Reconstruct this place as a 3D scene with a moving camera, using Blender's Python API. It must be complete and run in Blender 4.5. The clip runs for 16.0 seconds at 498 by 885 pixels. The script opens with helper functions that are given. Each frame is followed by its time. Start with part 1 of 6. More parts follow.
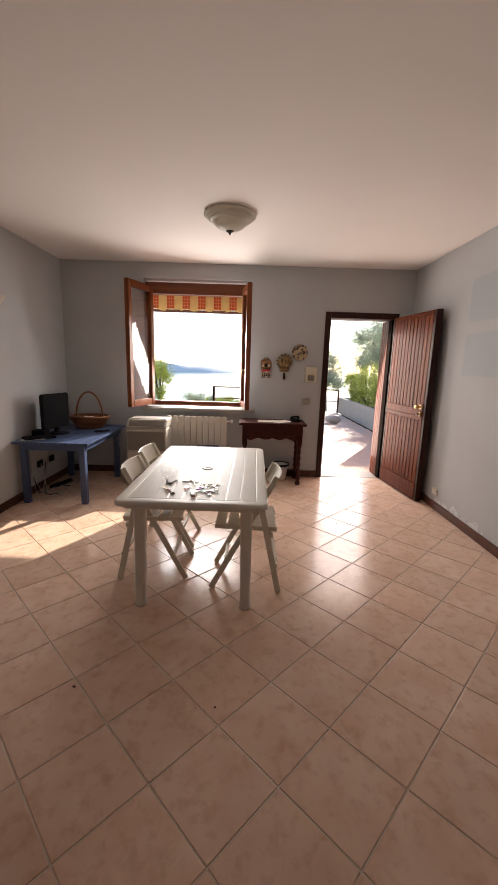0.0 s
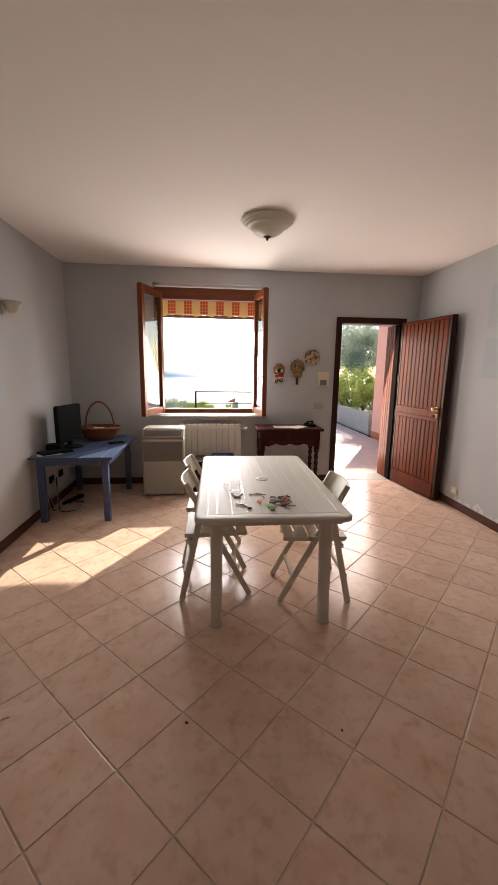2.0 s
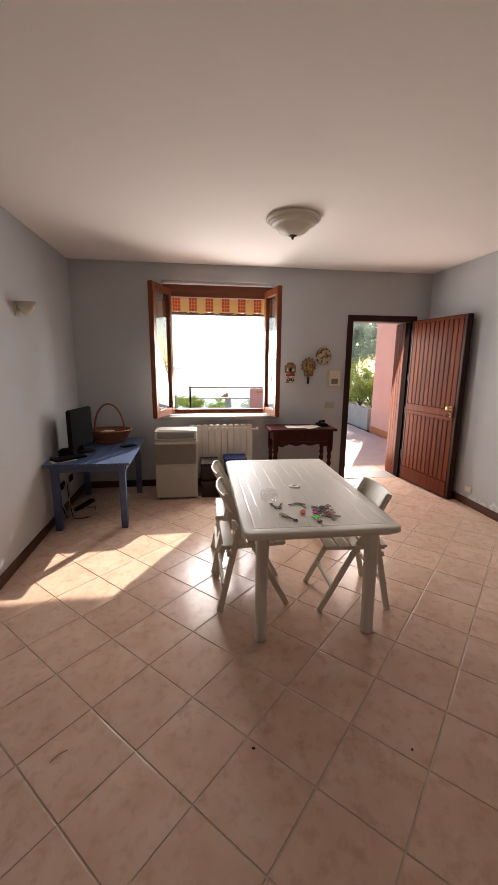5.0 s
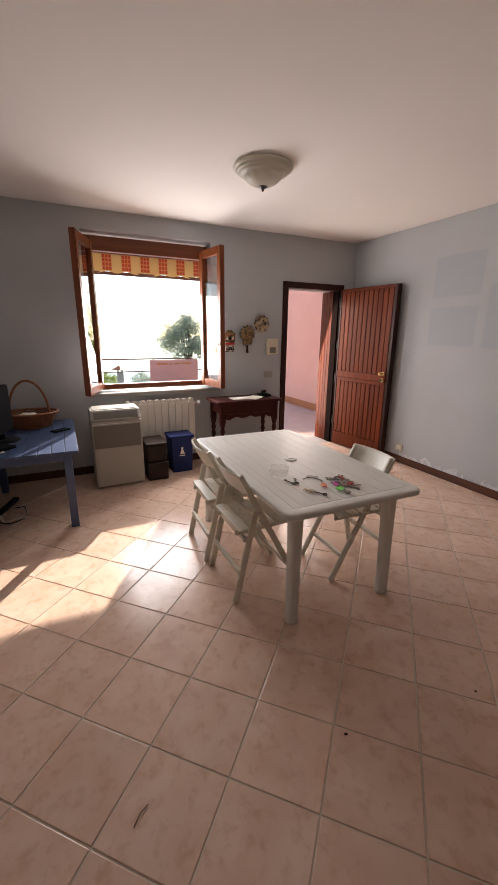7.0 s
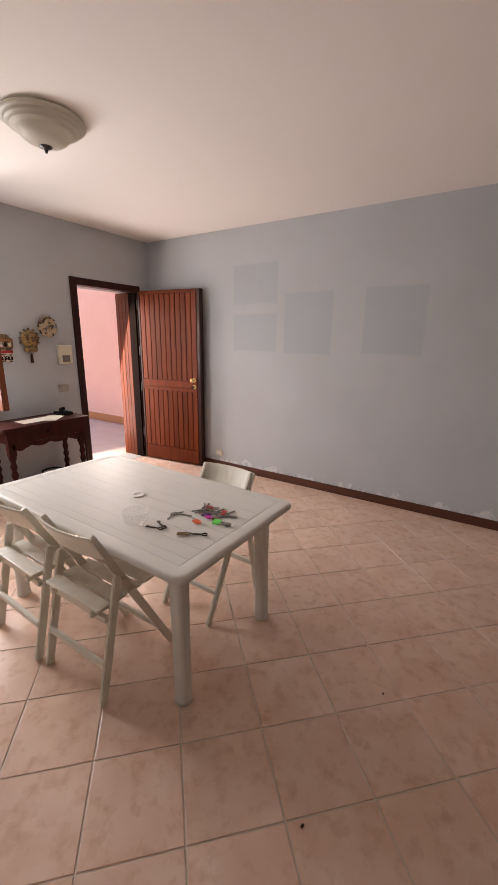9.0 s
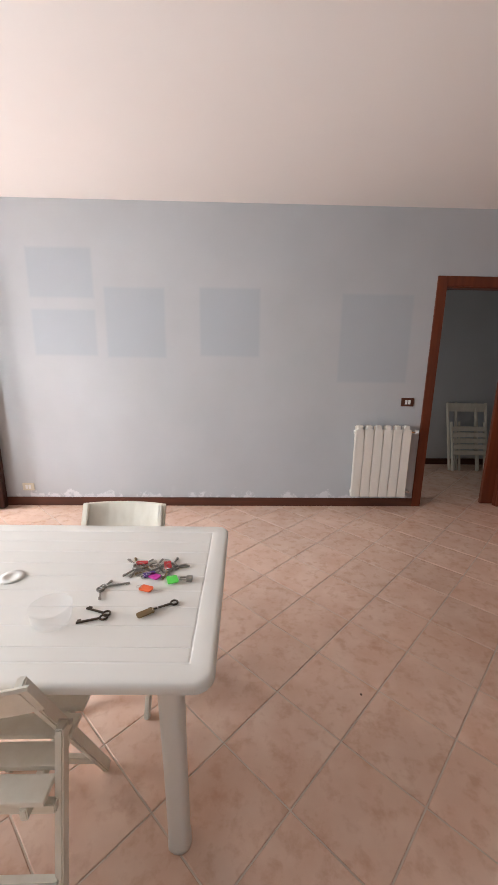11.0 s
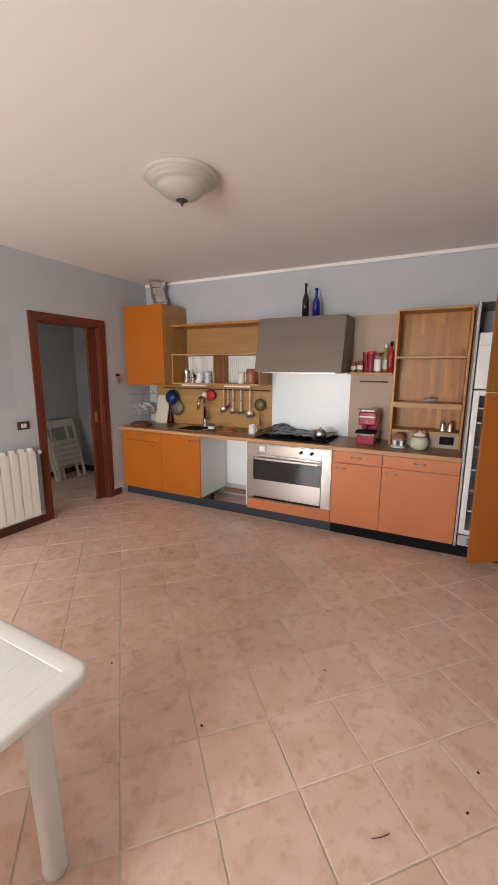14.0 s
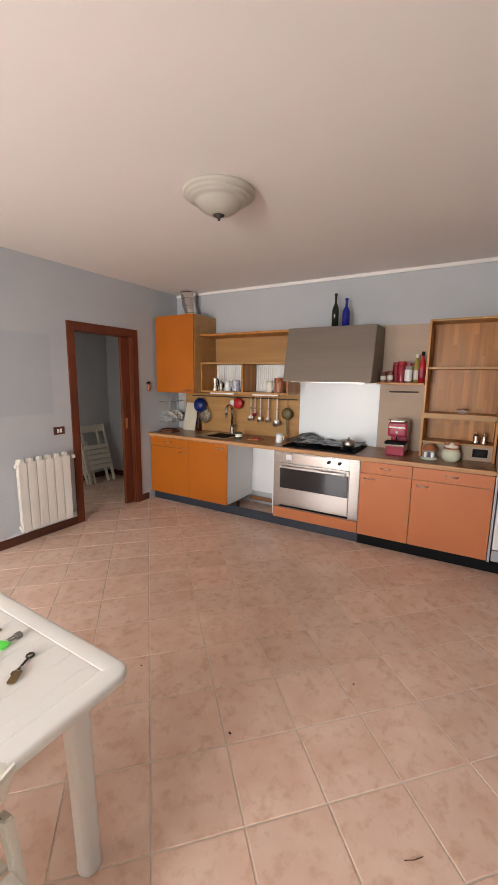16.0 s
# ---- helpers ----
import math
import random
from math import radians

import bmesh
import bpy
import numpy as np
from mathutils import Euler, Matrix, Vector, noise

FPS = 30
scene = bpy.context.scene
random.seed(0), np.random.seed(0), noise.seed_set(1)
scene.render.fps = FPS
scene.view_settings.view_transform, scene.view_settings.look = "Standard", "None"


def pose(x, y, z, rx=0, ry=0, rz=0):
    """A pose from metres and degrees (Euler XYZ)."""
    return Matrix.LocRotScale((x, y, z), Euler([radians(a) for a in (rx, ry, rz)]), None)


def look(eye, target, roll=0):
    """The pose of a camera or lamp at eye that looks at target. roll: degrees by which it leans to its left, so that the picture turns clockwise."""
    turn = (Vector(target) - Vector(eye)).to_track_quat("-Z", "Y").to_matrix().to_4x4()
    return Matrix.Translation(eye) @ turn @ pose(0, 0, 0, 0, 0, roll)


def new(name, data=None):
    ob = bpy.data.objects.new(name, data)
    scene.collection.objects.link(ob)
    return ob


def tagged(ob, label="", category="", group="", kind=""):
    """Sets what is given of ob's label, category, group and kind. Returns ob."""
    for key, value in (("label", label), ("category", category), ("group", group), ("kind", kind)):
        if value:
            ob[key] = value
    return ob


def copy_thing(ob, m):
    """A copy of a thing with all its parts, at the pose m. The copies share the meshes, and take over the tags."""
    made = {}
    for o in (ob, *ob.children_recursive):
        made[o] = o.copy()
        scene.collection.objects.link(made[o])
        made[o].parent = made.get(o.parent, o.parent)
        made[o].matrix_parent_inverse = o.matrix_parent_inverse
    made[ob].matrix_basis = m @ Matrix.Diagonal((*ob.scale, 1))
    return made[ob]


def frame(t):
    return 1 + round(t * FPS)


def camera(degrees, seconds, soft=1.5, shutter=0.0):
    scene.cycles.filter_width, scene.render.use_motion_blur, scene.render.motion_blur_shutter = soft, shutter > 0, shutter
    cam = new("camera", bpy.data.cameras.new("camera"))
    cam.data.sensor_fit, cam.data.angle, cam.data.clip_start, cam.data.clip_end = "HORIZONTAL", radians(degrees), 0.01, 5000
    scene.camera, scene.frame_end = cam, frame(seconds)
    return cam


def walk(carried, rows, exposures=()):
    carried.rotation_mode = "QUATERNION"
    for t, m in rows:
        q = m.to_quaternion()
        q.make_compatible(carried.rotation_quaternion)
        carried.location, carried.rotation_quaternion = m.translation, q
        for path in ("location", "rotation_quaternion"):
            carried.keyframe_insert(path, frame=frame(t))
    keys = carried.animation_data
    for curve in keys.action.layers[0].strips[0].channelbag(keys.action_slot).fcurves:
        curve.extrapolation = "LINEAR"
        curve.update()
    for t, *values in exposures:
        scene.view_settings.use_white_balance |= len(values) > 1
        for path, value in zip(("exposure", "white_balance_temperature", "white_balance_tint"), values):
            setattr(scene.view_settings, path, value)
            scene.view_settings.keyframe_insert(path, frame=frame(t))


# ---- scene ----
cam = camera(65.5, 16.0)
PATH = [
    (0, (-0.044, 0.016, 1.484), (-0.028, 1.977, 1.091), 1.7),
    (0.5, (-0.195, 0.091, 1.501), (-0.145, 2.052, 1.114), 1.3),
    (1, (-0.379, 0.13, 1.493), (-0.263, 2.089, 1.105), 1.4),
    (1.5, (-0.59, 0.115, 1.496), (-0.412, 2.069, 1.109), 1.2),
    (2, (-0.7, 0.119, 1.507), (-0.5, 2.074, 1.132), 0.8),
    (2.5, (-0.713, 0.139, 1.522), (-0.538, 2.101, 1.173), 0.2),
    (3, (-0.707, 0.146, 1.532), (-0.564, 2.115, 1.208), -0.3),
    (3.5, (-0.723, 0.139, 1.541), (-0.588, 2.108, 1.221), -0.0),
    (3.7, (-0.735, 0.139, 1.549), (-0.595, 2.105, 1.212), 0.2),
    (5.8, (-1.347, 0.362, 1.604), (-0.868, 2.246, 1.137), 0.5),
    (6, (-1.436, 0.394, 1.605), (-0.891, 2.255, 1.115), 0.6),
    (6.5, (-1.578, 0.519, 1.574), (-0.914, 2.331, 1.048), 0.2),
    (7, (-1.679, 0.662, 1.552), (-0.848, 2.397, 1.006), 0.6),
    (7.5, (-1.75, 0.816, 1.546), (-0.704, 2.431, 0.999), 0.6),
    (8, (-1.783, 0.943, 1.548), (-0.511, 2.391, 1.013), 0.4),
    (8.5, (-1.735, 1.084, 1.556), (-0.276, 2.347, 1.034), 0.3),
    (9, (-1.682, 1.219, 1.559), (-0.057, 2.266, 1.046), 0.8),
    (9.2, (-1.671, 1.283, 1.565), (0.012, 2.233, 1.051), 0.9),
    (11.3, (-1.567, 2.156, 1.513), (0.363, 1.905, 1.049), 0.8),
    (11.5, (-1.579, 2.24, 1.52), (0.328, 1.854, 1.058), 0.8),
    (12, (-1.548, 2.4, 1.548), (0.251, 1.656, 1.09), 0.6),
    (12.5, (-1.52, 2.531, 1.594), (0.1, 1.447, 1.148), 0.2),
    (13, (-1.557, 2.674, 1.596), (-0.193, 1.275, 1.165), 0.2),
    (13.5, (-1.631, 2.759, 1.603), (-0.529, 1.141, 1.196), 0.1),
    (14, (-1.674, 2.795, 1.604), (-0.783, 1.043, 1.235), 0.3),
    (14.5, (-1.695, 2.813, 1.607), (-0.94, 0.991, 1.27), 0.5),
    (15, (-1.699, 2.814, 1.61), (-0.983, 0.975, 1.284), 0.7),
    (15.5, (-1.674, 2.82, 1.614), (-0.867, 1.019, 1.287), 0.7),
    (16, (-1.641, 2.839, 1.614), (-0.644, 1.137, 1.283), 0.8),
]
walk(cam, [(t, look(eye, target, roll)) for t, eye, target, roll in PATH], exposures=[(0.0, 1.25, 7600, 17), (3.5, 1.3, 7600, 17), (7.0, 1.22, 7150, 17), (8.0, 1.34, 7200, 17), (9.0, 1.62, 7100, 17), (11.5, 2.45, 6350, 10), (12.5, 2.55, 6300, 9), (13.2, 2.58, 6700, 12), (14.0, 2.62, 6750, 11), (16.0, 2.62, 6850, 12)])

# ---- world, sun ----
SUN_TO = Vector((0.57, 1.0, 0.63)).normalized()
world = bpy.data.worlds.new("sky")
scene.world = world
world.use_nodes = True
wn = world.node_tree
sky = wn.nodes.new("ShaderNodeTexSky")
sky.sky_type = "NISHITA"
sky.sun_disc = False
sky.sun_elevation = radians(28.7)
sky.sun_rotation = radians(29.7)
sky.air_density, sky.dust_density, sky.ozone_density = 1.0, 0.2, 2.0
wn.links.new(sky.outputs[0], wn.nodes["Background"].inputs[0])
wn.nodes["Background"].inputs[1].default_value = 0.14
sun = new("sun", bpy.data.lights.new("sun", "SUN"))
sun.data.energy, sun.data.angle, sun.data.color = 3.8, radians(0.6), (1.0, 0.96, 0.90)
sun.matrix_world = look(SUN_TO * 40, (0, 0, 0))


def opening_light(name, x, z, w, h, y, power, colour, aside=0.0):
    """An area lamp that stands in for light entering by an opening."""
    lamp = new(name, bpy.data.lights.new(name, "AREA"))
    lamp.data.shape, lamp.data.size, lamp.data.size_y = "RECTANGLE", w, h
    lamp.data.energy, lamp.data.color = power, colour
    lamp.matrix_world = look((x, y, z), (x + aside, y - 1, z - 0.36))
    return lamp


opening_light("window_daylight", -0.69, 1.48, 1.1, 1.06, 5.5, 27, (0.92, 0.96, 1.0), 0.5)
opening_light("door_daylight", 1.39, 1.05, 0.75, 1.9, 5.56, 13, (1.0, 0.93, 0.90))

# Added lamp in a supposed, unseen doorway, to light the hall.
hall = opening_light("hall_added_daylight", 2.9, 1.05, 0.6, 1.9, 1.12, 1.0, (1.0, 0.97, 0.93))


# ---- materials ----
def mat(name, colour, rough=0.5, metal=0.0, other=None, scale=6.0, amount=0.5, bump=0.0, bscale=120.0, stretch=(1, 1, 1),
        shift=False, rough_var=0.0, spec=0.5, where="Object", detail=5.0, coat=0.0):
    """A surface of two colours mixed by noise, with fine relief. shift: each object has its own stretch of the pattern."""
    m = bpy.data.materials.new(name)
    m.use_nodes = True
    t = m.node_tree
    b = t.nodes["Principled BSDF"]
    b.inputs["Roughness"].default_value, b.inputs["Metallic"].default_value = rough, metal
    b.inputs["Specular IOR Level"].default_value = spec
    b.inputs["Coat Weight"].default_value = coat
    other = other or tuple(c * 0.8 for c in colour)
    co = t.nodes.new("ShaderNodeTexCoord").outputs[where]
    if shift:
        info = t.nodes.new("ShaderNodeObjectInfo")
        mul = t.nodes.new("ShaderNodeMath")
        mul.operation = "MULTIPLY"
        mul.inputs[1].default_value = 37.0
        t.links.new(info.outputs["Random"], mul.inputs[0])
        add = t.nodes.new("ShaderNodeVectorMath")
        t.links.new(co, add.inputs[0])
        t.links.new(mul.outputs[0], add.inputs[1])
        co = add.outputs[0]
    mp = t.nodes.new("ShaderNodeMapping")
    mp.inputs["Scale"].default_value = stretch
    t.links.new(co, mp.inputs[0])
    n = t.nodes.new("ShaderNodeTexNoise")
    n.inputs["Scale"].default_value, n.inputs["Detail"].default_value = scale, detail
    t.links.new(mp.outputs[0], n.inputs["Vector"])
    ramp = t.nodes.new("ShaderNodeMapRange")
    ramp.inputs[1].default_value, ramp.inputs[2].default_value = 0.30, 0.75
    ramp.inputs[3].default_value, ramp.inputs[4].default_value = 0.0, amount
    t.links.new(n.outputs["Fac"], ramp.inputs[0])
    mix = t.nodes.new("ShaderNodeMix")
    mix.data_type = "RGBA"
    mix.inputs[6].default_value, mix.inputs[7].default_value = (*colour, 1), (*other, 1)
    t.links.new(ramp.outputs[0], mix.inputs[0])
    t.links.new(mix.outputs[2], b.inputs["Base Color"])
    if rough_var:
        rr = t.nodes.new("ShaderNodeMapRange")
        rr.inputs[3].default_value, rr.inputs[4].default_value = rough - rough_var, rough + rough_var
        t.links.new(n.outputs["Fac"], rr.inputs[0])
        t.links.new(rr.outputs[0], b.inputs["Roughness"])
    if bump:
        f = t.nodes.new("ShaderNodeTexNoise")
        f.inputs["Scale"].default_value, f.inputs["Detail"].default_value = bscale, 3
        t.links.new(mp.outputs[0], f.inputs["Vector"])
        bp = t.nodes.new("ShaderNodeBump")
        bp.inputs["Strength"].default_value, bp.inputs["Distance"].default_value = bump, 0.004
        t.links.new(f.outputs["Fac"], bp.inputs["Height"])
        t.links.new(bp.outputs[0], b.inputs["Normal"])
    return m


def tint(m, colour, boxes, axis, soft=0.012, cover=0.75):
    """Repaints rectangles of a wall (paint that pictures kept from fading). boxes: u0, v0, u1, v1 on the wall."""
    t = m.node_tree
    b = t.nodes["Principled BSDF"]
    pos = t.nodes.new("ShaderNodeNewGeometry").outputs["Position"]
    sep = t.nodes.new("ShaderNodeSeparateXYZ")
    t.links.new(pos, sep.inputs[0])

    def node(op, a, c):
        n = t.nodes.new("ShaderNodeMath")
        n.operation = op
        for k, v in ((0, a), (1, c)):
            if isinstance(v, (int, float)):
                n.inputs[k].default_value = v
            else:
                t.links.new(v, n.inputs[k])
        return n.outputs[0]

    total = None
    for u0, v0, u1, v1 in boxes:
        far = node("MAXIMUM", node("SUBTRACT", node("ABSOLUTE", node("SUBTRACT", sep.outputs[axis], (u0 + u1) / 2), 0), (u1 - u0) / 2),
                   node("SUBTRACT", node("ABSOLUTE", node("SUBTRACT", sep.outputs["Z"], (v0 + v1) / 2), 0), (v1 - v0) / 2))
        r = t.nodes.new("ShaderNodeMapRange")
        r.inputs[1].default_value, r.inputs[2].default_value = -soft, soft
        r.inputs[3].default_value, r.inputs[4].default_value = cover, 0.0
        t.links.new(far, r.inputs[0])
        total = r.outputs[0] if total is None else node("MAXIMUM", total, r.outputs[0])
    before = b.inputs["Base Color"].links[0].from_socket
    mix = t.nodes.new("ShaderNodeMix")
    mix.data_type = "RGBA"
    mix.inputs[7].default_value = (*colour, 1)
    t.links.new(total, mix.inputs[0])
    t.links.new(before, mix.inputs[6])
    t.links.new(mix.outputs[2], b.inputs["Base Color"])
    return m


def fleck(m, colour, scale, lo, hi, amount):
    """Small darker flecks in a glaze, each object with its own."""
    t = m.node_tree
    b = t.nodes["Principled BSDF"]
    mp = next(n for n in t.nodes if n.type == "MAPPING")
    n = t.nodes.new("ShaderNodeTexNoise")
    n.inputs["Scale"].default_value, n.inputs["Detail"].default_value, n.inputs["Roughness"].default_value, n.inputs["Distortion"].default_value = scale, 4, 0.58, 0.15
    t.links.new(mp.outputs[0], n.inputs["Vector"])
    r = t.nodes.new("ShaderNodeMapRange")
    r.inputs[1].default_value, r.inputs[2].default_value, r.inputs[4].default_value = lo, hi, amount
    t.links.new(n.outputs["Fac"], r.inputs[0])
    before = b.inputs["Base Color"].links[0].from_socket
    mix = t.nodes.new("ShaderNodeMix")
    mix.data_type = "RGBA"
    mix.inputs[7].default_value = (*colour, 1)
    t.links.new(r.outputs[0], mix.inputs[0])
    t.links.new(before, mix.inputs[6])
    t.links.new(mix.outputs[2], b.inputs["Base Color"])
    return m


def peel(m, colour, top):
    """Peeling, salt-stained plaster low down on a wall."""
    t = m.node_tree
    b = t.nodes["Principled BSDF"]
    geo = t.nodes.new("ShaderNodeNewGeometry")
    sep = t.nodes.new("ShaderNodeSeparateXYZ")
    t.links.new(geo.outputs["Position"], sep.inputs[0])
    n = t.nodes.new("ShaderNodeTexNoise")
    n.inputs["Scale"].default_value, n.inputs["Detail"].default_value, n.inputs["Roughness"].default_value = 9.0, 8, 0.7
    t.links.new(geo.outputs["Position"], n.inputs["Vector"])
    fall = t.nodes.new("ShaderNodeMapRange")
    fall.inputs[1].default_value, fall.inputs[2].default_value = 0.08, top
    fall.inputs[3].default_value, fall.inputs[4].default_value = 0.11, -0.26
    t.links.new(sep.outputs["Z"], fall.inputs[0])
    add = t.nodes.new("ShaderNodeMath")
    t.links.new(n.outputs["Fac"], add.inputs[0])
    t.links.new(fall.outputs[0], add.inputs[1])
    cut = t.nodes.new("ShaderNodeMapRange")
    cut.inputs[1].default_value, cut.inputs[2].default_value = 0.55, 0.62
    t.links.new(add.outputs[0], cut.inputs[0])
    before = b.inputs["Base Color"].links[0].from_socket
    mix = t.nodes.new("ShaderNodeMix")
    mix.data_type = "RGBA"
    mix.inputs[7].default_value = (*colour, 1)
    t.links.new(cut.outputs[0], mix.inputs[0])
    t.links.new(before, mix.inputs[6])
    t.links.new(mix.outputs[2], b.inputs["Base Color"])
    return m


def vary(m, lo, hi):
    """Each object of the material is a little lighter or darker than the next."""
    t = m.node_tree
    b = t.nodes["Principled BSDF"]
    before = b.inputs["Base Color"].links[0].from_socket
    span = t.nodes.new("ShaderNodeMapRange")
    span.inputs[3].default_value, span.inputs[4].default_value = lo, hi
    t.links.new(t.nodes.new("ShaderNodeObjectInfo").outputs["Random"], span.inputs[0])
    tone = t.nodes.new("ShaderNodeHueSaturation")
    t.links.new(span.outputs[0], tone.inputs["Value"])
    t.links.new(before, tone.inputs["Color"])
    t.links.new(tone.outputs[0], b.inputs["Base Color"])
    return m


def glass(name, colour=(1, 1, 1), rough=0.0):
    m = bpy.data.materials.new(name)
    m.use_nodes = True
    b = m.node_tree.nodes["Principled BSDF"]
    b.inputs["Base Color"].default_value = (*colour, 1)
    b.inputs["Transmission Weight"].default_value, b.inputs["Roughness"].default_value, b.inputs["IOR"].default_value = 1.0, rough, 1.45
    return m


def clear_vessel(name):
    """Thin clear glass: mostly seen through, with a gloss."""
    m = bpy.data.materials.new(name)
    m.use_nodes = True
    b = m.node_tree.nodes["Principled BSDF"]
    b.inputs["Base Color"].default_value = (0.95, 0.96, 0.95, 1)
    b.inputs["Roughness"].default_value, b.inputs["Alpha"].default_value = 0.04, 0.10
    return m


def leafy(m, colour):
    """Lets light through leaves or thin alabaster."""
    t = m.node_tree
    out = t.nodes["Material Output"]
    tr = t.nodes.new("ShaderNodeBsdfTranslucent")
    tr.inputs[0].default_value = (*colour, 1)
    mix = t.nodes.new("ShaderNodeMixShader")
    mix.inputs[0].default_value = 0.5
    t.links.new(t.nodes["Principled BSDF"].outputs[0], mix.inputs[1])
    t.links.new(tr.outputs[0], mix.inputs[2])
    t.links.new(mix.outputs[0], out.inputs[0])
    return m


def wood(name, dark, light, rough=0.4, axis=2, grain=22.0, shift=True, coat=0.0, spec=0.35):
    st = [1.0, 1.0, 1.0]
    st[axis] = 0.06
    return mat(name, light, rough, other=dark, scale=grain, amount=0.9, bump=0.12, bscale=grain * 3, stretch=tuple(st), shift=shift, rough_var=0.08, coat=coat, spec=spec)


PAINT, FADED = (0.495, 0.517, 0.533), (0.44, 0.458, 0.47)
WALL = mat("grey_blue_wall_paint", PAINT, 0.85, other=FADED, scale=1.6, amount=0.8, bump=0.10, bscale=160, where="Object", spec=0.2)
WALL_E = tint(mat("grey_wall_paint_with_ghosts", PAINT, 0.85, other=FADED, scale=1.6, amount=0.8, bump=0.10, bscale=160, spec=0.2), (0.385, 0.428, 0.47),
              [(3.29, 1.93, 3.84, 2.33), (3.29, 1.44, 3.84, 1.83), (2.68, 1.43, 3.20, 2.02), (1.84, 1.45, 2.37, 2.03), (0.47, 1.23, 1.11, 2.0)], "Y", cover=0.6)
peel(WALL_E, (0.66, 0.67, 0.68), 0.29)
WALL_W = tint(mat("grey_wall_paint_west", PAINT, 0.85, other=FADED, scale=1.6, amount=0.8, bump=0.10, bscale=160, spec=0.2), (0.46, 0.51, 0.56),
              [(3.42, 1.55, 3.62, 1.80), (3.46, 1.15, 3.62, 1.35)], "Y")
CEIL = mat("white_ceiling_paint", (0.83, 0.79, 0.755), 0.9, other=(0.79, 0.75, 0.715), scale=1.2, bump=0.06, bscale=140, spec=0.15)
TILE = mat("terracotta_rose_tile", (0.78, 0.585, 0.465), 0.21, other=(0.68, 0.45, 0.335), scale=6, amount=1.0, detail=4.0, bump=0.05, bscale=30, shift=True, rough_var=0.05, spec=0.36)
fleck(TILE, (0.55, 0.315, 0.205), 17, 0.50, 0.72, 0.6)
vary(TILE, 0.95, 1.04)
GROUT = mat("grout", (0.70, 0.60, 0.51), 0.45, other=(0.50, 0.405, 0.335), scale=2.2, amount=0.8, bump=0.2)
DARKWOOD = wood("dark_stained_wood", (0.022, 0.007, 0.005), (0.045, 0.013, 0.008), 0.42, spec=0.22)
DOORWOOD = vary(wood("mahogany_boards", (0.066, 0.010, 0.003), (0.175, 0.034, 0.0075), 0.45, spec=0.14), 0.85, 1.12)
WINWOOD = wood("window_frame_wood", (0.11, 0.026, 0.008), (0.215, 0.058, 0.017), 0.35)
WINWOOD_X = wood("window_frame_wood_across", (0.11, 0.026, 0.008), (0.215, 0.058, 0.017), 0.35, axis=0)
FRAMEWOOD = wood("door_frame_wood", (0.09, 0.022, 0.010), (0.17, 0.042, 0.018), 0.4)
SKIRT = wood("skirting_wood", (0.05, 0.018, 0.010), (0.11, 0.036, 0.020), 0.45, axis=1)
CLEAR = glass("window_glass")
STONE = mat("sill_stone", (0.38, 0.365, 0.34), 0.5, other=(0.30, 0.285, 0.27), scale=30, bump=0.05)
PINK = mat("salmon_render", (0.86, 0.46, 0.37), 0.9, other=(0.80, 0.40, 0.32), scale=2.5, bump=0.25, bscale=90, spec=0.2)


# ---- building helpers ----
AT = {}


def thing(name, base=(0, 0, 0), label="", category="", rz=0.0, group="", kind=""):
    ob = new(name)
    ob.empty_display_size = 0.1
    AT[ob] = pose(*base, 0, 0, rz)
    ob.matrix_basis = AT[ob]
    return tagged(ob, label, category, group, kind)


def part(name, bm, material, parent, label="", local=False, smooth=False):
    """Links a bmesh, given in the world (or in the thing's own space), as one mesh object under a thing or a part."""
    if not local:
        bm.transform(AT[parent].inverted())
    me = bpy.data.meshes.new(name)
    bmesh.ops.recalc_face_normals(bm, faces=bm.faces)
    bm.to_mesh(me)
    bm.free()
    if smooth:
        for p in me.polygons:
            p.use_smooth = True
    me.materials.append(material)
    ob = new(name, me)
    ob.parent = parent
    AT[ob] = AT[parent]
    return tagged(ob, label) if label else ob


def solid(name, bm, material, label, category, kind="structure", group="", smooth=False):
    """A top-level thing of one mesh, in the world's own space."""
    me = bpy.data.meshes.new(name)
    bmesh.ops.recalc_face_normals(bm, faces=bm.faces)
    bm.to_mesh(me)
    bm.free()
    if smooth:
        for p in me.polygons:
            p.use_smooth = True
    me.materials.append(material)
    ob = new(name, me)
    AT[ob] = Matrix.Identity(4)
    return tagged(ob, label, category, group, kind)


def box(x0, y0, z0, x1, y1, z1, bevel=0.0, bm=None, seg=2):
    b = bmesh.new()
    bmesh.ops.create_cube(b, size=1.0, matrix=Matrix.LocRotScale(((x0 + x1) / 2, (y0 + y1) / 2, (z0 + z1) / 2), None, (abs(x1 - x0), abs(y1 - y0), abs(z1 - z0))))
    if bevel:
        bmesh.ops.bevel(b, geom=b.edges[:], offset=bevel, segments=seg, profile=0.6, affect="EDGES")
    return join(bm, b)


def join(bm, b):
    if bm is None:
        return b
    me = bpy.data.meshes.new("t")
    b.to_mesh(me)
    b.free()
    bm.from_mesh(me)
    bpy.data.meshes.remove(me)
    return bm


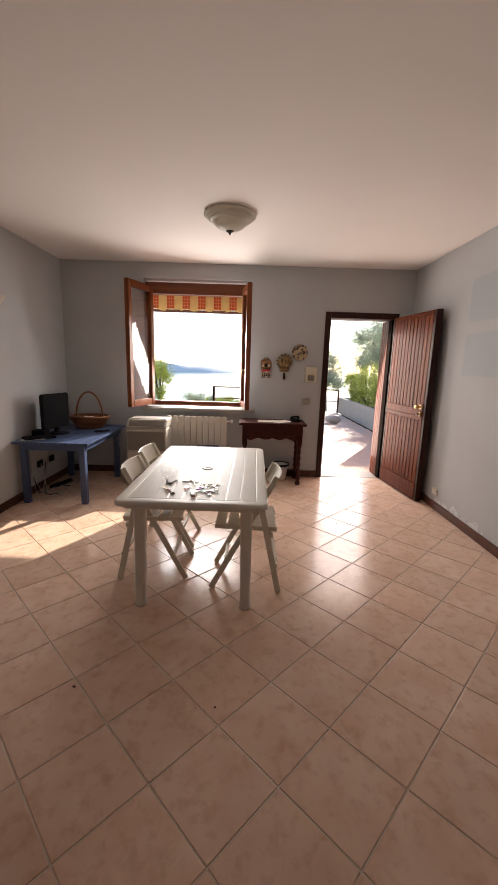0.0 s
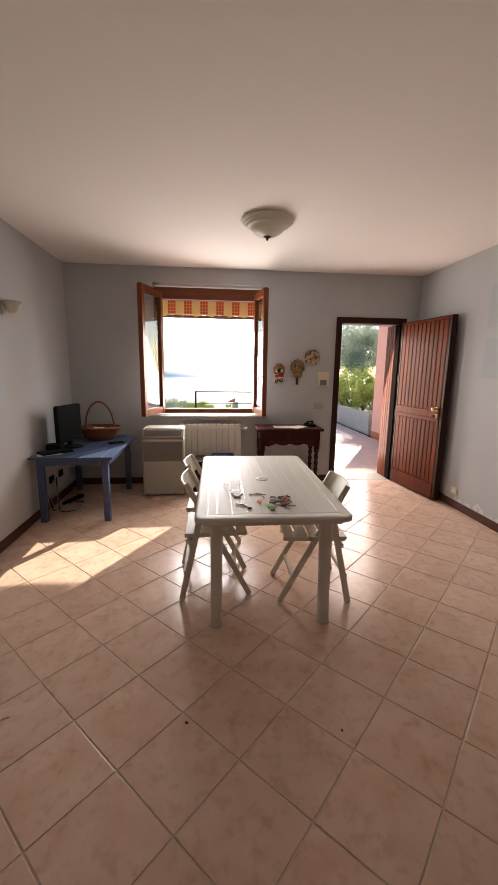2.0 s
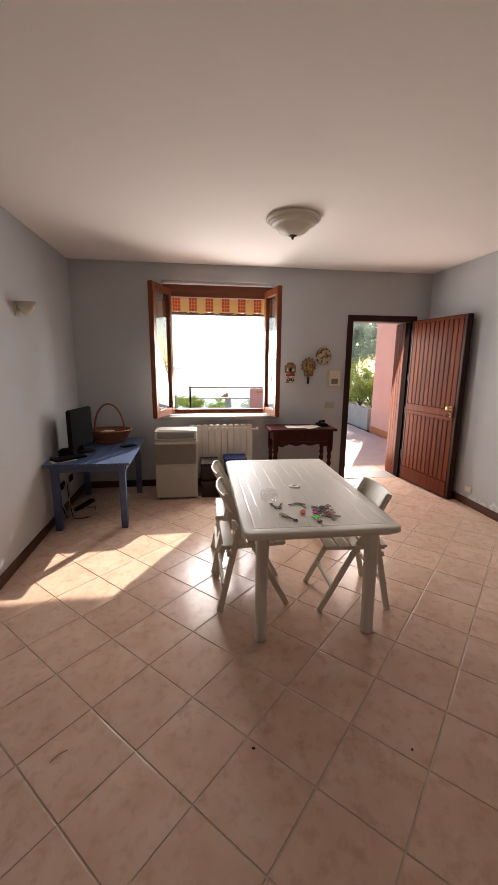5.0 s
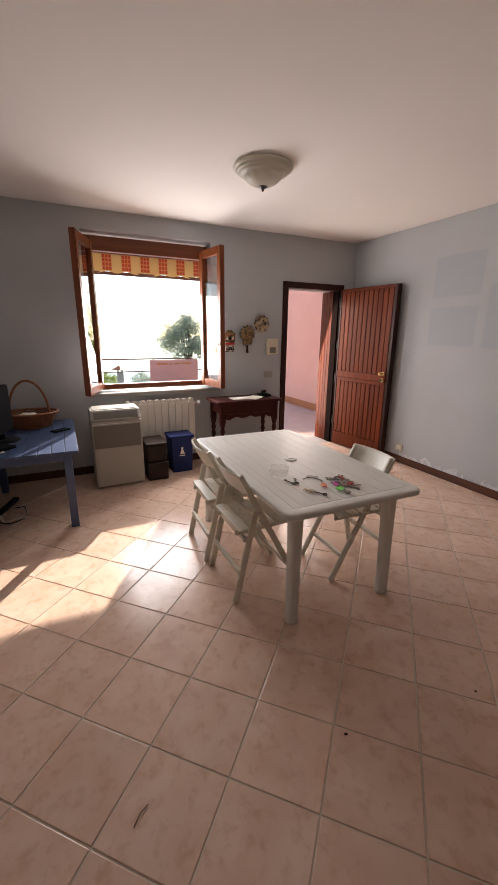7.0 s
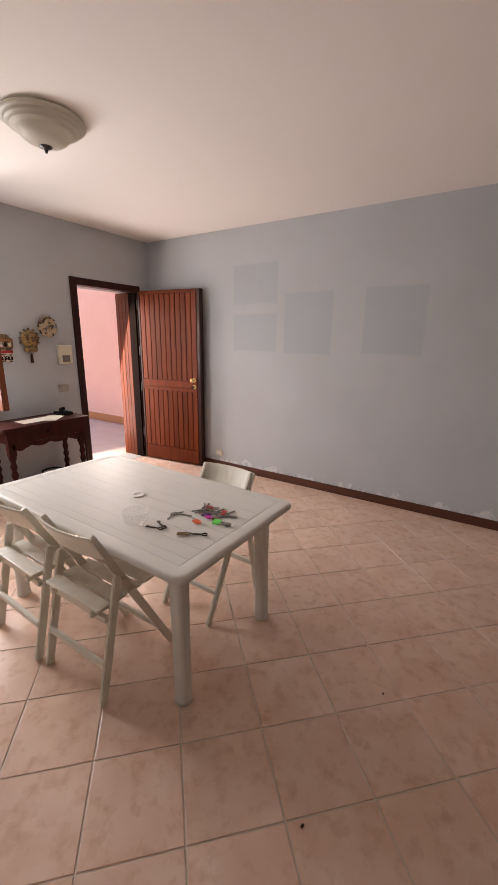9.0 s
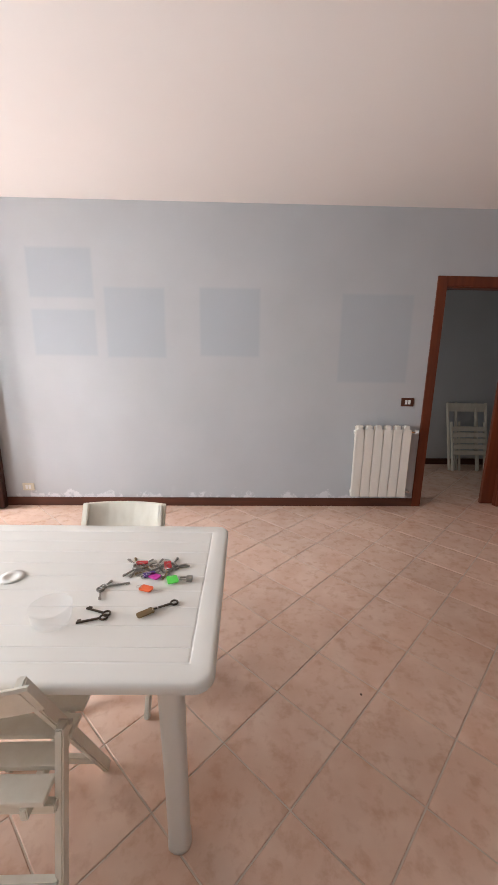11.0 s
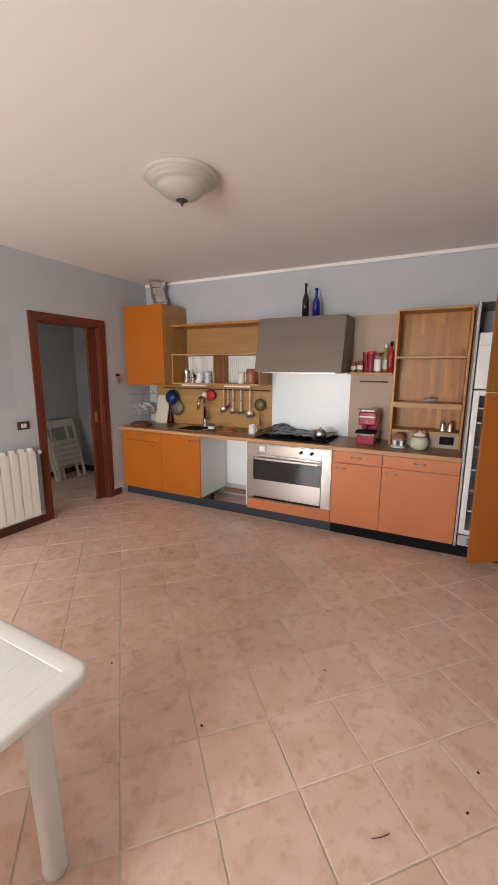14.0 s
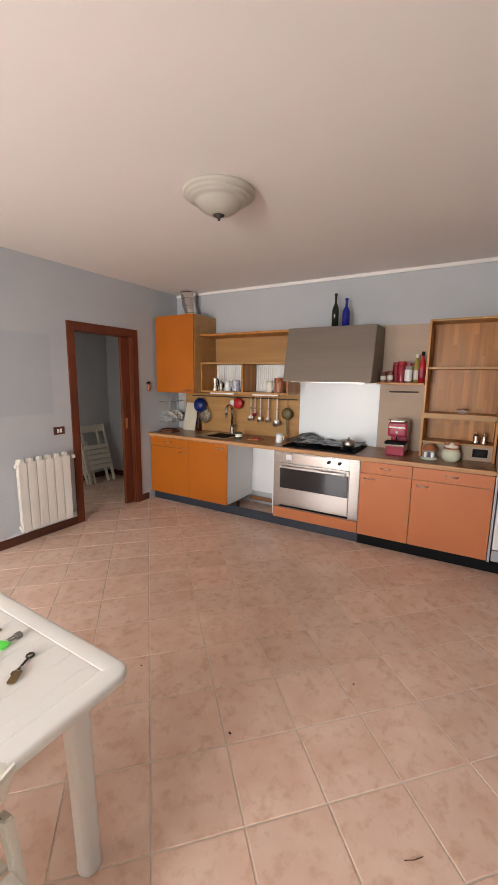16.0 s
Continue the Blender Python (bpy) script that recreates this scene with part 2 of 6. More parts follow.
def beam(p, q, w, d, bevel=0.0, bm=None, up=(0, 0, 1)):
    """A bar of section w by d from p to q; d lies along up."""
    p, q = Vector(p), Vector(q)
    z = (q - p).normalized()
    u = Vector(up)
    x = u.cross(z)
    if x.length < 1e-4:
        x = Vector((1, 0, 0)).cross(z)
    x.normalize()
    y = z.cross(x)
    b = bmesh.new()
    bmesh.ops.create_cube(b, size=1.0, matrix=Matrix.LocRotScale((0, 0, 0), None, (w, d, (q - p).length)))
    if bevel:
        bmesh.ops.bevel(b, geom=b.edges[:], offset=bevel, segments=2, affect="EDGES")
    m = Matrix((x, y, z)).transposed().to_4x4()
    m.translation = (p + q) / 2
    b.transform(m)
    return join(bm, b)


def rod(p, q, r, r2=None, seg=16, bm=None, caps=True):
    p, q = Vector(p), Vector(q)
    b = bmesh.new()
    bmesh.ops.create_cone(b, cap_ends=caps, segments=seg, radius1=r, radius2=r if r2 is None else r2, depth=(q - p).length)
    m = (q - p).to_track_quat("Z", "Y").to_matrix().to_4x4()
    m.translation = (p + q) / 2
    b.transform(m)
    return join(bm, b)


def lathe(profile, at=(0, 0, 0), seg=28, bm=None, squash=1.0):
    """A turned shape: profile of (radius, height)."""
    b = bmesh.new()
    rings = []
    for r, z in profile:
        if r < 1e-5:
            rings.append([b.verts.new((at[0], at[1], at[2] + z))])
        else:
            rings.append([b.verts.new((at[0] + r * math.cos(2 * math.pi * k / seg), at[1] + squash * r * math.sin(2 * math.pi * k / seg), at[2] + z)) for k in range(seg)])
    for a, c in zip(rings, rings[1:]):
        for k in range(seg):
            l = (k + 1) % seg
            f = [a[k % len(a)], a[l % len(a)], c[l % len(c)], c[k % len(c)]]
            f = [v for i, v in enumerate(f) if v not in f[:i]]
            if len(f) > 2:
                b.faces.new(f)
    return join(bm, b)


def tube(points, r, seg=10, bm=None, closed=False):
    """A round tube along points."""
    pts = [Vector(p) for p in points]
    b = bmesh.new()
    rings = []
    side = None
    for i, p in enumerate(pts):
        a, c = pts[i - 1 if (i or closed) else 0], pts[(i + 1) % len(pts) if closed else min(i + 1, len(pts) - 1)]
        z = (c - a).normalized()
        side = (side - z * side.dot(z)) if side else z.orthogonal()
        if side.length < 1e-5:
            side = z.orthogonal()
        side.normalize()
        up = z.cross(side)
        rr = r[i] if isinstance(r, (list, tuple)) else r
        rings.append([b.verts.new(p + rr * (math.cos(2 * math.pi * k / seg) * side + math.sin(2 * math.pi * k / seg) * up)) for k in range(seg)])
    pairs = list(zip(rings, rings[1:])) + ([(rings[-1], rings[0])] if closed else [])
    for a, c in pairs:
        for k in range(seg):
            b.faces.new((a[k], a[(k + 1) % seg], c[(k + 1) % seg], c[k]))
    if not closed:
        b.faces.new(rings[0][::-1])
        b.faces.new(rings[-1])
    return join(bm, b)


def prism(outline, z0, z1, bm=None, bevel=0.0):
    """A plate of a flat outline (x, y) between two heights."""
    b = bmesh.new()
    low = [b.verts.new((x, y, z0)) for x, y in outline]
    top = [b.verts.new((x, y, z1)) for x, y in outline]
    b.faces.new(low[::-1])
    f = b.faces.new(top)
    for i in range(len(outline)):
        j = (i + 1) % len(outline)
        b.faces.new((low[i], low[j], top[j], top[i]))
    if bevel:
        bmesh.ops.bevel(b, geom=list(f.edges), offset=bevel, segments=3, profile=0.5, affect="EDGES")
    return join(bm, b)


def round_rect(x0, y0, x1, y1, r, n=6):
    pts = []
    for cx, cy, a in ((x1 - r, y1 - r, 0), (x0 + r, y1 - r, 90), (x0 + r, y0 + r, 180), (x1 - r, y0 + r, 270)):
        pts += [(cx + r * math.cos(radians(a + 90 * k / n)), cy + r * math.sin(radians(a + 90 * k / n))) for k in range(n + 1)]
    return pts


# ---- the room ----
XW, XE, YS, YN, H = -2.415, 2.035, -1.44, 5.16, 2.70
T = 0.34
WX0, WX1, WZ0, WZ1 = -1.385, -0.03, 0.90, 2.515
DX0, DX1, DZ = 0.985, 1.80, 2.11
PY0, PY1, PZ = -0.60, 0.205, 2.09

b = bmesh.new()
box(XW - T, YN, -0.1, WX0, YN + T, H + 0.1, bm=b)
box(WX0, YN, -0.1, WX1, YN + T, WZ0, bm=b)
box(WX0, YN, WZ1, WX1, YN + T, H + 0.1, bm=b)
box(WX1, YN, -0.1, DX0, YN + T, H + 0.1, bm=b)
box(DX0, YN, DZ, DX1, YN + T, H + 0.1, bm=b)
box(DX1, YN, -0.1, XE + 2.2, YN + T, H + 0.1, bm=b)
solid("wall_north", b, WALL, "grey painted wall with the window and the entrance", "wall")
b = bmesh.new()
box(XE, PY1, -0.1, XE + 0.14, YN, H + 0.1, bm=b)
box(XE, YS, -0.1, XE + 0.14, PY0, H + 0.1, bm=b)
box(XE, PY0, PZ, XE + 0.14, PY1, H + 0.1, bm=b)
solid("wall_east", b, WALL_E, "grey wall with pale picture ghosts and peeling plaster", "wall")
solid("wall_west", box(XW - T, YS - T, -0.1, XW, YN, H + 0.1), WALL_W, "plain grey painted wall", "wall")
solid("wall_south", box(XW, YS - T, -0.1, XE + 2.2, YS, H + 0.1), WALL, "grey wall behind the kitchen", "wall")
solid("ceiling", box(XW, YS, H, XE + 2.0, YN, H + 0.14), CEIL, "white painted ceiling", "ceiling")
solid("trim_south", box(XW, YS, H - 0.035, XE, YS + 0.02, H - 0.001, 0.006), CEIL, "thin white cornice over the kitchen", "trim")
solid("wall_hall_east", box(XE + 1.48, YS, -0.1, XE + 1.63, YN, H + 0.1), WALL, "pale wall of the hall", "wall")
# The opening is unseen, added for the hall's lamp.
b = bmesh.new()
box(XE + 0.14, 1.05, -0.1, XE + 0.5, 1.2, H + 0.1, bm=b)
box(XE + 1.2, 1.05, -0.1, XE + 1.48, 1.2, H + 0.1, bm=b)
box(XE + 0.5, 1.05, 2.1, XE + 1.2, 1.2, H + 0.1, bm=b)
solid("wall_hall_north", b, WALL, "pale wall of the hall", "wall")


def skirting(name, x0, y0, x1, y1, material=SKIRT):
    solid(name, box(x0, y0, 0.0, x1, y1, 0.085, 0.004), material, "dark wooden skirting board along the wall", "baseboard")


skirting("baseboard_north_1", XW, YN - 0.014, DX0 - 0.06, YN)
skirting("baseboard_east_1", XE - 0.014, PY1 + 0.075, XE, YN)
skirting("baseboard_east_2", XE - 0.014, -0.80, XE, PY0 - 0.075)
skirting("baseboard_west", XW, -0.80, XW + 0.014, YN - 0.014)
skirting("baseboard_hall", XE + 1.466, YS, XE + 1.48, 1.05)
skirting("baseboard_hall_south", XE + 0.14, YS, XE + 1.466, YS + 0.014)

# ---- more materials ----
WHITE_PLASTIC = mat("white_moulded_plastic", (0.74, 0.725, 0.675), 0.42, other=(0.69, 0.675, 0.62), scale=5, amount=0.5, bump=0.015, bscale=90, spec=0.09)
# Paler than the planks: light caught in the grooves, put into the colour.
GROOVE = mat("groove_glint_plastic", (0.80, 0.79, 0.75), 0.22, other=(0.76, 0.75, 0.70), scale=12)
CHAIR_PAINT = mat("worn_cream_chair_paint", (0.74, 0.71, 0.62), 0.42, other=(0.60, 0.55, 0.44), scale=26, amount=0.55, bump=0.1, bscale=70, stretch=(1, 1, 0.4))
ORANGE = mat("orange_laminate", (0.46, 0.128, 0.009), 0.38, other=(0.41, 0.110, 0.008), scale=3, amount=0.7, bump=0.02, spec=0.4)
TERRA = mat("rust_orange_laminate", (0.55, 0.185, 0.070), 0.40, other=(0.50, 0.16, 0.062), scale=3, amount=0.7, bump=0.02, spec=0.4)
LAMINATE = wood("beech_laminate", (0.36, 0.185, 0.062), (0.48, 0.27, 0.10), 0.42, axis=0, grain=14)
BEECH = wood("beech_boards", (0.31, 0.108, 0.020), (0.52, 0.225, 0.050), 0.4, axis=2, grain=16)
BLOCKWOOD = vary(wood("beech_block", (0.33, 0.118, 0.022), (0.50, 0.215, 0.048), 0.4, axis=2, grain=16), 0.78, 1.14)
WORKTOP = wood("brown_worktop_laminate", (0.21, 0.092, 0.036), (0.30, 0.14, 0.058), 0.30, axis=0, grain=18)
EDGE = wood("worktop_edge", (0.42, 0.21, 0.09), (0.52, 0.28, 0.13), 0.4, axis=0)
TAUPE = mat("taupe_panel", (0.41, 0.295, 0.205), 0.5, other=(0.36, 0.255, 0.175), scale=7, amount=0.6, stretch=(0.2, 1, 1))
HOOD = mat("brushed_bronze_hood", (0.20, 0.165, 0.135), 0.45, metal=0.3, other=(0.17, 0.14, 0.112), scale=18, amount=0.7, stretch=(0.06, 1, 1), bump=0.03)
STEEL = mat("brushed_steel", (0.62, 0.59, 0.55), 0.28, metal=1.0, other=(0.54, 0.51, 0.47), scale=20, stretch=(0.08, 1, 1), rough_var=0.04)
CHROME = mat("chrome", (0.75, 0.74, 0.72), 0.12, metal=1.0, other=(0.65, 0.64, 0.62), scale=8)
BLACK = mat("black_plastic", (0.012, 0.012, 0.013), 0.7, other=(0.016, 0.016, 0.018), scale=20, spec=0.03)
PLINTH = mat("dark_blue_plinth", (0.022, 0.032, 0.048), 0.4, other=(0.038, 0.048, 0.064), scale=4, bump=0.03)
GREY_SIDE = mat("grey_carcass", (0.42, 0.42, 0.43), 0.5, other=(0.38, 0.38, 0.39), scale=5)
WHITE = mat("white_panel", (0.80, 0.80, 0.79), 0.45, other=(0.74, 0.74, 0.73), scale=4)
# The faint blue is reflected sky, put into the white base colour.
WHITE_GLOSS = mat("glossy_splashback_sky_tint", (0.80, 0.85, 0.88), 0.26, other=(0.78, 0.83, 0.86), scale=3)
OVENGLASS = mat("black_oven_glass", (0.02, 0.02, 0.022), 0.06, other=(0.03, 0.03, 0.03), scale=4)
BLUEPAINT = mat("faded_blue_paint", (0.034, 0.060, 0.135), 0.40, other=(0.055, 0.090, 0.175), scale=14, amount=0.8, bump=0.12, bscale=60, stretch=(0.25, 1, 1), shift=True)
WICKER = mat("wicker", (0.28, 0.10, 0.034), 0.55, other=(0.15, 0.048, 0.017), scale=70, amount=0.9, bump=0.6, bscale=160)
CREAM = mat("cream_plastic", (0.40, 0.38, 0.33), 0.45, other=(0.365, 0.345, 0.295), scale=6, spec=0.35)
CREAM_DARK = mat("grey_grille", (0.17, 0.152, 0.13), 0.6, other=(0.145, 0.13, 0.11), scale=9)
RADIATOR = mat("white_radiator_enamel", (0.78, 0.75, 0.68), 0.32, other=(0.73, 0.70, 0.63), scale=5)
BIN_BLUE = mat("blue_bin_plastic", (0.012, 0.026, 0.12), 0.42, other=(0.009, 0.020, 0.095), scale=8, spec=0.22)
BIN_BROWN = mat("brown_bin_plastic", (0.03, 0.016, 0.011), 0.5, other=(0.022, 0.012, 0.009), scale=8, spec=0.22)
BRASS = mat("brass", (0.66, 0.46, 0.20), 0.28, metal=1.0, other=(0.5, 0.33, 0.13), scale=12)
LAMP_GLASS = mat("alabaster_glass", (0.70, 0.68, 0.61), 0.42, other=(0.60, 0.58, 0.51), scale=5, amount=0.8, spec=0.25)
leafy(LAMP_GLASS, (0.86, 0.82, 0.74))
RED = mat("red_plastic", (0.48, 0.018, 0.022), 0.3, other=(0.40, 0.014, 0.018), scale=6)
BURGUNDY = mat("burgundy_plastic", (0.26, 0.016, 0.045), 0.28, other=(0.21, 0.012, 0.035), scale=6)
BLUE_ENAMEL = mat("blue_enamel", (0.008, 0.020, 0.14), 0.28, other=(0.006, 0.016, 0.11), scale=6)
TEAL = mat("teal_glaze", (0.35, 0.52, 0.46), 0.3, other=(0.62, 0.62, 0.52), scale=14, amount=0.9)
COPPER = mat("copper_brown", (0.36, 0.13, 0.06), 0.4, other=(0.28, 0.10, 0.045), scale=8)
PAPER = mat("paper", (0.74, 0.70, 0.62), 0.8, other=(0.68, 0.63, 0.54), scale=6)
WINE_GLASS = mat("dark_bottle_glass", (0.012, 0.016, 0.010), 0.08, other=(0.016, 0.02, 0.012), scale=3)
BLUE_GLASS = mat("cobalt_bottle_glass", (0.008, 0.012, 0.22), 0.08, other=(0.006, 0.01, 0.18), scale=3)
OIL = mat("oil_bottle", (0.36, 0.30, 0.08), 0.12, other=(0.30, 0.25, 0.06), scale=4)
FOIL = mat("crumpled_dark_foil", (0.06, 0.06, 0.064), 0.28, metal=0.7, other=(0.17, 0.17, 0.175), scale=25, bump=0.9, bscale=35)
JARGLASS = clear_vessel("jar_glass")
GILT = mat("gilt_plaster", (0.36, 0.22, 0.075), 0.45, other=(0.10, 0.06, 0.03), scale=26, amount=0.9, bump=0.4, bscale=60)
fleck(GILT, (0.05, 0.03, 0.015), 40, 0.50, 0.57, 0.9)
PLASTER = fleck(fleck(mat("painted_plaster", (0.72, 0.68, 0.58), 0.6, other=(0.45, 0.25, 0.12), scale=16, amount=0.9, bump=0.3), (0.04, 0.03, 0.03), 30, 0.50, 0.56, 1.0), (0.35, 0.03, 0.02), 20, 0.57, 0.62, 1.0)
PHONE = mat("ivory_plastic", (0.66, 0.61, 0.48), 0.45, other=(0.60, 0.55, 0.42), scale=6)
AWN_STRIPE = mat("awning_yellow", (0.78, 0.60, 0.26), 0.85, other=(0.72, 0.52, 0.20), scale=8, bump=0.1)
AWN_ORANGE = mat("awning_orange", (0.70, 0.33, 0.12), 0.85, other=(0.64, 0.26, 0.09), scale=14, amount=0.8, bump=0.1)
AWN_RED = mat("awning_red_check", (0.50, 0.055, 0.035), 0.85, other=(0.60, 0.13, 0.05), scale=22, amount=0.9, bump=0.1)
IRON = mat("dark_iron", (0.05, 0.045, 0.045), 0.5, metal=0.4, other=(0.08, 0.06, 0.05), scale=20)
RUST_METAL = mat("rust_brown_rail", (0.12, 0.05, 0.03), 0.6, other=(0.16, 0.07, 0.045), scale=12)
BANNER = mat("pink_banner", (0.60, 0.32, 0.27), 0.9, other=(0.55, 0.28, 0.24), scale=4)
CONCRETE = mat("grey_concrete", (0.40, 0.385, 0.36), 0.9, other=(0.30, 0.29, 0.27), scale=5, bump=0.4, bscale=60)
TERRACE = mat("terrace_tile", (0.68, 0.50, 0.41), 0.6, other=(0.60, 0.42, 0.34), scale=4, amount=0.8, bump=0.15)
WATER = mat("lake_water", (0.06, 0.13, 0.17), 0.12, other=(0.08, 0.16, 0.20), scale=0.02, bump=0.2, bscale=0.5)
# Haze of the distance is put into the mountain's pale blue colour.
HILL = mat("mountain_haze_tint", (0.62, 0.68, 0.73), 0.95, other=(0.66, 0.71, 0.75), scale=0.02)
LEAF = leafy(mat("green_leaves", (0.17, 0.23, 0.05), 0.5, other=(0.26, 0.29, 0.08), scale=3, amount=0.9), (0.42, 0.50, 0.12))
OLIVE = leafy(mat("olive_leaves", (0.30, 0.35, 0.29), 0.5, other=(0.37, 0.41, 0.34), scale=3, amount=0.9), (0.54, 0.60, 0.47))
BARK = mat("bark", (0.12, 0.09, 0.065), 0.9, other=(0.07, 0.05, 0.04), scale=16, bump=0.5, stretch=(1, 1, 0.3))
AMBER = wood("amber_veneer", (0.27, 0.095, 0.012), (0.36, 0.145, 0.022), 0.42, axis=2, grain=9)
BURNT = mat("burnt_orange_laminate", (0.42, 0.125, 0.016), 0.42, other=(0.37, 0.105, 0.014), scale=3, amount=0.7, spec=0.4)
JAMB = mat("matte_black_jamb", (0.010, 0.006, 0.005), 0.9, other=(0.016, 0.008, 0.006), scale=20, spec=0.03)
OVENSTEEL = mat("brushed_oven_steel", (0.54, 0.52, 0.49), 0.24, metal=1.0, other=(0.46, 0.44, 0.41), scale=20, stretch=(0.08, 1, 1), rough_var=0.04)
MOSAIC = fleck(fleck(mat("painted_relief", (0.48, 0.40, 0.28), 0.5, other=(0.40, 0.24, 0.10), scale=18, amount=1.0, bump=0.4, bscale=50), (0.05, 0.03, 0.02), 26, 0.50, 0.56, 1.0), (0.20, 0.22, 0.26), 17, 0.58, 0.63, 0.9)
SIEVE = mat("fine_wire_mesh", (0.36, 0.31, 0.25), 0.45, metal=0.6, other=(0.36, 0.33, 0.28), scale=160, bump=0.5, bscale=400)
SIEVE.node_tree.nodes["Principled BSDF"].inputs["Alpha"].default_value = 0.5
CABLE = mat("cable_white", (0.55, 0.53, 0.48), 0.5)


CONSOLE = wood("red_mahogany", (0.024, 0.004, 0.003), (0.056, 0.009, 0.006), 0.45, spec=0.18)

# ---- window in the north wall ----
w1 = thing("window_1", ((WX0 + WX1) / 2, 5.30, WZ0), "open wooden casement window over a stone sill", "window", kind="structure")
FY0, FY1 = 5.25, 5.33
FX0, FX1, FZ0, FZ1 = WX0 + 0.005, WX1 - 0.005, WZ0 + 0.02, WZ1 - 0.03
fr = part("window_frame", box(FX0, FY0, FZ0, FX0 + 0.058, FY1, FZ1, 0.006), WINWOOD, w1)
part("window_frame", box(FX1 - 0.058, FY0, FZ0, FX1, FY1, FZ1, 0.006), WINWOOD, w1)
part("window_head", box(FX0 + 0.058, FY0 + 0.002, FZ1 - 0.14, FX1 - 0.058, FY1 - 0.002, FZ1, 0.006), WINWOOD_X, w1)
part("window_bottom_rail", box(FX0 + 0.058, FY0 + 0.002, FZ0, FX1 - 0.058, FY1 - 0.002, FZ0 + 0.06, 0.006), WINWOOD_X, w1)
part("window_sill", box(WX0 - 0.06, YN - 0.05, WZ0 - 0.035, WX1 + 0.09, YN + T + 0.05, WZ0 + 0.001, 0.008), STONE, w1, "pale stone sill")


def sash(hx, hy, ex, ey, z0, z1, side):
    """A casement that stands open, from its hinge to its free edge."""
    a, e = Vector((hx, hy, 0)), Vector((ex, ey, 0))
    way = (e - a).normalized()
    L = (e - a).length
    n = Vector((-way.y, way.x, 0))
    s = part("sash", beam(a + way * 0.035 + Vector((0, 0, z0)), a + way * 0.035 + Vector((0, 0, z1)), 0.07, 0.055, 0.006, up=n), WINWOOD, w1)
    part("stile", beam(a + way * (L - 0.035) + Vector((0, 0, z0)), a + way * (L - 0.035) + Vector((0, 0, z1)), 0.07, 0.056, 0.006, up=n), WINWOOD, s)
    for z in (z0 + 0.04, z1 - 0.04):
        part("rail", beam(a + way * 0.07 + Vector((0, 0, z)), a + way * (L - 0.07) + Vector((0, 0, z)), 0.052, 0.08, 0.004), WINWOOD_X, s)
    p = part("pane", beam(a + way * 0.06 + Vector((0, 0, (z0 + z1) / 2)), a + way * (L - 0.06) + Vector((0, 0, (z0 + z1) / 2)), 0.006, z1 - z0 - 0.14), CLEAR, s)
    p.visible_shadow = False
    k = part("handle", tube([a + way * (L - 0.03) + Vector((0, 0, 1.42)) - n * 0.03 * side, a + way * (L - 0.03) + Vector((0, 0, 1.42)) - n * 0.07 * side,
                             a + way * (L - 0.03) + Vector((0, 0, 1.32)) - n * 0.075 * side], 0.008), BRASS, s, "brass handle") if side > 0 else None


sash(FX0 + 0.08, FY0 - 0.01, -1.475, 4.735, 0.935, 2.425, 0)
sash(FX1 - 0.08, FY0 - 0.01, -0.045, 4.765, 0.935, 2.425, 1)

# ---- entrance door ----
d1 = thing("door_1", (1.39, YN, 0), "dark wooden entrance door standing wide open", "door", kind="structure")
for x0, x1 in ((0.925, DX0 + 0.012), (DX1 - 0.0, 1.86)):
    part("jamb", box(x0, YN - 0.022, 0, x1, YN + 0.10, 2.175, 0.005), DARKWOOD, d1)
part("head_jamb", box(DX0 + 0.012, YN - 0.0215, 2.10, DX1, YN + 0.10, 2.174, 0.005), DARKWOOD, d1)
part("threshold", box(DX0, YN + 0.02, -0.012, DX1, YN + T, 0.003, 0.002), STONE, d1, "worn stone threshold")
for k in range(4):
    part("reveal_board", box(DX1 - 0.022, YN + 0.105 + k * 0.062, 0.005, DX1 - 0.003, YN + 0.163 + k * 0.062, 2.10, 0.004), DOORWOOD, d1)
part("hinge_jamb", box(DX1 - 0.02, YN - 0.01, 0.005, DX1 - 0.002, YN + 0.104, 2.10, 0.003), JAMB, d1, "matte black hinge jamb")
part("reveal_lining", box(DX0 + 0.001, YN + 0.102, 0.004, DX0 + 0.02, YN + T - 0.01, 2.1, 0.003), DARKWOOD, d1)
HINGE, FREE = Vector((1.79, 5.115, 0)), Vector((1.905, 4.225, 0))
DW = (FREE - HINGE).normalized()
DN = Vector((DW.y, -DW.x, 0))
DL = (FREE - HINGE).length
if DN.x > 0:
    DN = -DN


def onleaf(u, depth, z):
    return HINGE + DW * u + DN * depth + Vector((0, 0, z))


def leafbox(u0, u1, z0, z1, d0, d1_, bevel=0.003):
    return beam(onleaf((u0 + u1) / 2, (d0 + d1_) / 2, z0), onleaf((u0 + u1) / 2, (d0 + d1_) / 2, z1), u1 - u0, abs(d1_ - d0), bevel, up=DN)


leaf = part("door_leaf", leafbox(0.0, DL, 0.012, 2.115, -0.075, -0.016, 0.004), DARKWOOD, d1, "dark edged door core")
part("edge_strip", leafbox(DL - 0.045, DL - 0.002, 0.016, 2.111, -0.018, -0.002, 0.003), DARKWOOD, leaf)
part("edge_strip", leafbox(0.002, 0.03, 0.016, 2.111, -0.018, -0.002, 0.003), DARKWOOD, leaf)
part("bottom_rail", leafbox(0.032, DL - 0.047, 0.02, 0.20, -0.017, 0.004, 0.004), DOORWOOD, leaf, "scuffed bottom rail")
part("lock_rail", leafbox(0.032, DL - 0.047, 0.93, 0.975, -0.017, 0.004, 0.004), DOORWOOD, leaf)
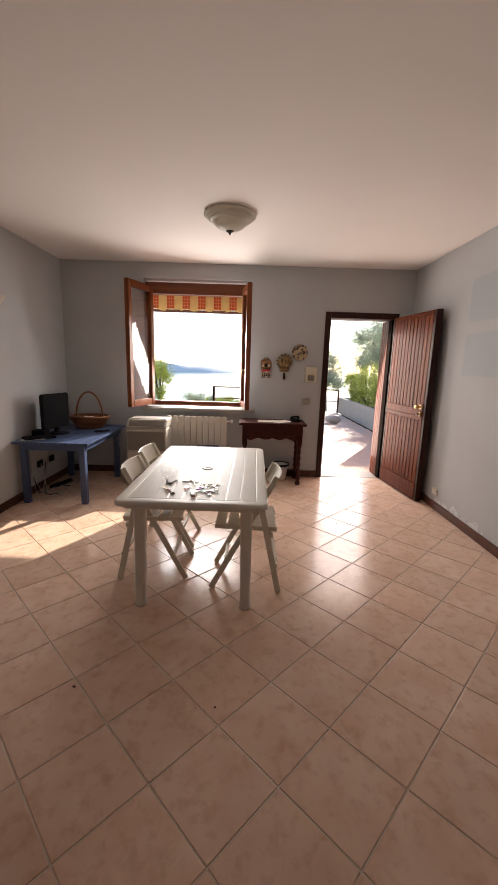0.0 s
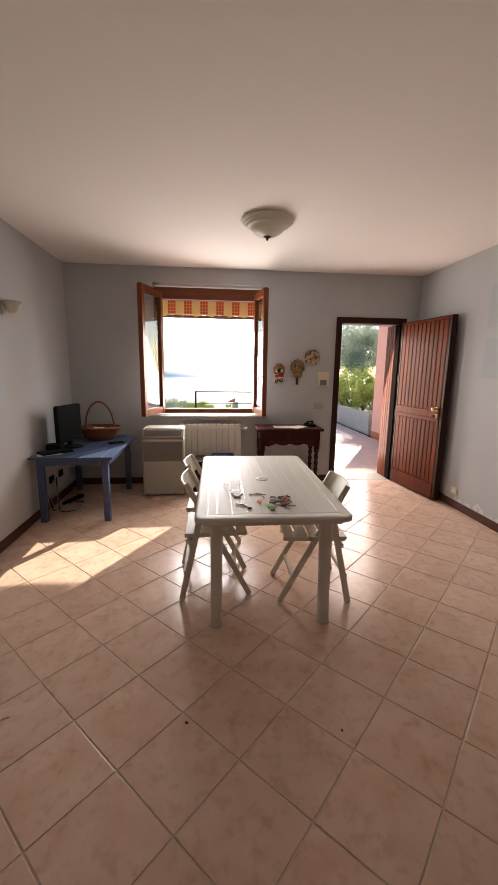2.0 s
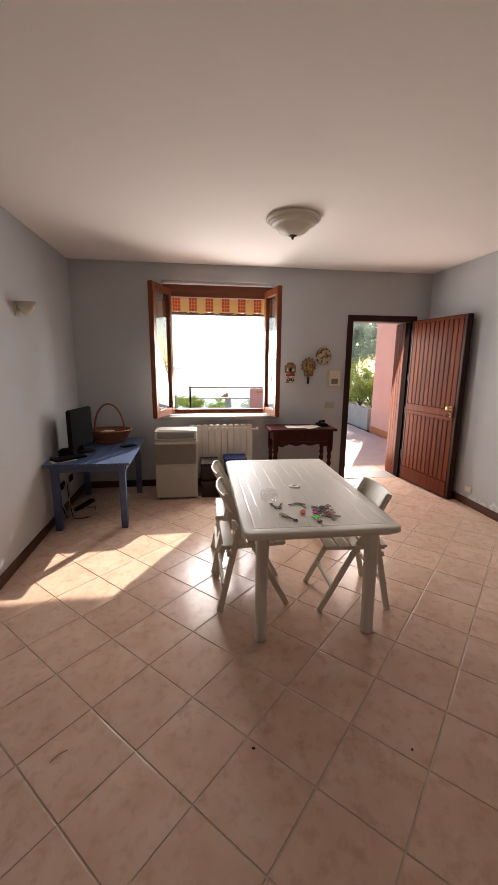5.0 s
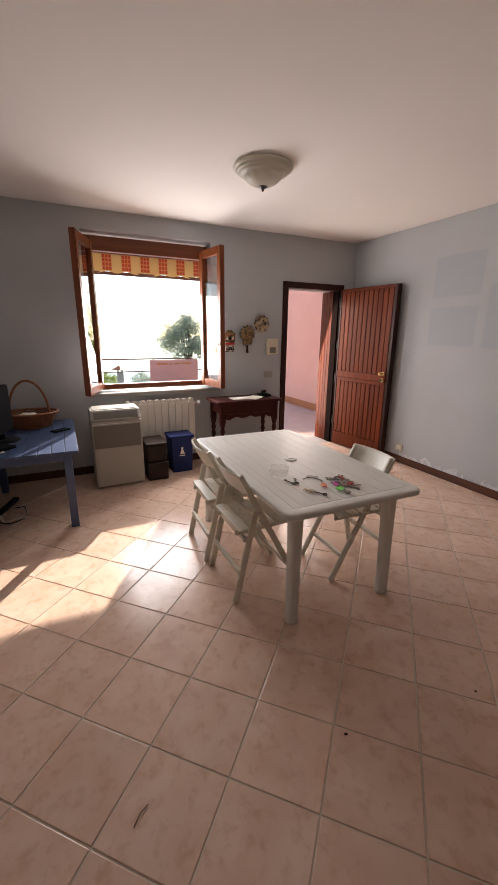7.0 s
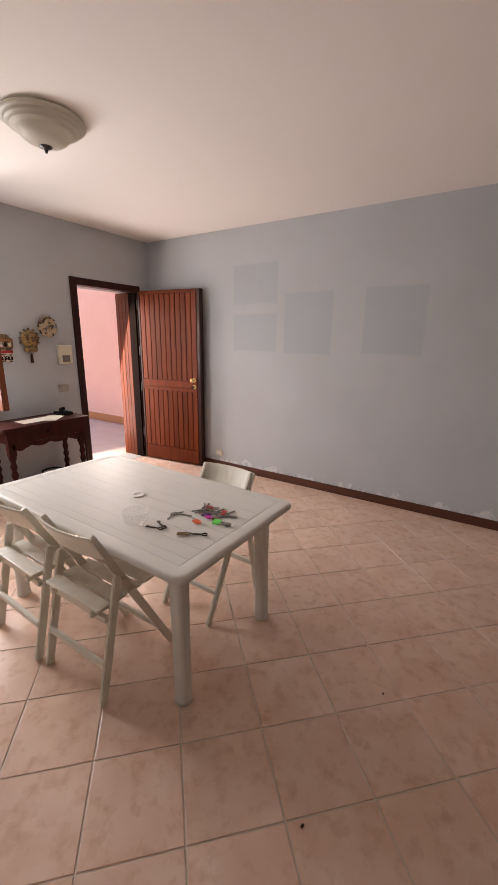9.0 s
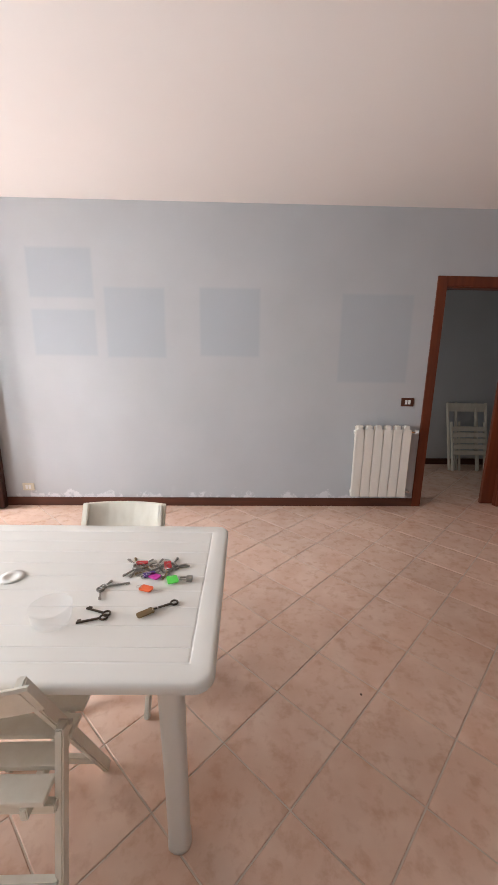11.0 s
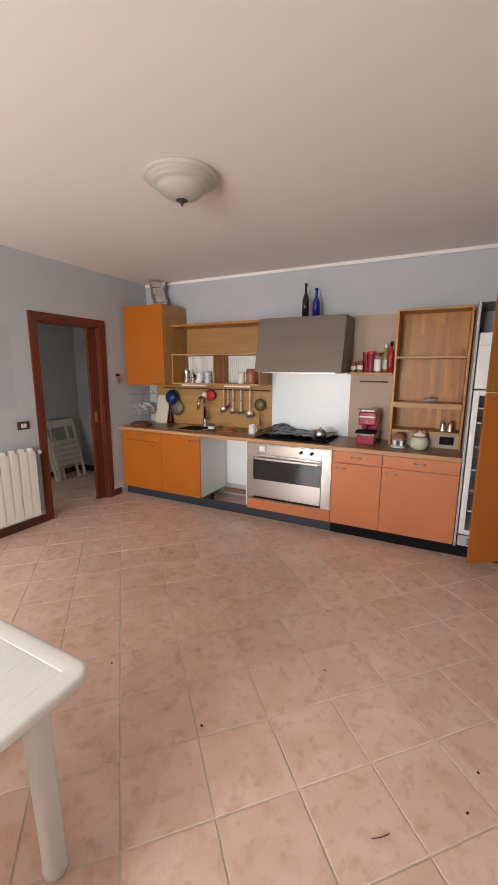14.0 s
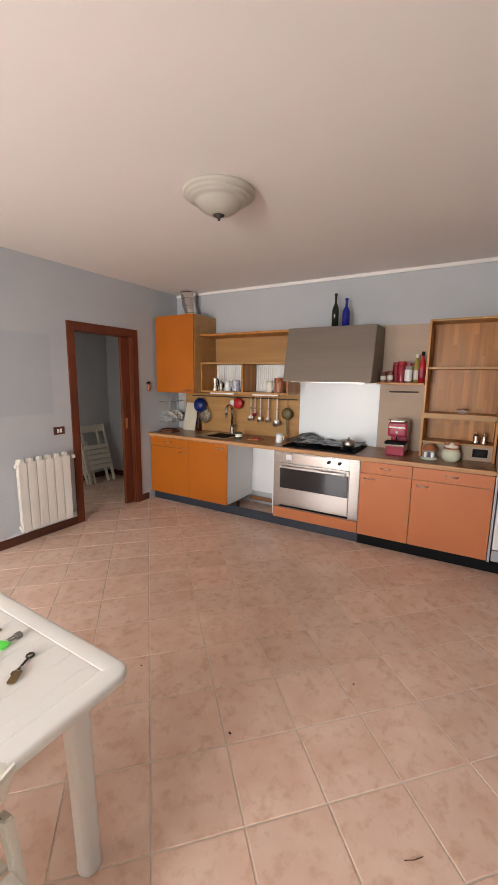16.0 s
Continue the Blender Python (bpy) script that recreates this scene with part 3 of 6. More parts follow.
part("lock_rail", leafbox(0.032, DL - 0.047, 0.978, 1.06, -0.017, 0.006, 0.004), DOORWOOD, leaf)
part("top_rail", leafbox(0.032, DL - 0.047, 2.075, 2.108, -0.017, 0.003, 0.003), DOORWOOD, leaf)
BW = (DL - 0.079) / 11
for k in range(11):
    u = 0.032 + k * BW
    part("board", leafbox(u + 0.003, u + BW - 0.003, 0.203, 0.927, -0.017, -0.002, 0.004), DOORWOOD, leaf)
    part("board", leafbox(u + 0.003, u + BW - 0.003, 1.063, 2.072, -0.017, -0.002, 0.004), DOORWOOD, leaf)
for z in (1.08, 1.0):
    p = onleaf(DL - 0.085, 0.008, z)
    part("escutcheon", rod(p, p + DN * 0.008, 0.026, seg=20), BRASS, leaf, "polished brass rosette")
p = onleaf(DL - 0.085, 0.016, 1.08)
part("door_knob", tube([p, p + DN * 0.028, p + DN * 0.034, p + DN * 0.044, p + DN * 0.054, p + DN * 0.060], [0.011, 0.011, 0.021, 0.026, 0.022, 0.010]), BRASS, leaf, "polished round knob", smooth=True)
p = onleaf(DL - 0.085, 0.016, 1.0)
part("thumb_turn", rod(p, p + DN * 0.03, 0.013, 0.016), CHROME, leaf)
p = onleaf(DL * 0.5, 0.0, 1.5)
part("peephole", rod(p, p + DN * 0.005, 0.008), IRON, leaf)
for z in (0.3, 0.9, 1.35, 1.9):
    part("hinge", rod((1.803, 5.128, z), (1.803, 5.128, z + 0.11), 0.012), IRON, d1)

# ---- hall door ----
d2 = thing("door_2", (XE, -0.2, 0), "reddish wooden frame of the hall's sliding door", "door", kind="structure")
for y0, y1 in ((PY1 - 0.012, PY1 + 0.075), (PY0 - 0.075, PY0 + 0.012)):
    part("casing", box(XE - 0.016, y0, 0, XE + 0.002, y1, PZ + 0.075, 0.005), FRAMEWOOD, d2)
    part("casing", box(XE + 0.138, y0, 0, XE + 0.156, y1, PZ + 0.075, 0.005), FRAMEWOOD, d2)
part("head_casing", box(XE - 0.0155, PY0 + 0.012, PZ - 0.012, XE + 0.002, PY1 - 0.012, PZ + 0.0745, 0.005), FRAMEWOOD, d2)
part("jamb_lining", box(XE + 0.003, PY1 - 0.02, 0, XE + 0.137, PY1 - 0.001, PZ, 0.003), FRAMEWOOD, d2)
part("jamb_lining", box(XE + 0.003, PY0 + 0.001, 0, XE + 0.045, PY0 + 0.02, PZ, 0.003), FRAMEWOOD, d2)
part("jamb_lining", box(XE + 0.095, PY0 + 0.001, 0, XE + 0.137, PY0 + 0.02, PZ, 0.003), FRAMEWOOD, d2)
part("head_lining", box(XE + 0.003, PY0 + 0.02, PZ - 0.02, XE + 0.137, PY1 - 0.02, PZ - 0.001, 0.003), FRAMEWOOD, d2)
sl = part("sliding_leaf", box(XE + 0.05, PY0 - 0.0, 0.008, XE + 0.09, PY0 + 0.135, PZ - 0.022, 0.004), FRAMEWOOD, d2, "edge of the sliding door leaf")
part("dark_leaf", box(XE + 0.158, 0.105, 0.01, XE + 0.33, 0.14, 2.05, 0.004), DARKWOOD, d2, "dark door leaf standing in the hall")
part("pull", box(XE + 0.0465, PY0 + 0.07, 0.97, XE + 0.0505, PY0 + 0.105, 1.10, 0.001), BRASS, sl, "brass flush pull")


# ---- ceiling lamps ----
def ceiling_lamp(x, y):
    l = thing("ceiling_lamp", (x, y, H), "alabaster glass ceiling lamp with ribbed bowl and dark finial", "ceiling lamp", group="pair of ceiling lamps")
    prof = [(0.0, -0.004), (0.19, -0.004), (0.208, -0.010), (0.215, -0.020), (0.214, -0.030), (0.204, -0.038), (0.191, -0.040), (0.192, -0.050), (0.186, -0.057), (0.172, -0.060),
            (0.171, -0.068), (0.163, -0.075), (0.143, -0.079), (0.137, -0.086), (0.131, -0.098), (0.120, -0.116), (0.099, -0.136), (0.070, -0.152), (0.035, -0.163), (0.0, -0.165)]
    part("shade", lathe([(p_, z_ * 0.82) for p_, z_ in prof], (0, 0, 0), 48), LAMP_GLASS, l, local=True, smooth=True)
    part("finial", lathe([(0, -0.155), (0.036, -0.156), (0.033, -0.167), (0.014, -0.173), (0.009, -0.184), (0.006, -0.194), (0, -0.196)], (0, 0, 0.03), 20), IRON, l, "dark metal finial", local=True, smooth=True)


ceiling_lamp(-0.226, 3.509)
ceiling_lamp(-0.205, 0.78)

# ---- white plastic table ----
TX0, TX1, TY0, TY1, TZ = -0.786, 0.096, 2.072, 3.61, 0.714
tb = thing("table", (-0.352, 2.845, 0), "white plastic garden table with grooved top and round legs", "table")
part("tabletop", prism(round_rect(TX0 + 0.02, TY0 + 0.02, TX1 - 0.02, TY1 - 0.02, 0.03, 6), TZ - 0.03, TZ - 0.0014), GROOVE, tb)
b = bmesh.new()
rings = []
for o, z in ((0.03, -0.034), (0.005, -0.033), (0.001, -0.030), (0.0, -0.025), (0.0, -0.013), (0.0015, -0.008), (0.005, -0.003), (0.010, -0.0008), (0.018, 0.0), (0.064, 0.0), (0.068, -0.001), (0.07, -0.005)):
    rings.append([b.verts.new((x, y, TZ + z)) for x, y in round_rect(TX0 + o, TY0 + o, TX1 - o, TY1 - o, max(0.055 - o, 0.006), 8)])
for lo_, hi_ in zip(rings, rings[1:]):
    for k in range(len(lo_)):
        b.faces.new((lo_[k], lo_[(k + 1) % len(lo_)], hi_[(k + 1) % len(lo_)], hi_[k]))
part("rim", b, WHITE_PLASTIC, tb, "rounded rim", smooth=True)
cuts = [TX0 + 0.0715] + [-0.663 + k * 0.0855 for k in range(9) if -0.663 + k * 0.0855 < TX1 - 0.09] + [TX1 - 0.0715]
for x0, x1 in zip(cuts, cuts[1:]):
    part("plank", box(x0 + 0.002, TY0 + 0.073, TZ - 0.005, x1 - 0.002, TY1 - 0.073, TZ - 0.0003, 0.0010), WHITE_PLASTIC, tb)
part("umbrella_cap", lathe([(0, 0.001), (0.042, 0.001), (0.042, 0.004), (0.022, 0.005), (0.02, 0.002), (0, 0.002)], (-0.335, 2.825, TZ), 28), WHITE_PLASTIC, tb, smooth=True)
part("apron", box(TX0 + 0.05, TY0 + 0.05, TZ - 0.062, TX1 - 0.05, TY1 - 0.05, TZ - 0.031, 0.004), WHITE_PLASTIC, tb)
for x, y, sx, sy in ((-0.670, 2.192, -1, -1), (-0.022, 2.192, 1, -1), (-0.695, 3.525, -1, 1), (-0.035, 3.525, 1, 1)):
    top = (x - sx * 0.006, y - sy * 0.012)
    lb = bmesh.new()
    loops = []
    for f, r_ in ((0, 0.0345), (0.02, 0.0345), (0.06, 0.032), (0.5, 0.033), (0.85, 0.036), (1, 0.038)):
        px_, py_ = x + (top[0] - x) * f, y + (top[1] - y) * f
        loops.append([lb.verts.new((u, w, 0.004 + (TZ - 0.036) * f)) for u, w in round_rect(px_ - r_, py_ - r_, px_ + r_, py_ + r_, r_ * 0.62, 6)])
    for p, q in zip(loops, loops[1:]):
        for k in range(len(p)):
            lb.faces.new((p[k], p[(k + 1) % len(p)], q[(k + 1) % len(p)], q[k]))
    lb.faces.new(loops[0][::-1])
    lg = part("leg", lb, WHITE_PLASTIC, tb, smooth=True)
    part("foot", lathe([(0, 0), (0.037, 0), (0.037, 0.010), (0.0345, 0.014), (0, 0.014)], (x, y, 0), 22), WHITE_PLASTIC, lg, smooth=True)

tb.matrix_basis = pose(-0.341, 2.845, 0, 0, 0, -1.0)


# ---- folding chairs ----
def folding_chair(base, rz, label):
    """It looks along its own +x."""
    c = thing("folding_chair", base, label, "chair", rz, group="folding chairs at the table")
    hw = 0.205
    for s in (-1, 1):
        part("long_leg", beam((0.225, s * (hw - 0.032), 0.003), (-0.19, s * (hw - 0.032), 0.79), 0.036, 0.022, 0.004, up=(0, 1, 0)), CHAIR_PAINT, c, local=True)
        part("short_leg", beam((-0.225, s * hw, 0.003), (-0.10, s * hw, 0.575), 0.038, 0.022, 0.004, up=(0, 1, 0)), CHAIR_PAINT, c, local=True)
        part("seat_rail", beam((-0.205, s * (hw - 0.06), 0.425), (0.205, s * (hw - 0.06), 0.437), 0.034, 0.02, 0.003, up=(0, 1, 0)), CHAIR_PAINT, c, local=True)
        part("bolt", rod((-0.075, s * (hw + 0.013), 0.555), (-0.075, s * (hw - 0.045), 0.555), 0.007, seg=10), STEEL, c, local=True)
    for k in range(5):
        x = -0.165 + k * 0.083
        part("seat_slat", box(x - 0.034, -hw + 0.012, 0.445 + x * 0.02, x + 0.034, hw - 0.012, 0.461 + x * 0.02, 0.004), CHAIR_PAINT, c, local=True)
    b = bmesh.new()
    n = 10
    rows = []
    for k in range(n + 1):
        y = -hw + 0.01 + (2 * hw - 0.02) * k / n
        bow = 0.032 * (1 - (2 * k / n - 1) ** 2)
        rows.append([b.verts.new((xx - bow, y, zz)) for xx, zz in ((-0.128, 0.675), (-0.143, 0.671), (-0.200, 0.783), (-0.197, 0.791), (-0.188, 0.789))])
    for a, e in zip(rows, rows[1:]):
        for i in range(5):
            b.faces.new((a[i], a[(i + 1) % 5], e[(i + 1) % 5], e[i]))
    b.faces.new(rows[0])
    b.faces.new(rows[-1][::-1])
    part("backrest", b, CHAIR_PAINT, c, local=True)
    part("stretcher", beam((-0.20, -hw, 0.19), (-0.20, hw, 0.19), 0.022, 0.03, 0.003), CHAIR_PAINT, c, local=True)
    part("stretcher", beam((0.135, -hw + 0.03, 0.155), (0.135, hw - 0.03, 0.155), 0.022, 0.026, 0.003), CHAIR_PAINT, c, local=True)
    part("stretcher", beam((-0.165, -hw, 0.40), (-0.165, hw, 0.40), 0.022, 0.03, 0.003), CHAIR_PAINT, c, local=True)
    return c


ch = folding_chair((-0.665, 2.675, 0), 0, "cream painted wooden folding chair with slatted seat, pushed under the table")
copy_thing(ch, pose(-0.675, 3.145, 0, 0, 0, -2))
copy_thing(ch, pose(-0.025, 2.565, 0, 0, 0, 179))

# folded chairs that lean in the hall
fc = thing("folded_chair", (3.375, -0.95, 0), "white folding chair leaning against the hall wall", "chair", group="folded chairs in the hall")
for y in (-0.19, 0.19):
    part("long_leg", beam((-0.14, y, 0.0), (0.125, y, 0.86), 0.04, 0.024, 0.004, up=(0, 1, 0)), CHAIR_PAINT, fc, local=True)
    part("short_leg", beam((-0.17, y * 0.84, 0.0), (0.02, y * 0.84, 0.62), 0.036, 0.022, 0.004, up=(0, 1, 0)), CHAIR_PAINT, fc, local=True)
for k in range(5):
    part("seat_slat", beam((-0.135 + k * 0.022, -0.16, 0.24 + k * 0.075), (-0.135 + k * 0.022, 0.16, 0.24 + k * 0.075), 0.016, 0.06, 0.003), CHAIR_PAINT, fc, local=True)
part("backrest", beam((0.105, -0.2, 0.80), (0.105, 0.2, 0.80), 0.02, 0.11, 0.004), CHAIR_PAINT, fc, local=True)
copy_thing(fc, pose(3.375, -1.06, 0, 0, 0, -6))


# ---- radiators ----
def radiator(name, p0, way, n, z0, z1, label, out, pitch=0.08):
    """n columns from p0 along way; out points into the room."""
    r = thing(name, (p0[0], p0[1], 0), label, "radiator", kind="")
    p, wv, o = Vector((*p0, 0)), Vector((*way, 0)), Vector((*out, 0))
    for k in range(n):
        c = p + wv * (pitch * (k + 0.5)) + o * 0.075
        b = beam(c + Vector((0, 0, z0)), c + Vector((0, 0, z1)), 0.074, 0.020, 0.006, up=o)
        beam(c + o * 0.036 + Vector((0, 0, z0 + 0.012)), c + o * 0.036 + Vector((0, 0, z1 - 0.03)), pitch - 0.006, 0.012, 0.004, bm=b, up=o)
        beam(c - o * 0.004 + Vector((0, 0, z0 + 0.02)), c - o * 0.004 + Vector((0, 0, z1 - 0.02)), 0.016, 0.08, 0.003, bm=b, up=o)
        beam(c + o * 0.01 + Vector((0, 0, z1 - 0.05)), c + o * 0.01 + Vector((0, 0, z1 + 0.004)), pitch * 0.5, 0.05, 0.006, bm=b, up=o)
        part("column", b, RADIATOR, r)
    for z in (z0 + 0.05, z1 - 0.06):
        part("header", rod(p + o * 0.075 + Vector((0, 0, z)), p + wv * (pitch * n) + o * 0.075 + Vector((0, 0, z)), 0.019), RADIATOR, r)
    e = p + wv * (pitch * n) + o * 0.075 + Vector((0, 0, z1 - 0.06))
    v = part("valve", rod(e, e + wv * 0.05, 0.014), CHROME, r, "chrome valve")
    part("valve_cap", rod(e + wv * 0.045, e + wv * 0.075, 0.02), WHITE, v)
    e = p + wv * (pitch * n) + o * 0.075 + Vector((0, 0, z0 + 0.05))
    part("return_pipe", tube([e, e + wv * 0.045, e + wv * 0.05 - o * 0.075], 0.01), CHROME, r)
    for u in (0.1, 0.9):
        q = p + wv * (pitch * n * u)
        part("bracket", beam(q + Vector((0, 0, z1 - 0.06)), q + o * 0.06 + Vector((0, 0, z1 - 0.06)), 0.012, 0.02), RADIATOR, r)


radiator("radiator", (-1.10, YN), (1, 0), 10, 0.16, 0.80, "white cast radiator under the window", (0, -1))
radiator("radiator", (XE, 0.935), (0, -1), 6, 0.13, 0.835, "cream column radiator on the grey wall", (-1, 0), 0.089)

# ---- portable heater ----
h = thing("portable_heater", (-1.24, 4.8, 0), "cream portable air heater with grey grille", "heater")
body = part("body", box(-1.485, 4.60, 0.02, -1.005, 4.96, 0.70, 0.022, seg=4), CREAM, h)
bm_ = box(-1.485, 4.60, 0.702, -1.005, 4.96, 0.80, 0.016, seg=3)
for v in bm_.verts:
    if v.co.z > 0.75 and v.co.y < 4.75:
        v.co.y += 0.07
cap = part("cap", bm_, CREAM, h)
part("vent_recess", beam((-1.245, 4.608, 0.726), (-1.245, 4.66, 0.782), 0.42, 0.006, up=(0, -1, 1)), CREAM_DARK, cap, "dark slanted air outlet")
for k in range(17):
    x = -1.446 + k * 0.0252
    part("slat", beam((x, 4.604, 0.728), (x, 4.656, 0.784), 0.006, 0.012, up=(0, -1, 1)), CREAM_DARK, cap)
part("top_plate", box(-1.46, 4.70, 0.7985, -1.03, 4.93, 0.806, 0.003), CREAM_DARK, cap, "dark smoked control plate")
part("lower_panel", box(-1.455, 4.5965, 0.08, -1.035, 4.6015, 0.40, 0.002), CREAM, body)
part("grille", box(-1.468, 4.592, 0.43, -1.022, 4.604, 0.66, 0.006), CREAM_DARK, body, "grey intake grille")
part("seam", box(-1.482, 4.5985, 0.672, -1.008, 4.601, 0.676), GROOVE, body)
for x in (-1.44, -1.05):
    for y in (4.66, 4.9):
        part("castor", rod((x - 0.012, y, 0.016), (x + 0.012, y, 0.016), 0.016), BLACK, h)

# ---- bins and box below the radiator ----
bn = thing("recycling_bin", (-0.55, 4.92, 0), "blue plastic recycling bin with white mark", "bin")
b = prism(round_rect(-0.67, 4.79, -0.41, 5.03, 0.02, 4), 0.0, 0.40)
for v in b.verts:
    s_ = 0.88 + 0.12 * v.co.z / 0.39
    v.co.x = -0.54 + (v.co.x + 0.54) * s_
    v.co.y = 4.79 + (v.co.y - 4.79) * (0.9 + 0.1 * v.co.z / 0.40)
bod = part("body", b, BIN_BLUE, bn)
part("lid", prism(round_rect(-0.682, 4.778, -0.398, 5.04, 0.022, 4), 0.395, 0.428, bevel=0.01), BIN_BLUE, bn)
part("mark", box(-0.575, 4.7865, 0.19, -0.51, 4.7945, 0.20), WHITE, bod)
b = bmesh.new()
prism([(-0.57, 0), (-0.515, 0), (-0.535, 0.05), (-0.53, 0.075), (-0.555, 0.075), (-0.55, 0.05)], -0.003, 0.003, bm=b)
b.transform(Matrix.Translation((0, 4.7875, 0.215)) @ pose(0, 0, 0, 90))
part("mark", b, WHITE, bod)
bb = thing("storage_bin", (-0.86, 4.8, 0), "dark brown stackable storage bins", "bin")
part("lower_bin", box(-0.965, 4.63, 0.0, -0.745, 4.98, 0.20, 0.018), BIN_BROWN, bb)
part("upper_bin", box(-0.96, 4.655, 0.202, -0.75, 4.985, 0.385, 0.018), BIN_BROWN, bb)
part("lip", box(-0.972, 4.622, 0.175, -0.738, 4.66, 0.2, 0.006), BIN_BROWN, bb)
part("lid", box(-0.968, 4.645, 0.387, -0.742, 4.99, 0.41, 0.01), BIN_BROWN, bb)

# ---- console table ----
cn = thing("console_table", (0.27, 4.9, 0), "dark carved wooden console table with turned legs", "console table")
CX0, CX1, CY0, CY1, CZ = -0.135, 0.70, 4.70, 5.12, 0.79
part("tabletop", prism(round_rect(CX0, CY0, CX1, CY1, 0.02, 4), CZ - 0.03, CZ, bevel=0.008), CONSOLE, cn)
part("drawer_front", box(CX0 + 0.09, CY0 + 0.035, CZ - 0.155, CX1 - 0.09, CY0 + 0.055, CZ - 0.031, 0.004), CONSOLE, cn)
for x in (CX0 + 0.055, CX1 - 0.075):
    part("side_panel", box(x, CY0 + 0.06, CZ - 0.155, x + 0.02, CY1 - 0.03, CZ - 0.031, 0.003), CONSOLE, cn)
xs = [CX0 + 0.07 + (CX1 - CX0 - 0.14) * k / 24 for k in range(25)]
low = [0.03 + 0.022 * abs(math.sin(k * math.pi / 6)) * (1 if 3 < k < 21 else 1.6) for k in range(25)]
b = bmesh.new()
rows = []
for x, d in zip(xs, low):
    rows.append([b.verts.new((x, CY0 + 0.034, CZ - 0.157)), b.verts.new((x, CY0 + 0.05, CZ - 0.157)), b.verts.new((x, CY0 + 0.05, CZ - 0.157 - d)), b.verts.new((x, CY0 + 0.034, CZ - 0.157 - d))])
for a, e in zip(rows, rows[1:]):
    for i in range(4):
        b.faces.new((a[i], a[(i + 1) % 4], e[(i + 1) % 4], e[i]))
b.faces.new(rows[0])
b.faces.new(rows[-1])
part("carved_apron", b, CONSOLE, cn)
TURN_PROF = [(0, 0), (0.028, 0), (0.034, 0.03), (0.022, 0.06), (0.031, 0.09), (0.031, 0.12), (0.018, 0.15), (0.03, 0.19), (0.018, 0.23), (0.03, 0.27), (0.018, 0.31), (0.03, 0.35),
             (0.018, 0.39), (0.03, 0.43), (0.02, 0.47), (0.033, 0.51), (0.033, 0.53), (0, 0.53)]
for x in (CX0 + 0.075, CX1 - 0.075):
    for y in (CY0 + 0.06, CY1 - 0.06):
        part("leg", lathe([(r, z) for r, z in TURN_PROF], (x, y, 0.0), 14), CONSOLE, cn, smooth=True)
        part("leg_block", box(x - 0.032, y - 0.026, 0.53, x + 0.032, y + 0.026, CZ - 0.031, 0.004), CONSOLE, cn)
    part("stretcher", beam((x, CY0 + 0.06, 0.105), (x, CY1 - 0.06, 0.105), 0.03, 0.035, 0.004), CONSOLE, cn)
part("stretcher", beam((CX0 + 0.075, CY1 - 0.06, 0.105), (CX1 - 0.075, CY1 - 0.06, 0.105), 0.03, 0.035, 0.004), CONSOLE, cn)
part("knob", rod((0.28, CY0 + 0.036, CZ - 0.09), (0.28, CY0 + 0.012, CZ - 0.09), 0.012, 0.016), CONSOLE, cn)
t = thing("paper_sheet", (0.3, 4.86, CZ), "loose sheets of paper on the console", "paper")
part("sheet", box(0.10, 4.80, CZ, 0.42, 4.98, CZ + 0.002), PAPER, t)
part("sheet", beam((0.30, 4.78, CZ + 0.003), (0.50, 4.95, CZ + 0.003), 0.16, 0.002), PAPER, t)
t = thing("telephone", (0.58, 4.95, CZ), "black object like a telephone on the console", "telephone")
part("base", box(0.52, 4.88, CZ, 0.64, 5.04, CZ + 0.03, 0.008), BLACK, t)
part("handset", tube([(0.53, 4.91, CZ + 0.045), (0.55, 4.96, CZ + 0.055), (0.60, 5.0, CZ + 0.055), (0.63, 5.03, CZ + 0.045)], [0.018, 0.012, 0.012, 0.018]), BLACK, t, smooth=True)
t = thing("waste_bin", (0.40, 5.0, 0), "small white bucket under the console", "bin")
part("bucket", lathe([(0, 0), (0.075, 0), (0.10, 0.20), (0.106, 0.205), (0.104, 0.212), (0.094, 0.20), (0.07, 0.01), (0, 0.01)], (0.42, 4.98, 0), 24), WHITE, t, smooth=True)
part("liner", lathe([(0.095, 0.19), (0.112, 0.20), (0.112, 0.225), (0.098, 0.215)], (0.42, 4.98, 0), 24), BLACK, t, smooth=True)

# ---- on the north wall ----
t = thing("wall_mask", (0.19, YN - 0.01, 1.43), "painted plaster wall plaque in white and red", "ornament", group="ornaments on the wall")
part("plaque", box(0.13, YN - 0.035, 1.325, 0.25, YN - 0.001, 1.44, 0.018, seg=3), PLASTER, t)
part("upper_plaque", box(0.12, YN - 0.04, 1.442, 0.26, YN - 0.001, 1.55, 0.03, seg=4), GILT, t)
part("red_band", box(0.132, YN - 0.0385, 1.408, 0.248, YN - 0.034, 1.432, 0.003), RED, t, "red painted band")
for k in range(4):
    part("window_mark", box(0.140 + k * 0.028, YN - 0.039, 1.345, 0.156 + k * 0.028, YN - 0.034, 1.375, 0.002), BLACK, t)
for k in range(3):
    part("window_mark", box(0.140 + k * 0.037, YN - 0.044, 1.465, 0.163 + k * 0.037, YN - 0.039, 1.505, 0.004), (PLASTER, BLACK, PLASTER)[k], t)
part("eave", box(0.122, YN - 0.046, 1.517, 0.258, YN - 0.038, 1.535, 0.004), COPPER, t, "dark red eave")
part("crest", lathe([(0, 0), (0.045, 0), (0.05, 0.015), (0.02, 0.03), (0, 0.03)], (0.19, YN - 0.02, 1.548), 16, squash=0.4), GILT, t)
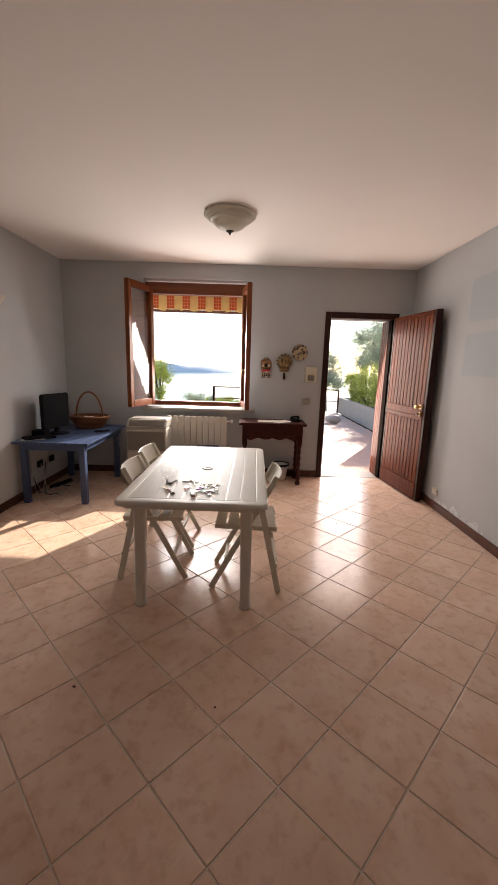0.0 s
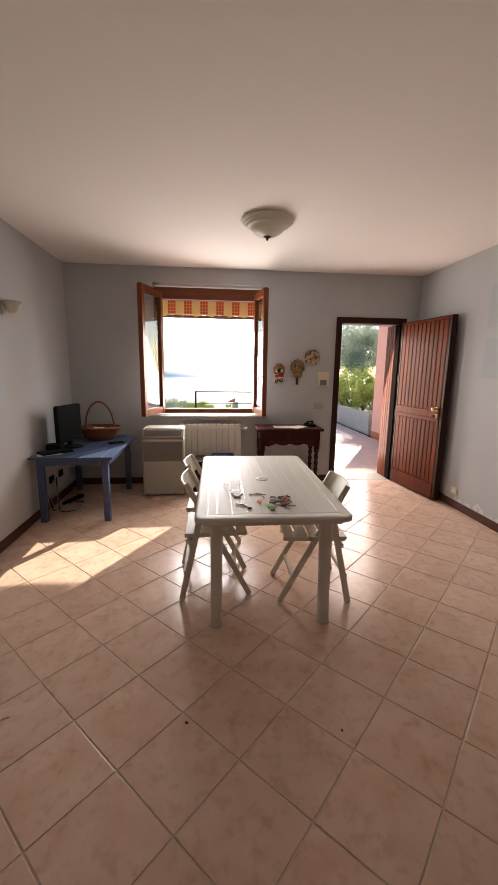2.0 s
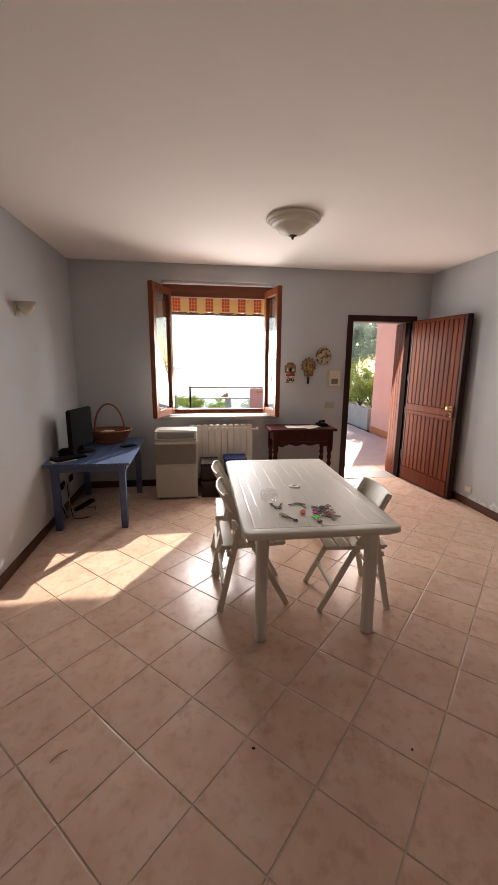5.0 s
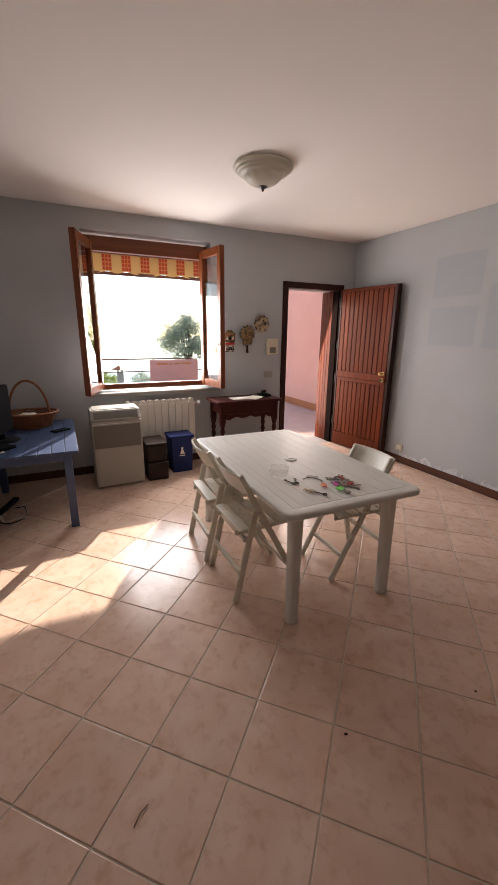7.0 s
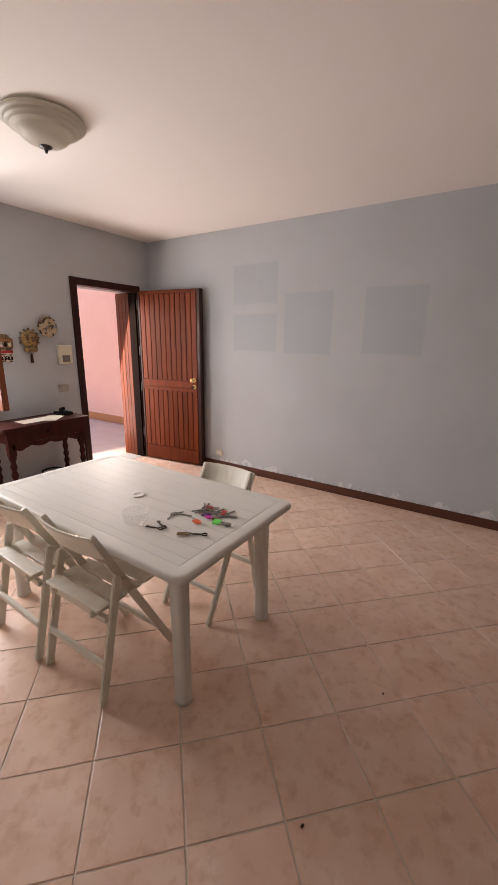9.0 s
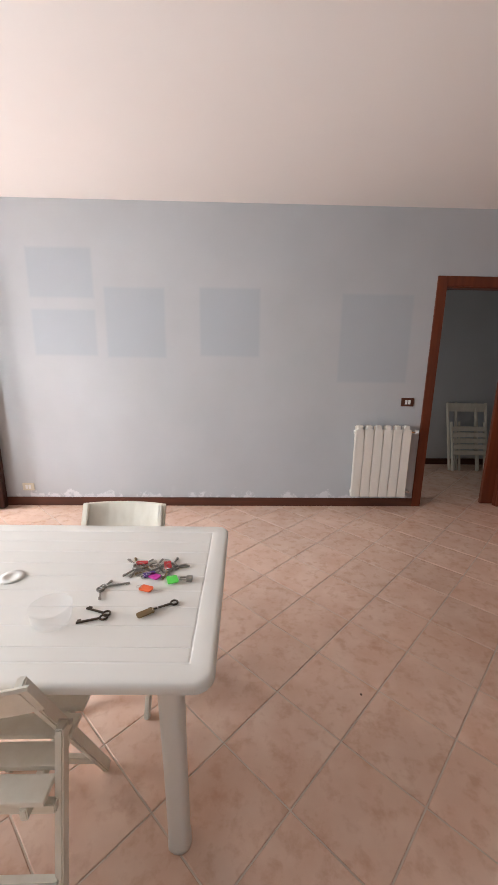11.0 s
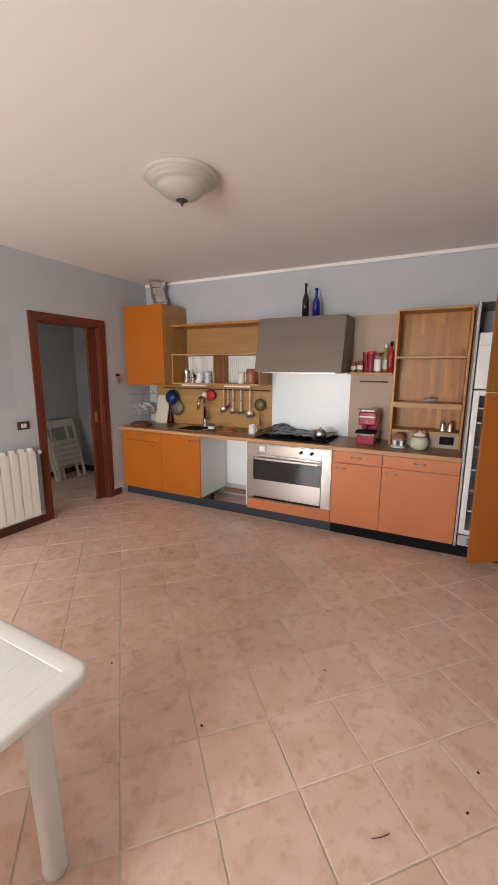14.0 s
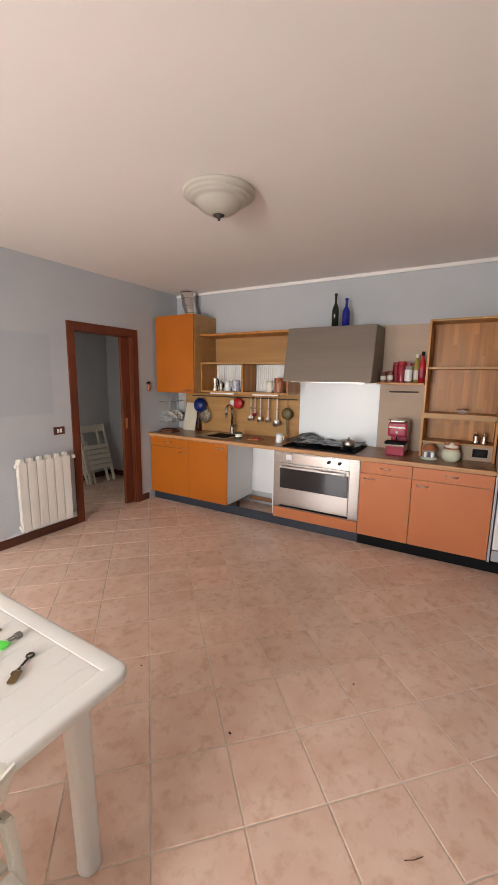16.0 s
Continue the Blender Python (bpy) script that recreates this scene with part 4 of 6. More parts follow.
t = thing("wall_mask", (0.43, YN - 0.01, 1.51), "gilded fan-shaped wall ornament with tassel", "ornament", group="ornaments on the wall")
b = lathe([(0, 0.0), (0.05, 0.003), (0.082, 0.012), (0.09, 0.02), (0.075, 0.034), (0.045, 0.05), (0, 0.056)], (0, 0, 0), 24)
b.transform(Matrix.Translation((0.43, YN - 0.002, 1.535)) @ pose(0, 0, 0, 90))
part("fan", b, GILT, t, smooth=True)
for k in range(9):
    g_ = radians(-20 + k * 27.5)
    part("ray", beam((0.43 + 0.08 * math.cos(g_), YN - 0.018, 1.535 + 0.08 * math.sin(g_)), (0.43 + 0.108 * math.cos(g_), YN - 0.014, 1.535 + 0.108 * math.sin(g_)), 0.02, 0.012, 0.004), GILT, t)
part("collar", box(0.37, YN - 0.045, 1.41, 0.49, YN - 0.004, 1.47, 0.016, seg=3), GILT, t)
part("tassel", rod((0.43, YN - 0.02, 1.40), (0.43, YN - 0.02, 1.31), 0.010, 0.016, seg=10), DARKWOOD, t)
t = thing("wall_plate", (0.62, YN - 0.01, 1.655), "round painted wall plate with a landscape", "plate", group="ornaments on the wall")
b = lathe([(0, 0.0), (0.045, 0.002), (0.085, 0.012), (0.102, 0.022), (0.104, 0.026), (0.097, 0.028), (0.065, 0.014), (0, 0.01)], (0, 0, 0), 32)
b.transform(Matrix.Translation((0.62, YN - 0.002, 1.66)) @ pose(0, 0, 0, 90))
pl = part("plate", b, MOSAIC, t, smooth=True)
b = lathe([(0, 0.012), (0.07, 0.016), (0.07, 0.02), (0, 0.016)], (0, 0, 0), 24)
b.transform(Matrix.Translation((0.62, YN - 0.002, 1.66)) @ pose(0, 0, 0, 90))
part("picture_field", b, MOSAIC, pl)
t = thing("intercom", (0.775, YN - 0.02, 1.38), "ivory wall intercom with small grey screen", "intercom")
part("housing", box(0.70, YN - 0.045, 1.285, 0.855, YN - 0.001, 1.48, 0.012, seg=3), PHONE, t)
part("screen", box(0.735, YN - 0.049, 1.305, 0.82, YN - 0.044, 1.375, 0.003), CREAM_DARK, t)
part("speaker", box(0.72, YN - 0.048, 1.42, 0.835, YN - 0.044, 1.455, 0.002), PHONE, t)


def plate(name, c, normal, w, hgt, label, material=PHONE, buttons=2, bmat=WHITE):
    t = thing(name, c, label, "switch")
    n = Vector(normal)
    side = Vector((-n.y, n.x, 0))
    c = Vector(c)
    part("cover", beam(c - Vector((0, 0, hgt / 2)), c + Vector((0, 0, hgt / 2)), w, 0.012, 0.003, up=n), material, t)
    for k in range(buttons):
        q = c + side * (k - (buttons - 1) / 2) * 0.03 + n * 0.007
        part("rocker", beam(q - Vector((0, 0, 0.02)), q + Vector((0, 0, 0.02)), 0.022, 0.006, 0.002, up=n), bmat, t)


plate("light_switch", (0.737, YN - 0.006, 1.03), (0, -1, 0), 0.12, 0.08, "greyed light switch beside the door", CREAM, 3, CREAM)
plate("wall_socket", (XE - 0.006, 4.05, 0.19), (-1, 0, 0), 0.11, 0.075, "white wall socket above the skirting", PHONE, 2, WHITE)
plate("light_switch", (XE - 0.006, 0.43, 1.05), (-1, 0, 0), 0.12, 0.08, "brown light switch with white rockers", SKIRT, 2, WHITE)
plate("wall_socket", (XW + 0.006, 4.35, 0.30), (1, 0, 0), 0.11, 0.075, "dark wall socket below the blue table", BLACK, 2, BLACK)
plate("wall_socket", (XW + 0.006, 4.62, 0.30), (1, 0, 0), 0.11, 0.075, "dark wall socket below the blue table", BLACK, 2, BLACK)
t = thing("key_ornament", (XE - 0.01, -0.83, 1.47), "small brown figure hanging on the wall", "ornament")
part("figure", lathe([(0, 0), (0.018, 0.005), (0.028, 0.03), (0.016, 0.06), (0.024, 0.08), (0.01, 0.105), (0, 0.11)], (XE - 0.022, -0.83, 1.42), 12), COPPER, t, smooth=True)
part("cap", lathe([(0, 0), (0.032, 0.0), (0.02, 0.02), (0, 0.03)], (XE - 0.022, -0.83, 1.52), 12), BLACK, t)
t = thing("wall_sconce", (XW, 3.75, 1.99), "pale plaster wall sconce", "wall lamp")
part("bowl", lathe([(0, 0), (0.02, 0.005), (0.05, 0.04), (0.075, 0.10), (0.07, 0.10), (0.045, 0.045), (0, 0.012)], (XW + 0.077, 3.70, 1.935), 24, squash=1.0), LAMP_GLASS, t, smooth=True)
part("back_plate", box(XW, 3.655, 1.92, XW + 0.015, 3.745, 2.02, 0.006), LAMP_GLASS, t)

# ---- blue table in the corner ----
bt = thing("side_table", (-2.02, 4.45, 0), "low wooden table painted faded blue, planked top", "table")
BX0, BX1, BY0, BY1, BZ = -2.40, -1.63, 3.82, 5.07, 0.66
for k in range(8):
    y = BY0 + k * (BY1 - BY0) / 8
    x = BX0 + k * (BX1 - BX0) / 8
    part("plank", box(x + 0.002, BY0, BZ - 0.022, x + (BX1 - BX0) / 8 - 0.002, BY1, BZ, 0.003), BLUEPAINT, bt)
for y in (BY0 + 0.05, BY1 - 0.07):
    part("rail", box(BX0 + 0.06, y, BZ - 0.09, BX1 - 0.06, y + 0.022, BZ - 0.023, 0.003), BLUEPAINT, bt)
for x in (BX0 + 0.05, BX1 - 0.07):
    part("rail", box(x, BY0 + 0.075, BZ - 0.09, x + 0.022, BY1 - 0.075, BZ - 0.023, 0.003), BLUEPAINT, bt)
for x in (BX0 + 0.085, BX1 - 0.085):
    for y in (BY0 + 0.075, BY1 - 0.15):
        part("leg", box(x - 0.03, y - 0.03, 0, x + 0.03, y + 0.03, BZ - 0.023, 0.005), BLUEPAINT, bt)
mn = thing("monitor", (-2.2, 4.35, BZ), "black flat computer monitor on its stand", "monitor", rz=0)
part("screen", beam((-2.235, 4.13, BZ + 0.26), (-2.135, 4.53, BZ + 0.26), 0.045, 0.38, 0.01), BLACK, mn)
part("back_cover", beam((-2.235, 4.25, BZ + 0.24), (-2.19, 4.44, BZ + 0.24), 0.09, 0.22, 0.02), BLACK, mn)
part("neck", beam((-2.19, 4.36, BZ + 0.01), (-2.19, 4.36, BZ + 0.12), 0.06, 0.04, 0.006), BLACK, mn)
part("stand", lathe([(0, 0), (0.12, 0), (0.12, 0.008), (0.05, 0.018), (0, 0.02)], (-2.18, 4.36, BZ), 24), BLACK, mn, smooth=True)
t = thing("keyboard", (-2.22, 4.02, BZ), "black keyboard and papers heaped on the table", "keyboard")
part("base", beam((-2.33, 3.93, BZ + 0.012), (-2.12, 4.14, BZ + 0.012), 0.15, 0.022, 0.005), BLACK, t)
part("pad", beam((-2.34, 3.90, BZ + 0.003), (-2.16, 4.02, BZ + 0.003), 0.1, 0.004), PAPER, t)
part("box", box(-2.34, 4.1, BZ, -2.2, 4.22, BZ + 0.07, 0.01), BLACK, t)
t = thing("phone", (-1.76, 4.55, BZ), "flat black phone on the blue table", "phone")
part("case", beam((-1.82, 4.50, BZ + 0.006), (-1.69, 4.60, BZ + 0.006), 0.08, 0.012, 0.003), BLACK, t)
bk = thing("wicker_basket", (-2.0, 4.82, BZ), "brown wicker basket with hooped handle", "basket")
b = bmesh.new()
for k in range(9):
    f = k / 8
    rx = 0.155 + 0.07 * f
    tube([(-2.0 + rx * 1.05 * math.cos(a * math.pi / 12), 4.82 + rx * 0.8 * math.sin(a * math.pi / 12), BZ + 0.012 + 0.125 * f + 0.004 * (a % 2)) for a in range(24)], 0.0085, 6, bm=b, closed=True)
part("weave", b, WICKER, bk)
part("base", lathe([(0, 0), (0.145, 0), (0.145, 0.014), (0, 0.014)], (-2.0, 4.82, BZ), 20, squash=0.8), WICKER, bk)
part("handle", tube([(-2.0 + 0.165 * math.cos(radians(a)), 4.82, BZ + 0.13 + 0.31 * math.sin(radians(a))) for a in range(-10, 191, 10)], 0.011, 8), WICKER, bk, smooth=True)
part("rim", tube([(-2.0 + 0.240 * math.cos(a * math.pi / 12), 4.82 + 0.184 * math.sin(a * math.pi / 12), BZ + 0.142) for a in range(24)], 0.012, 8, closed=True), WICKER, bk)
t = thing("cloth", (-2.02, 4.80, BZ + 0.1), "crumpled pale cloth in the basket", "cloth")
b = bmesh.new()
bmesh.ops.create_icosphere(b, subdivisions=3, radius=1.0)
for v in b.verts:
    n = noise.noise(v.co * 2.3) * 0.35
    v.co = Vector((-2.02 + v.co.x * 0.10 * (1 + n), 4.81 + v.co.y * 0.08 * (1 + n), BZ + 0.095 + v.co.z * 0.045 * (1 + n)))
part("fold", b, PAPER, t, smooth=True)
t = thing("cables", (-2.33, 4.2, 0), "tangle of white and black cables on the floor", "cables")
for k, (m_, zz) in enumerate(((CABLE, 0.30), (BLACK, 0.30), (CABLE, 0.5))):
    part("cable", tube([(-2.40, 4.35 + 0.1 * k, zz), (-2.34, 4.30, 0.12), (-2.30 + 0.03 * k, 4.15, 0.012), (-2.2, 4.05 + 0.08 * k, 0.008), (-2.08, 4.2, 0.008), (-2.12, 4.4 + 0.05 * k, 0.008), (-2.25, 4.45, 0.01),
                        (-2.33, 4.2 - 0.05 * k, 0.012), (-2.37, 4.1, 0.25), (-2.36, 4.05, 0.60)], 0.0045, 6), m_, t, smooth=True)
part("power_strip", beam((-2.3, 4.35, 0.02), (-2.2, 4.65, 0.02), 0.05, 0.035, 0.004), BLACK, t)

# ---- kitchen ----
KF, KB, BASE0, TOPZ = -0.825, YS, 0.115, 0.89
kg = "kitchen units"


def pull(x, y, z, parent, w=0.09):
    part("handle", tube([(x - w / 2, y, z), (x - w / 2, y + 0.022, z - 0.004), (x + w / 2, y + 0.022, z - 0.004), (x + w / 2, y, z)], 0.005, 8), STEEL, parent, "steel bow handle", smooth=True)


def base_unit(x0, x1, colour, label, drawer, handle_side):
    u = thing("base_cabinet", ((x0 + x1) / 2, -1.12, 0), label, "cabinet", group=kg)
    part("body", box(x0 + 0.002, KB + 0.005, BASE0, x1 - 0.002, KF - 0.021, TOPZ - 0.042), WHITE, u)
    top = TOPZ - 0.046
    if drawer:
        d = part("drawer_front", box(x0 + 0.002, KF - 0.02, top - 0.11, x1 - 0.002, KF, top, 0.003), colour, u)
        pull((x0 + x1) / 2, KF, top - 0.045, d)
        top -= 0.114
    d = part("door", box(x0 + 0.002, KF - 0.02, BASE0, x1 - 0.002, KF, top, 0.003), colour, u)
    pull(x0 + 0.09 if handle_side < 0 else x1 - 0.09, KF, top - 0.045, d)
    for x in (x0 + 0.06, x1 - 0.06):
        part("foot", rod((x, KF - 0.10, 0), (x, KF - 0.10, BASE0), 0.016), BLACK, u)


base_unit(1.365, 2.005, ORANGE, "orange kitchen base cabinet with one drawer", True, -1)
base_unit(0.800, 1.365, ORANGE, "orange sink cabinet with a single door", False, -1)
base_unit(-1.200, -0.735, TERRA, "rust orange base cabinet with one drawer", True, 1)
base_unit(-1.830, -1.200, TERRA, "rust orange wide base cabinet with drawer", True, 1)
t = thing("gap_panel", (0.5, -1.4, 0), "white panel at the back of the empty dishwasher bay", "panel")
part("back_panel", box(0.195, KB + 0.001, 0.16, 0.795, KB + 0.02, TOPZ - 0.045), WHITE, t)
part("side_panel", box(0.195, KB + 0.02, 0.14, 0.211, KF - 0.02, TOPZ - 0.045), WHITE, t)
part("floor_rail", box(0.215, KB + 0.03, 0.06, 0.79, KB + 0.09, 0.10, 0.004), WORKTOP, t)
part("foot", rod((0.74, KF - 0.16, 0.0), (0.74, KF - 0.16, 0.13), 0.018), BLACK, t)
pl_ = thing("plinth", (0, KF - 0.06, 0), "dark blue kickboard under the units", "plinth")
part("board", box(-0.73, KF - 0.075, 0.0, 2.0, KF - 0.06, 0.105, 0.002), PLINTH, pl_)
part("board", box(-2.385, KF - 0.062, 0.0, -0.733, KF - 0.047, 0.105, 0.002), BLACK, pl_)
wt = thing("worktop", (0.1, -1.1, TOPZ), "brown laminate worktop with pale front edge", "worktop")
part("top", box(-1.828, KB + 0.002, TOPZ - 0.04, 2.03, KF + 0.008, TOPZ, 0.003), WORKTOP, wt)
part("front_edge", box(-1.828, KF + 0.0085, TOPZ - 0.039, 2.03, KF + 0.016, TOPZ - 0.001, 0.002), EDGE, wt)
part("side_edge", box(-1.834, KB + 0.01, TOPZ - 0.039, -1.8285, KF + 0.008, TOPZ - 0.001, 0.001), EDGE, wt)
sk = thing("sink", (1.12, -1.12, TOPZ), "dark steel sink set into the worktop", "sink")
part("rim", box(0.88, -1.32, TOPZ, 1.38, -0.93, TOPZ + 0.004, 0.002), STEEL, sk)
# No hollow here: a flat black plate paints the shade in the sink.
part("bowl", box(0.92, -1.28, TOPZ + 0.0042, 1.22, -0.97, TOPZ + 0.006, 0.0), BLACK, sk, "flat black plate painting the sink bowl's shade")
part("drain_ridge", box(1.25, -1.28, TOPZ + 0.004, 1.36, -0.97, TOPZ + 0.008, 0.002), STEEL, sk)
tp = thing("tap", (1.06, -1.33, TOPZ), "chrome kitchen tap with tall curved neck", "tap")
part("base", rod((1.06, -1.34, TOPZ), (1.06, -1.34, TOPZ + 0.10), 0.034, 0.027), CHROME, tp)
part("neck", tube([(1.06, -1.34, TOPZ + 0.08), (1.06, -1.34, TOPZ + 0.30)] + [(1.06, -1.34 + 0.07 * (1 - math.cos(radians(a))), TOPZ + 0.30 + 0.07 * math.sin(radians(a))) for a in range(20, 181, 20)] + [(1.06, -1.2, TOPZ + 0.25)], 0.020, 12), CHROME, tp, smooth=True)
part("lever", tube([(1.06, -1.34, TOPZ + 0.085), (0.985, -1.28, TOPZ + 0.13)], 0.011), CHROME, tp)
part("aerator", rod((1.06, -1.2, TOPZ + 0.255), (1.06, -1.2, TOPZ + 0.222), 0.023, 0.019), CHROME, tp)

# oven and hob
ov = thing("oven", (-0.27, -1.12, 0), "wide stainless steel built-in oven with dark glass", "oven")
OX0, OX1 = -0.733, 0.192
part("body", box(OX0 + 0.02, KB + 0.02, 0.24, OX1 - 0.02, KF - 0.03, TOPZ - 0.045), GREY_SIDE, ov)
part("fascia", box(OX0, KF - 0.028, 0.235, OX1, KF - 0.004, TOPZ - 0.045, 0.004), OVENSTEEL, ov)
part("control_panel", box(OX0 + 0.10, KF - 0.004, TOPZ - 0.155, OX1 - 0.08, KF + 0.003, TOPZ - 0.055, 0.003), OVENSTEEL, ov)
dr = part("oven_door", box(OX0 + 0.10, KF - 0.004, 0.265, OX1 - 0.08, KF + 0.012, TOPZ - 0.165, 0.005), OVENSTEEL, ov)
part("glass", box(OX0 + 0.105, KF + 0.0105, 0.455, OX1 - 0.085, KF + 0.0145, TOPZ - 0.215, 0.002), OVENGLASS, dr, "black glass window")
part("handle", rod((OX0 + 0.13, KF + 0.045, TOPZ - 0.20), (OX1 - 0.10, KF + 0.045, TOPZ - 0.20), 0.011), STEEL, dr, "long steel bar handle")
for x in (OX0 + 0.17, OX1 - 0.14):
    part("handle_post", rod((x, KF + 0.012, TOPZ - 0.20), (x, KF + 0.045, TOPZ - 0.20), 0.008), STEEL, dr)
for x in (OX0 + 0.20, OX0 + 0.31):
    part("knob", rod((x, KF + 0.003, TOPZ - 0.10), (x, KF + 0.025, TOPZ - 0.10), 0.016, 0.014), BLACK, ov)
part("clock", box(-0.02, KF + 0.003, TOPZ - 0.13, 0.045, KF + 0.006, TOPZ - 0.075, 0.001), WHITE, ov)
part("vent_gap", box(OX0 + 0.10, KF - 0.003, 0.242, OX1 - 0.08, KF + 0.001, 0.26), BLACK, ov)
t = thing("drawer_panel", (-0.27, KF, 0.1), "rust orange panel below the oven", "panel")
part("panel", box(OX0 + 0.002, KF - 0.02, BASE0, OX1 - 0.002, KF, 0.228, 0.003), TERRA, t)
hb = thing("hob", (-0.27, -1.1, TOPZ), "black gas hob littered with crumpled dark foil", "hob")
part("plate", box(-0.66, -1.36, TOPZ, 0.12, -0.87, TOPZ + 0.012, 0.004), BLACK, hb)
for cx_, cy_ in ((-0.52, -1.0), (-0.52, -1.24), (-0.05, -1.0), (-0.05, -1.24), (-0.28, -1.12)):
    g_ = part("burner", lathe([(0, 0.012), (0.05, 0.012), (0.05, 0.024), (0.035, 0.03), (0, 0.03)], (cx_, cy_, TOPZ), 18), BLACK, hb, smooth=True)
    for a in range(4):
        part("grate_arm", beam((cx_, cy_, TOPZ + 0.04), (cx_ + 0.1 * math.cos(a * math.pi / 2), cy_ + 0.1 * math.sin(a * math.pi / 2), TOPZ + 0.04), 0.008, 0.01), IRON, g_)
for k in range(5):
    part("knob", rod((-0.64, -0.95 - k * 0.07, TOPZ + 0.012), (-0.64, -0.95 - k * 0.07, TOPZ + 0.03), 0.015), BLACK, hb)
t = thing("foil_sheet", (-0.2, -1.2, TOPZ), "crumpled dark foil spread over the hob", "foil")
b = bmesh.new()
bmesh.ops.create_grid(b, x_segments=44, y_segments=24, size=0.5, matrix=Matrix.LocRotScale((-0.24, -1.16, TOPZ + 0.05), None, (0.80, 0.42, 1)))
for v in b.verts:
    p = v.co.copy()
    up = max(0, (-1.05 - p.y) / 0.3)
    v.co.z += 0.02 * noise.noise(p * 14) + 0.035 * noise.noise(p * 5) * up + 0.05 * up * max(0, 1 - abs(p.x - 0.02) / 0.2)
    v.co.x += 0.02 * noise.noise(p * 7)
    v.co.y += 0.03 * noise.noise(p * 6 + Vector((3, 1, 0)))
part("sheet", b, FOIL, t)
t = thing("moka_pot", (-0.58, -1.02, TOPZ), "round steel pot on the hob", "pot")
part("pot", lathe([(0, 0.04), (0.05, 0.04), (0.065, 0.07), (0.06, 0.105), (0.035, 0.125), (0.012, 0.128), (0.012, 0.145), (0, 0.147)], (-0.56, -1.0, TOPZ), 24), STEEL, t, smooth=True)

# wall panels, shelves and hood
bs = thing("backsplash", (0.5, KB, 0.9), "wood laminate backsplash panels and a glossy white sheet", "panel")
part("left_panel", box(0.17, KB + 0.001, TOPZ + 0.001, 1.90, KB + 0.012, 1.42), LAMINATE, bs)
part("upper_panel", box(0.17, KB + 0.001, 1.79, 1.375, KB + 0.012, 2.12), LAMINATE, bs)
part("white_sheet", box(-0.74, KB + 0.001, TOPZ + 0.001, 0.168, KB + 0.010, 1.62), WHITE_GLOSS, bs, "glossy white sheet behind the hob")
part("right_panel", box(-1.195, KB + 0.001, TOPZ + 0.001, -0.742, KB + 0.012, 2.16), TAUPE, bs)
uc = thing("wall_cabinet", (1.67, -1.2, 1.41), "tall orange wall cabinet with beech side", "cabinet", group=kg)
part("body", box(1.385, KB + 0.002, 1.412, 2.0, -0.985, 2.36, 0.002), LAMINATE, uc)
d = part("door", box(1.387, -0.984, 1.412, 1.998, -0.962, 2.36, 0.003), ORANGE, uc)
pull(1.49, -0.962, 1.445, d)
us = thing("open_shelf", (0.78, -1.25, 1.43), "beech open shelf unit with white ribbed back", "shelf")
SH0, SH1 = 0.175, 1.383
part("top_shelf", box(SH0, KB + 0.013, 2.105, SH1, -1.09, 2.13, 0.002), BEECH, us)
for z0, z1 in ((1.425, 1.445), (1.77, 1.79)):
    part("shelf", box(SH0, KB + 0.013, z0, SH1, -1.10, z1, 0.002), LAMINATE, us)
for x in (SH0, 0.765, SH1 - 0.02):
    part("upright", box(x, KB + 0.014, 1.4455, x + 0.02, -1.101, 1.7695, 0.002), BEECH, us)
for x0, x1 in ((0.20, 0.76), (0.79, 1.36)):
    bk_ = part("back", box(x0 - 0.004, KB + 0.004, 1.446, x1 + 0.004, KB + 0.012, 1.769), WHITE, us, "white ribbed back panel")
    n = int((x1 - x0) / 0.028)
    for k in range(n):
        part("rib", box(x0 + k * 0.028, KB + 0.0125, 1.447, x0 + k * 0.028 + 0.012, KB + 0.022, 1.768), WHITE, bk_)
    part("lamp_strip", box(x0 + 0.1, -1.16, 1.408, x1 - 0.12, -1.105, 1.4245, 0.003), WHITE, us, "white lamp strip")
hd = thing("cooker_hood", (-0.3, -1.2, 1.58), "brown metal cooker hood with sloping front", "cooker hood")
b = bmesh.new()
v = [b.verts.new(p) for p in ((0.172, KB + 0.012, 1.58), (0.172, -0.95, 1.58), (-0.752, -0.95, 1.58), (-0.752, KB + 0.012, 1.58), (0.172, KB + 0.012, 2.135), (0.172, -1.06, 2.135), (-0.752, -1.06, 2.135), (-0.752, KB + 0.012, 2.135))]
for f in ((0, 1, 2, 3), (4, 5, 6, 7), (0, 1, 5, 4), (1, 2, 6, 5), (2, 3, 7, 6), (3, 0, 4, 7)):
    b.faces.new([v[i] for i in f])
bmesh.ops.bevel(b, geom=b.edges[:], offset=0.004, segments=2, affect="EDGES")
part("shell", b, HOOD, hd)
part("filter", box(0.10, KB + 0.05, 1.572, -0.68, -1.0, 1.579), STEEL, hd)
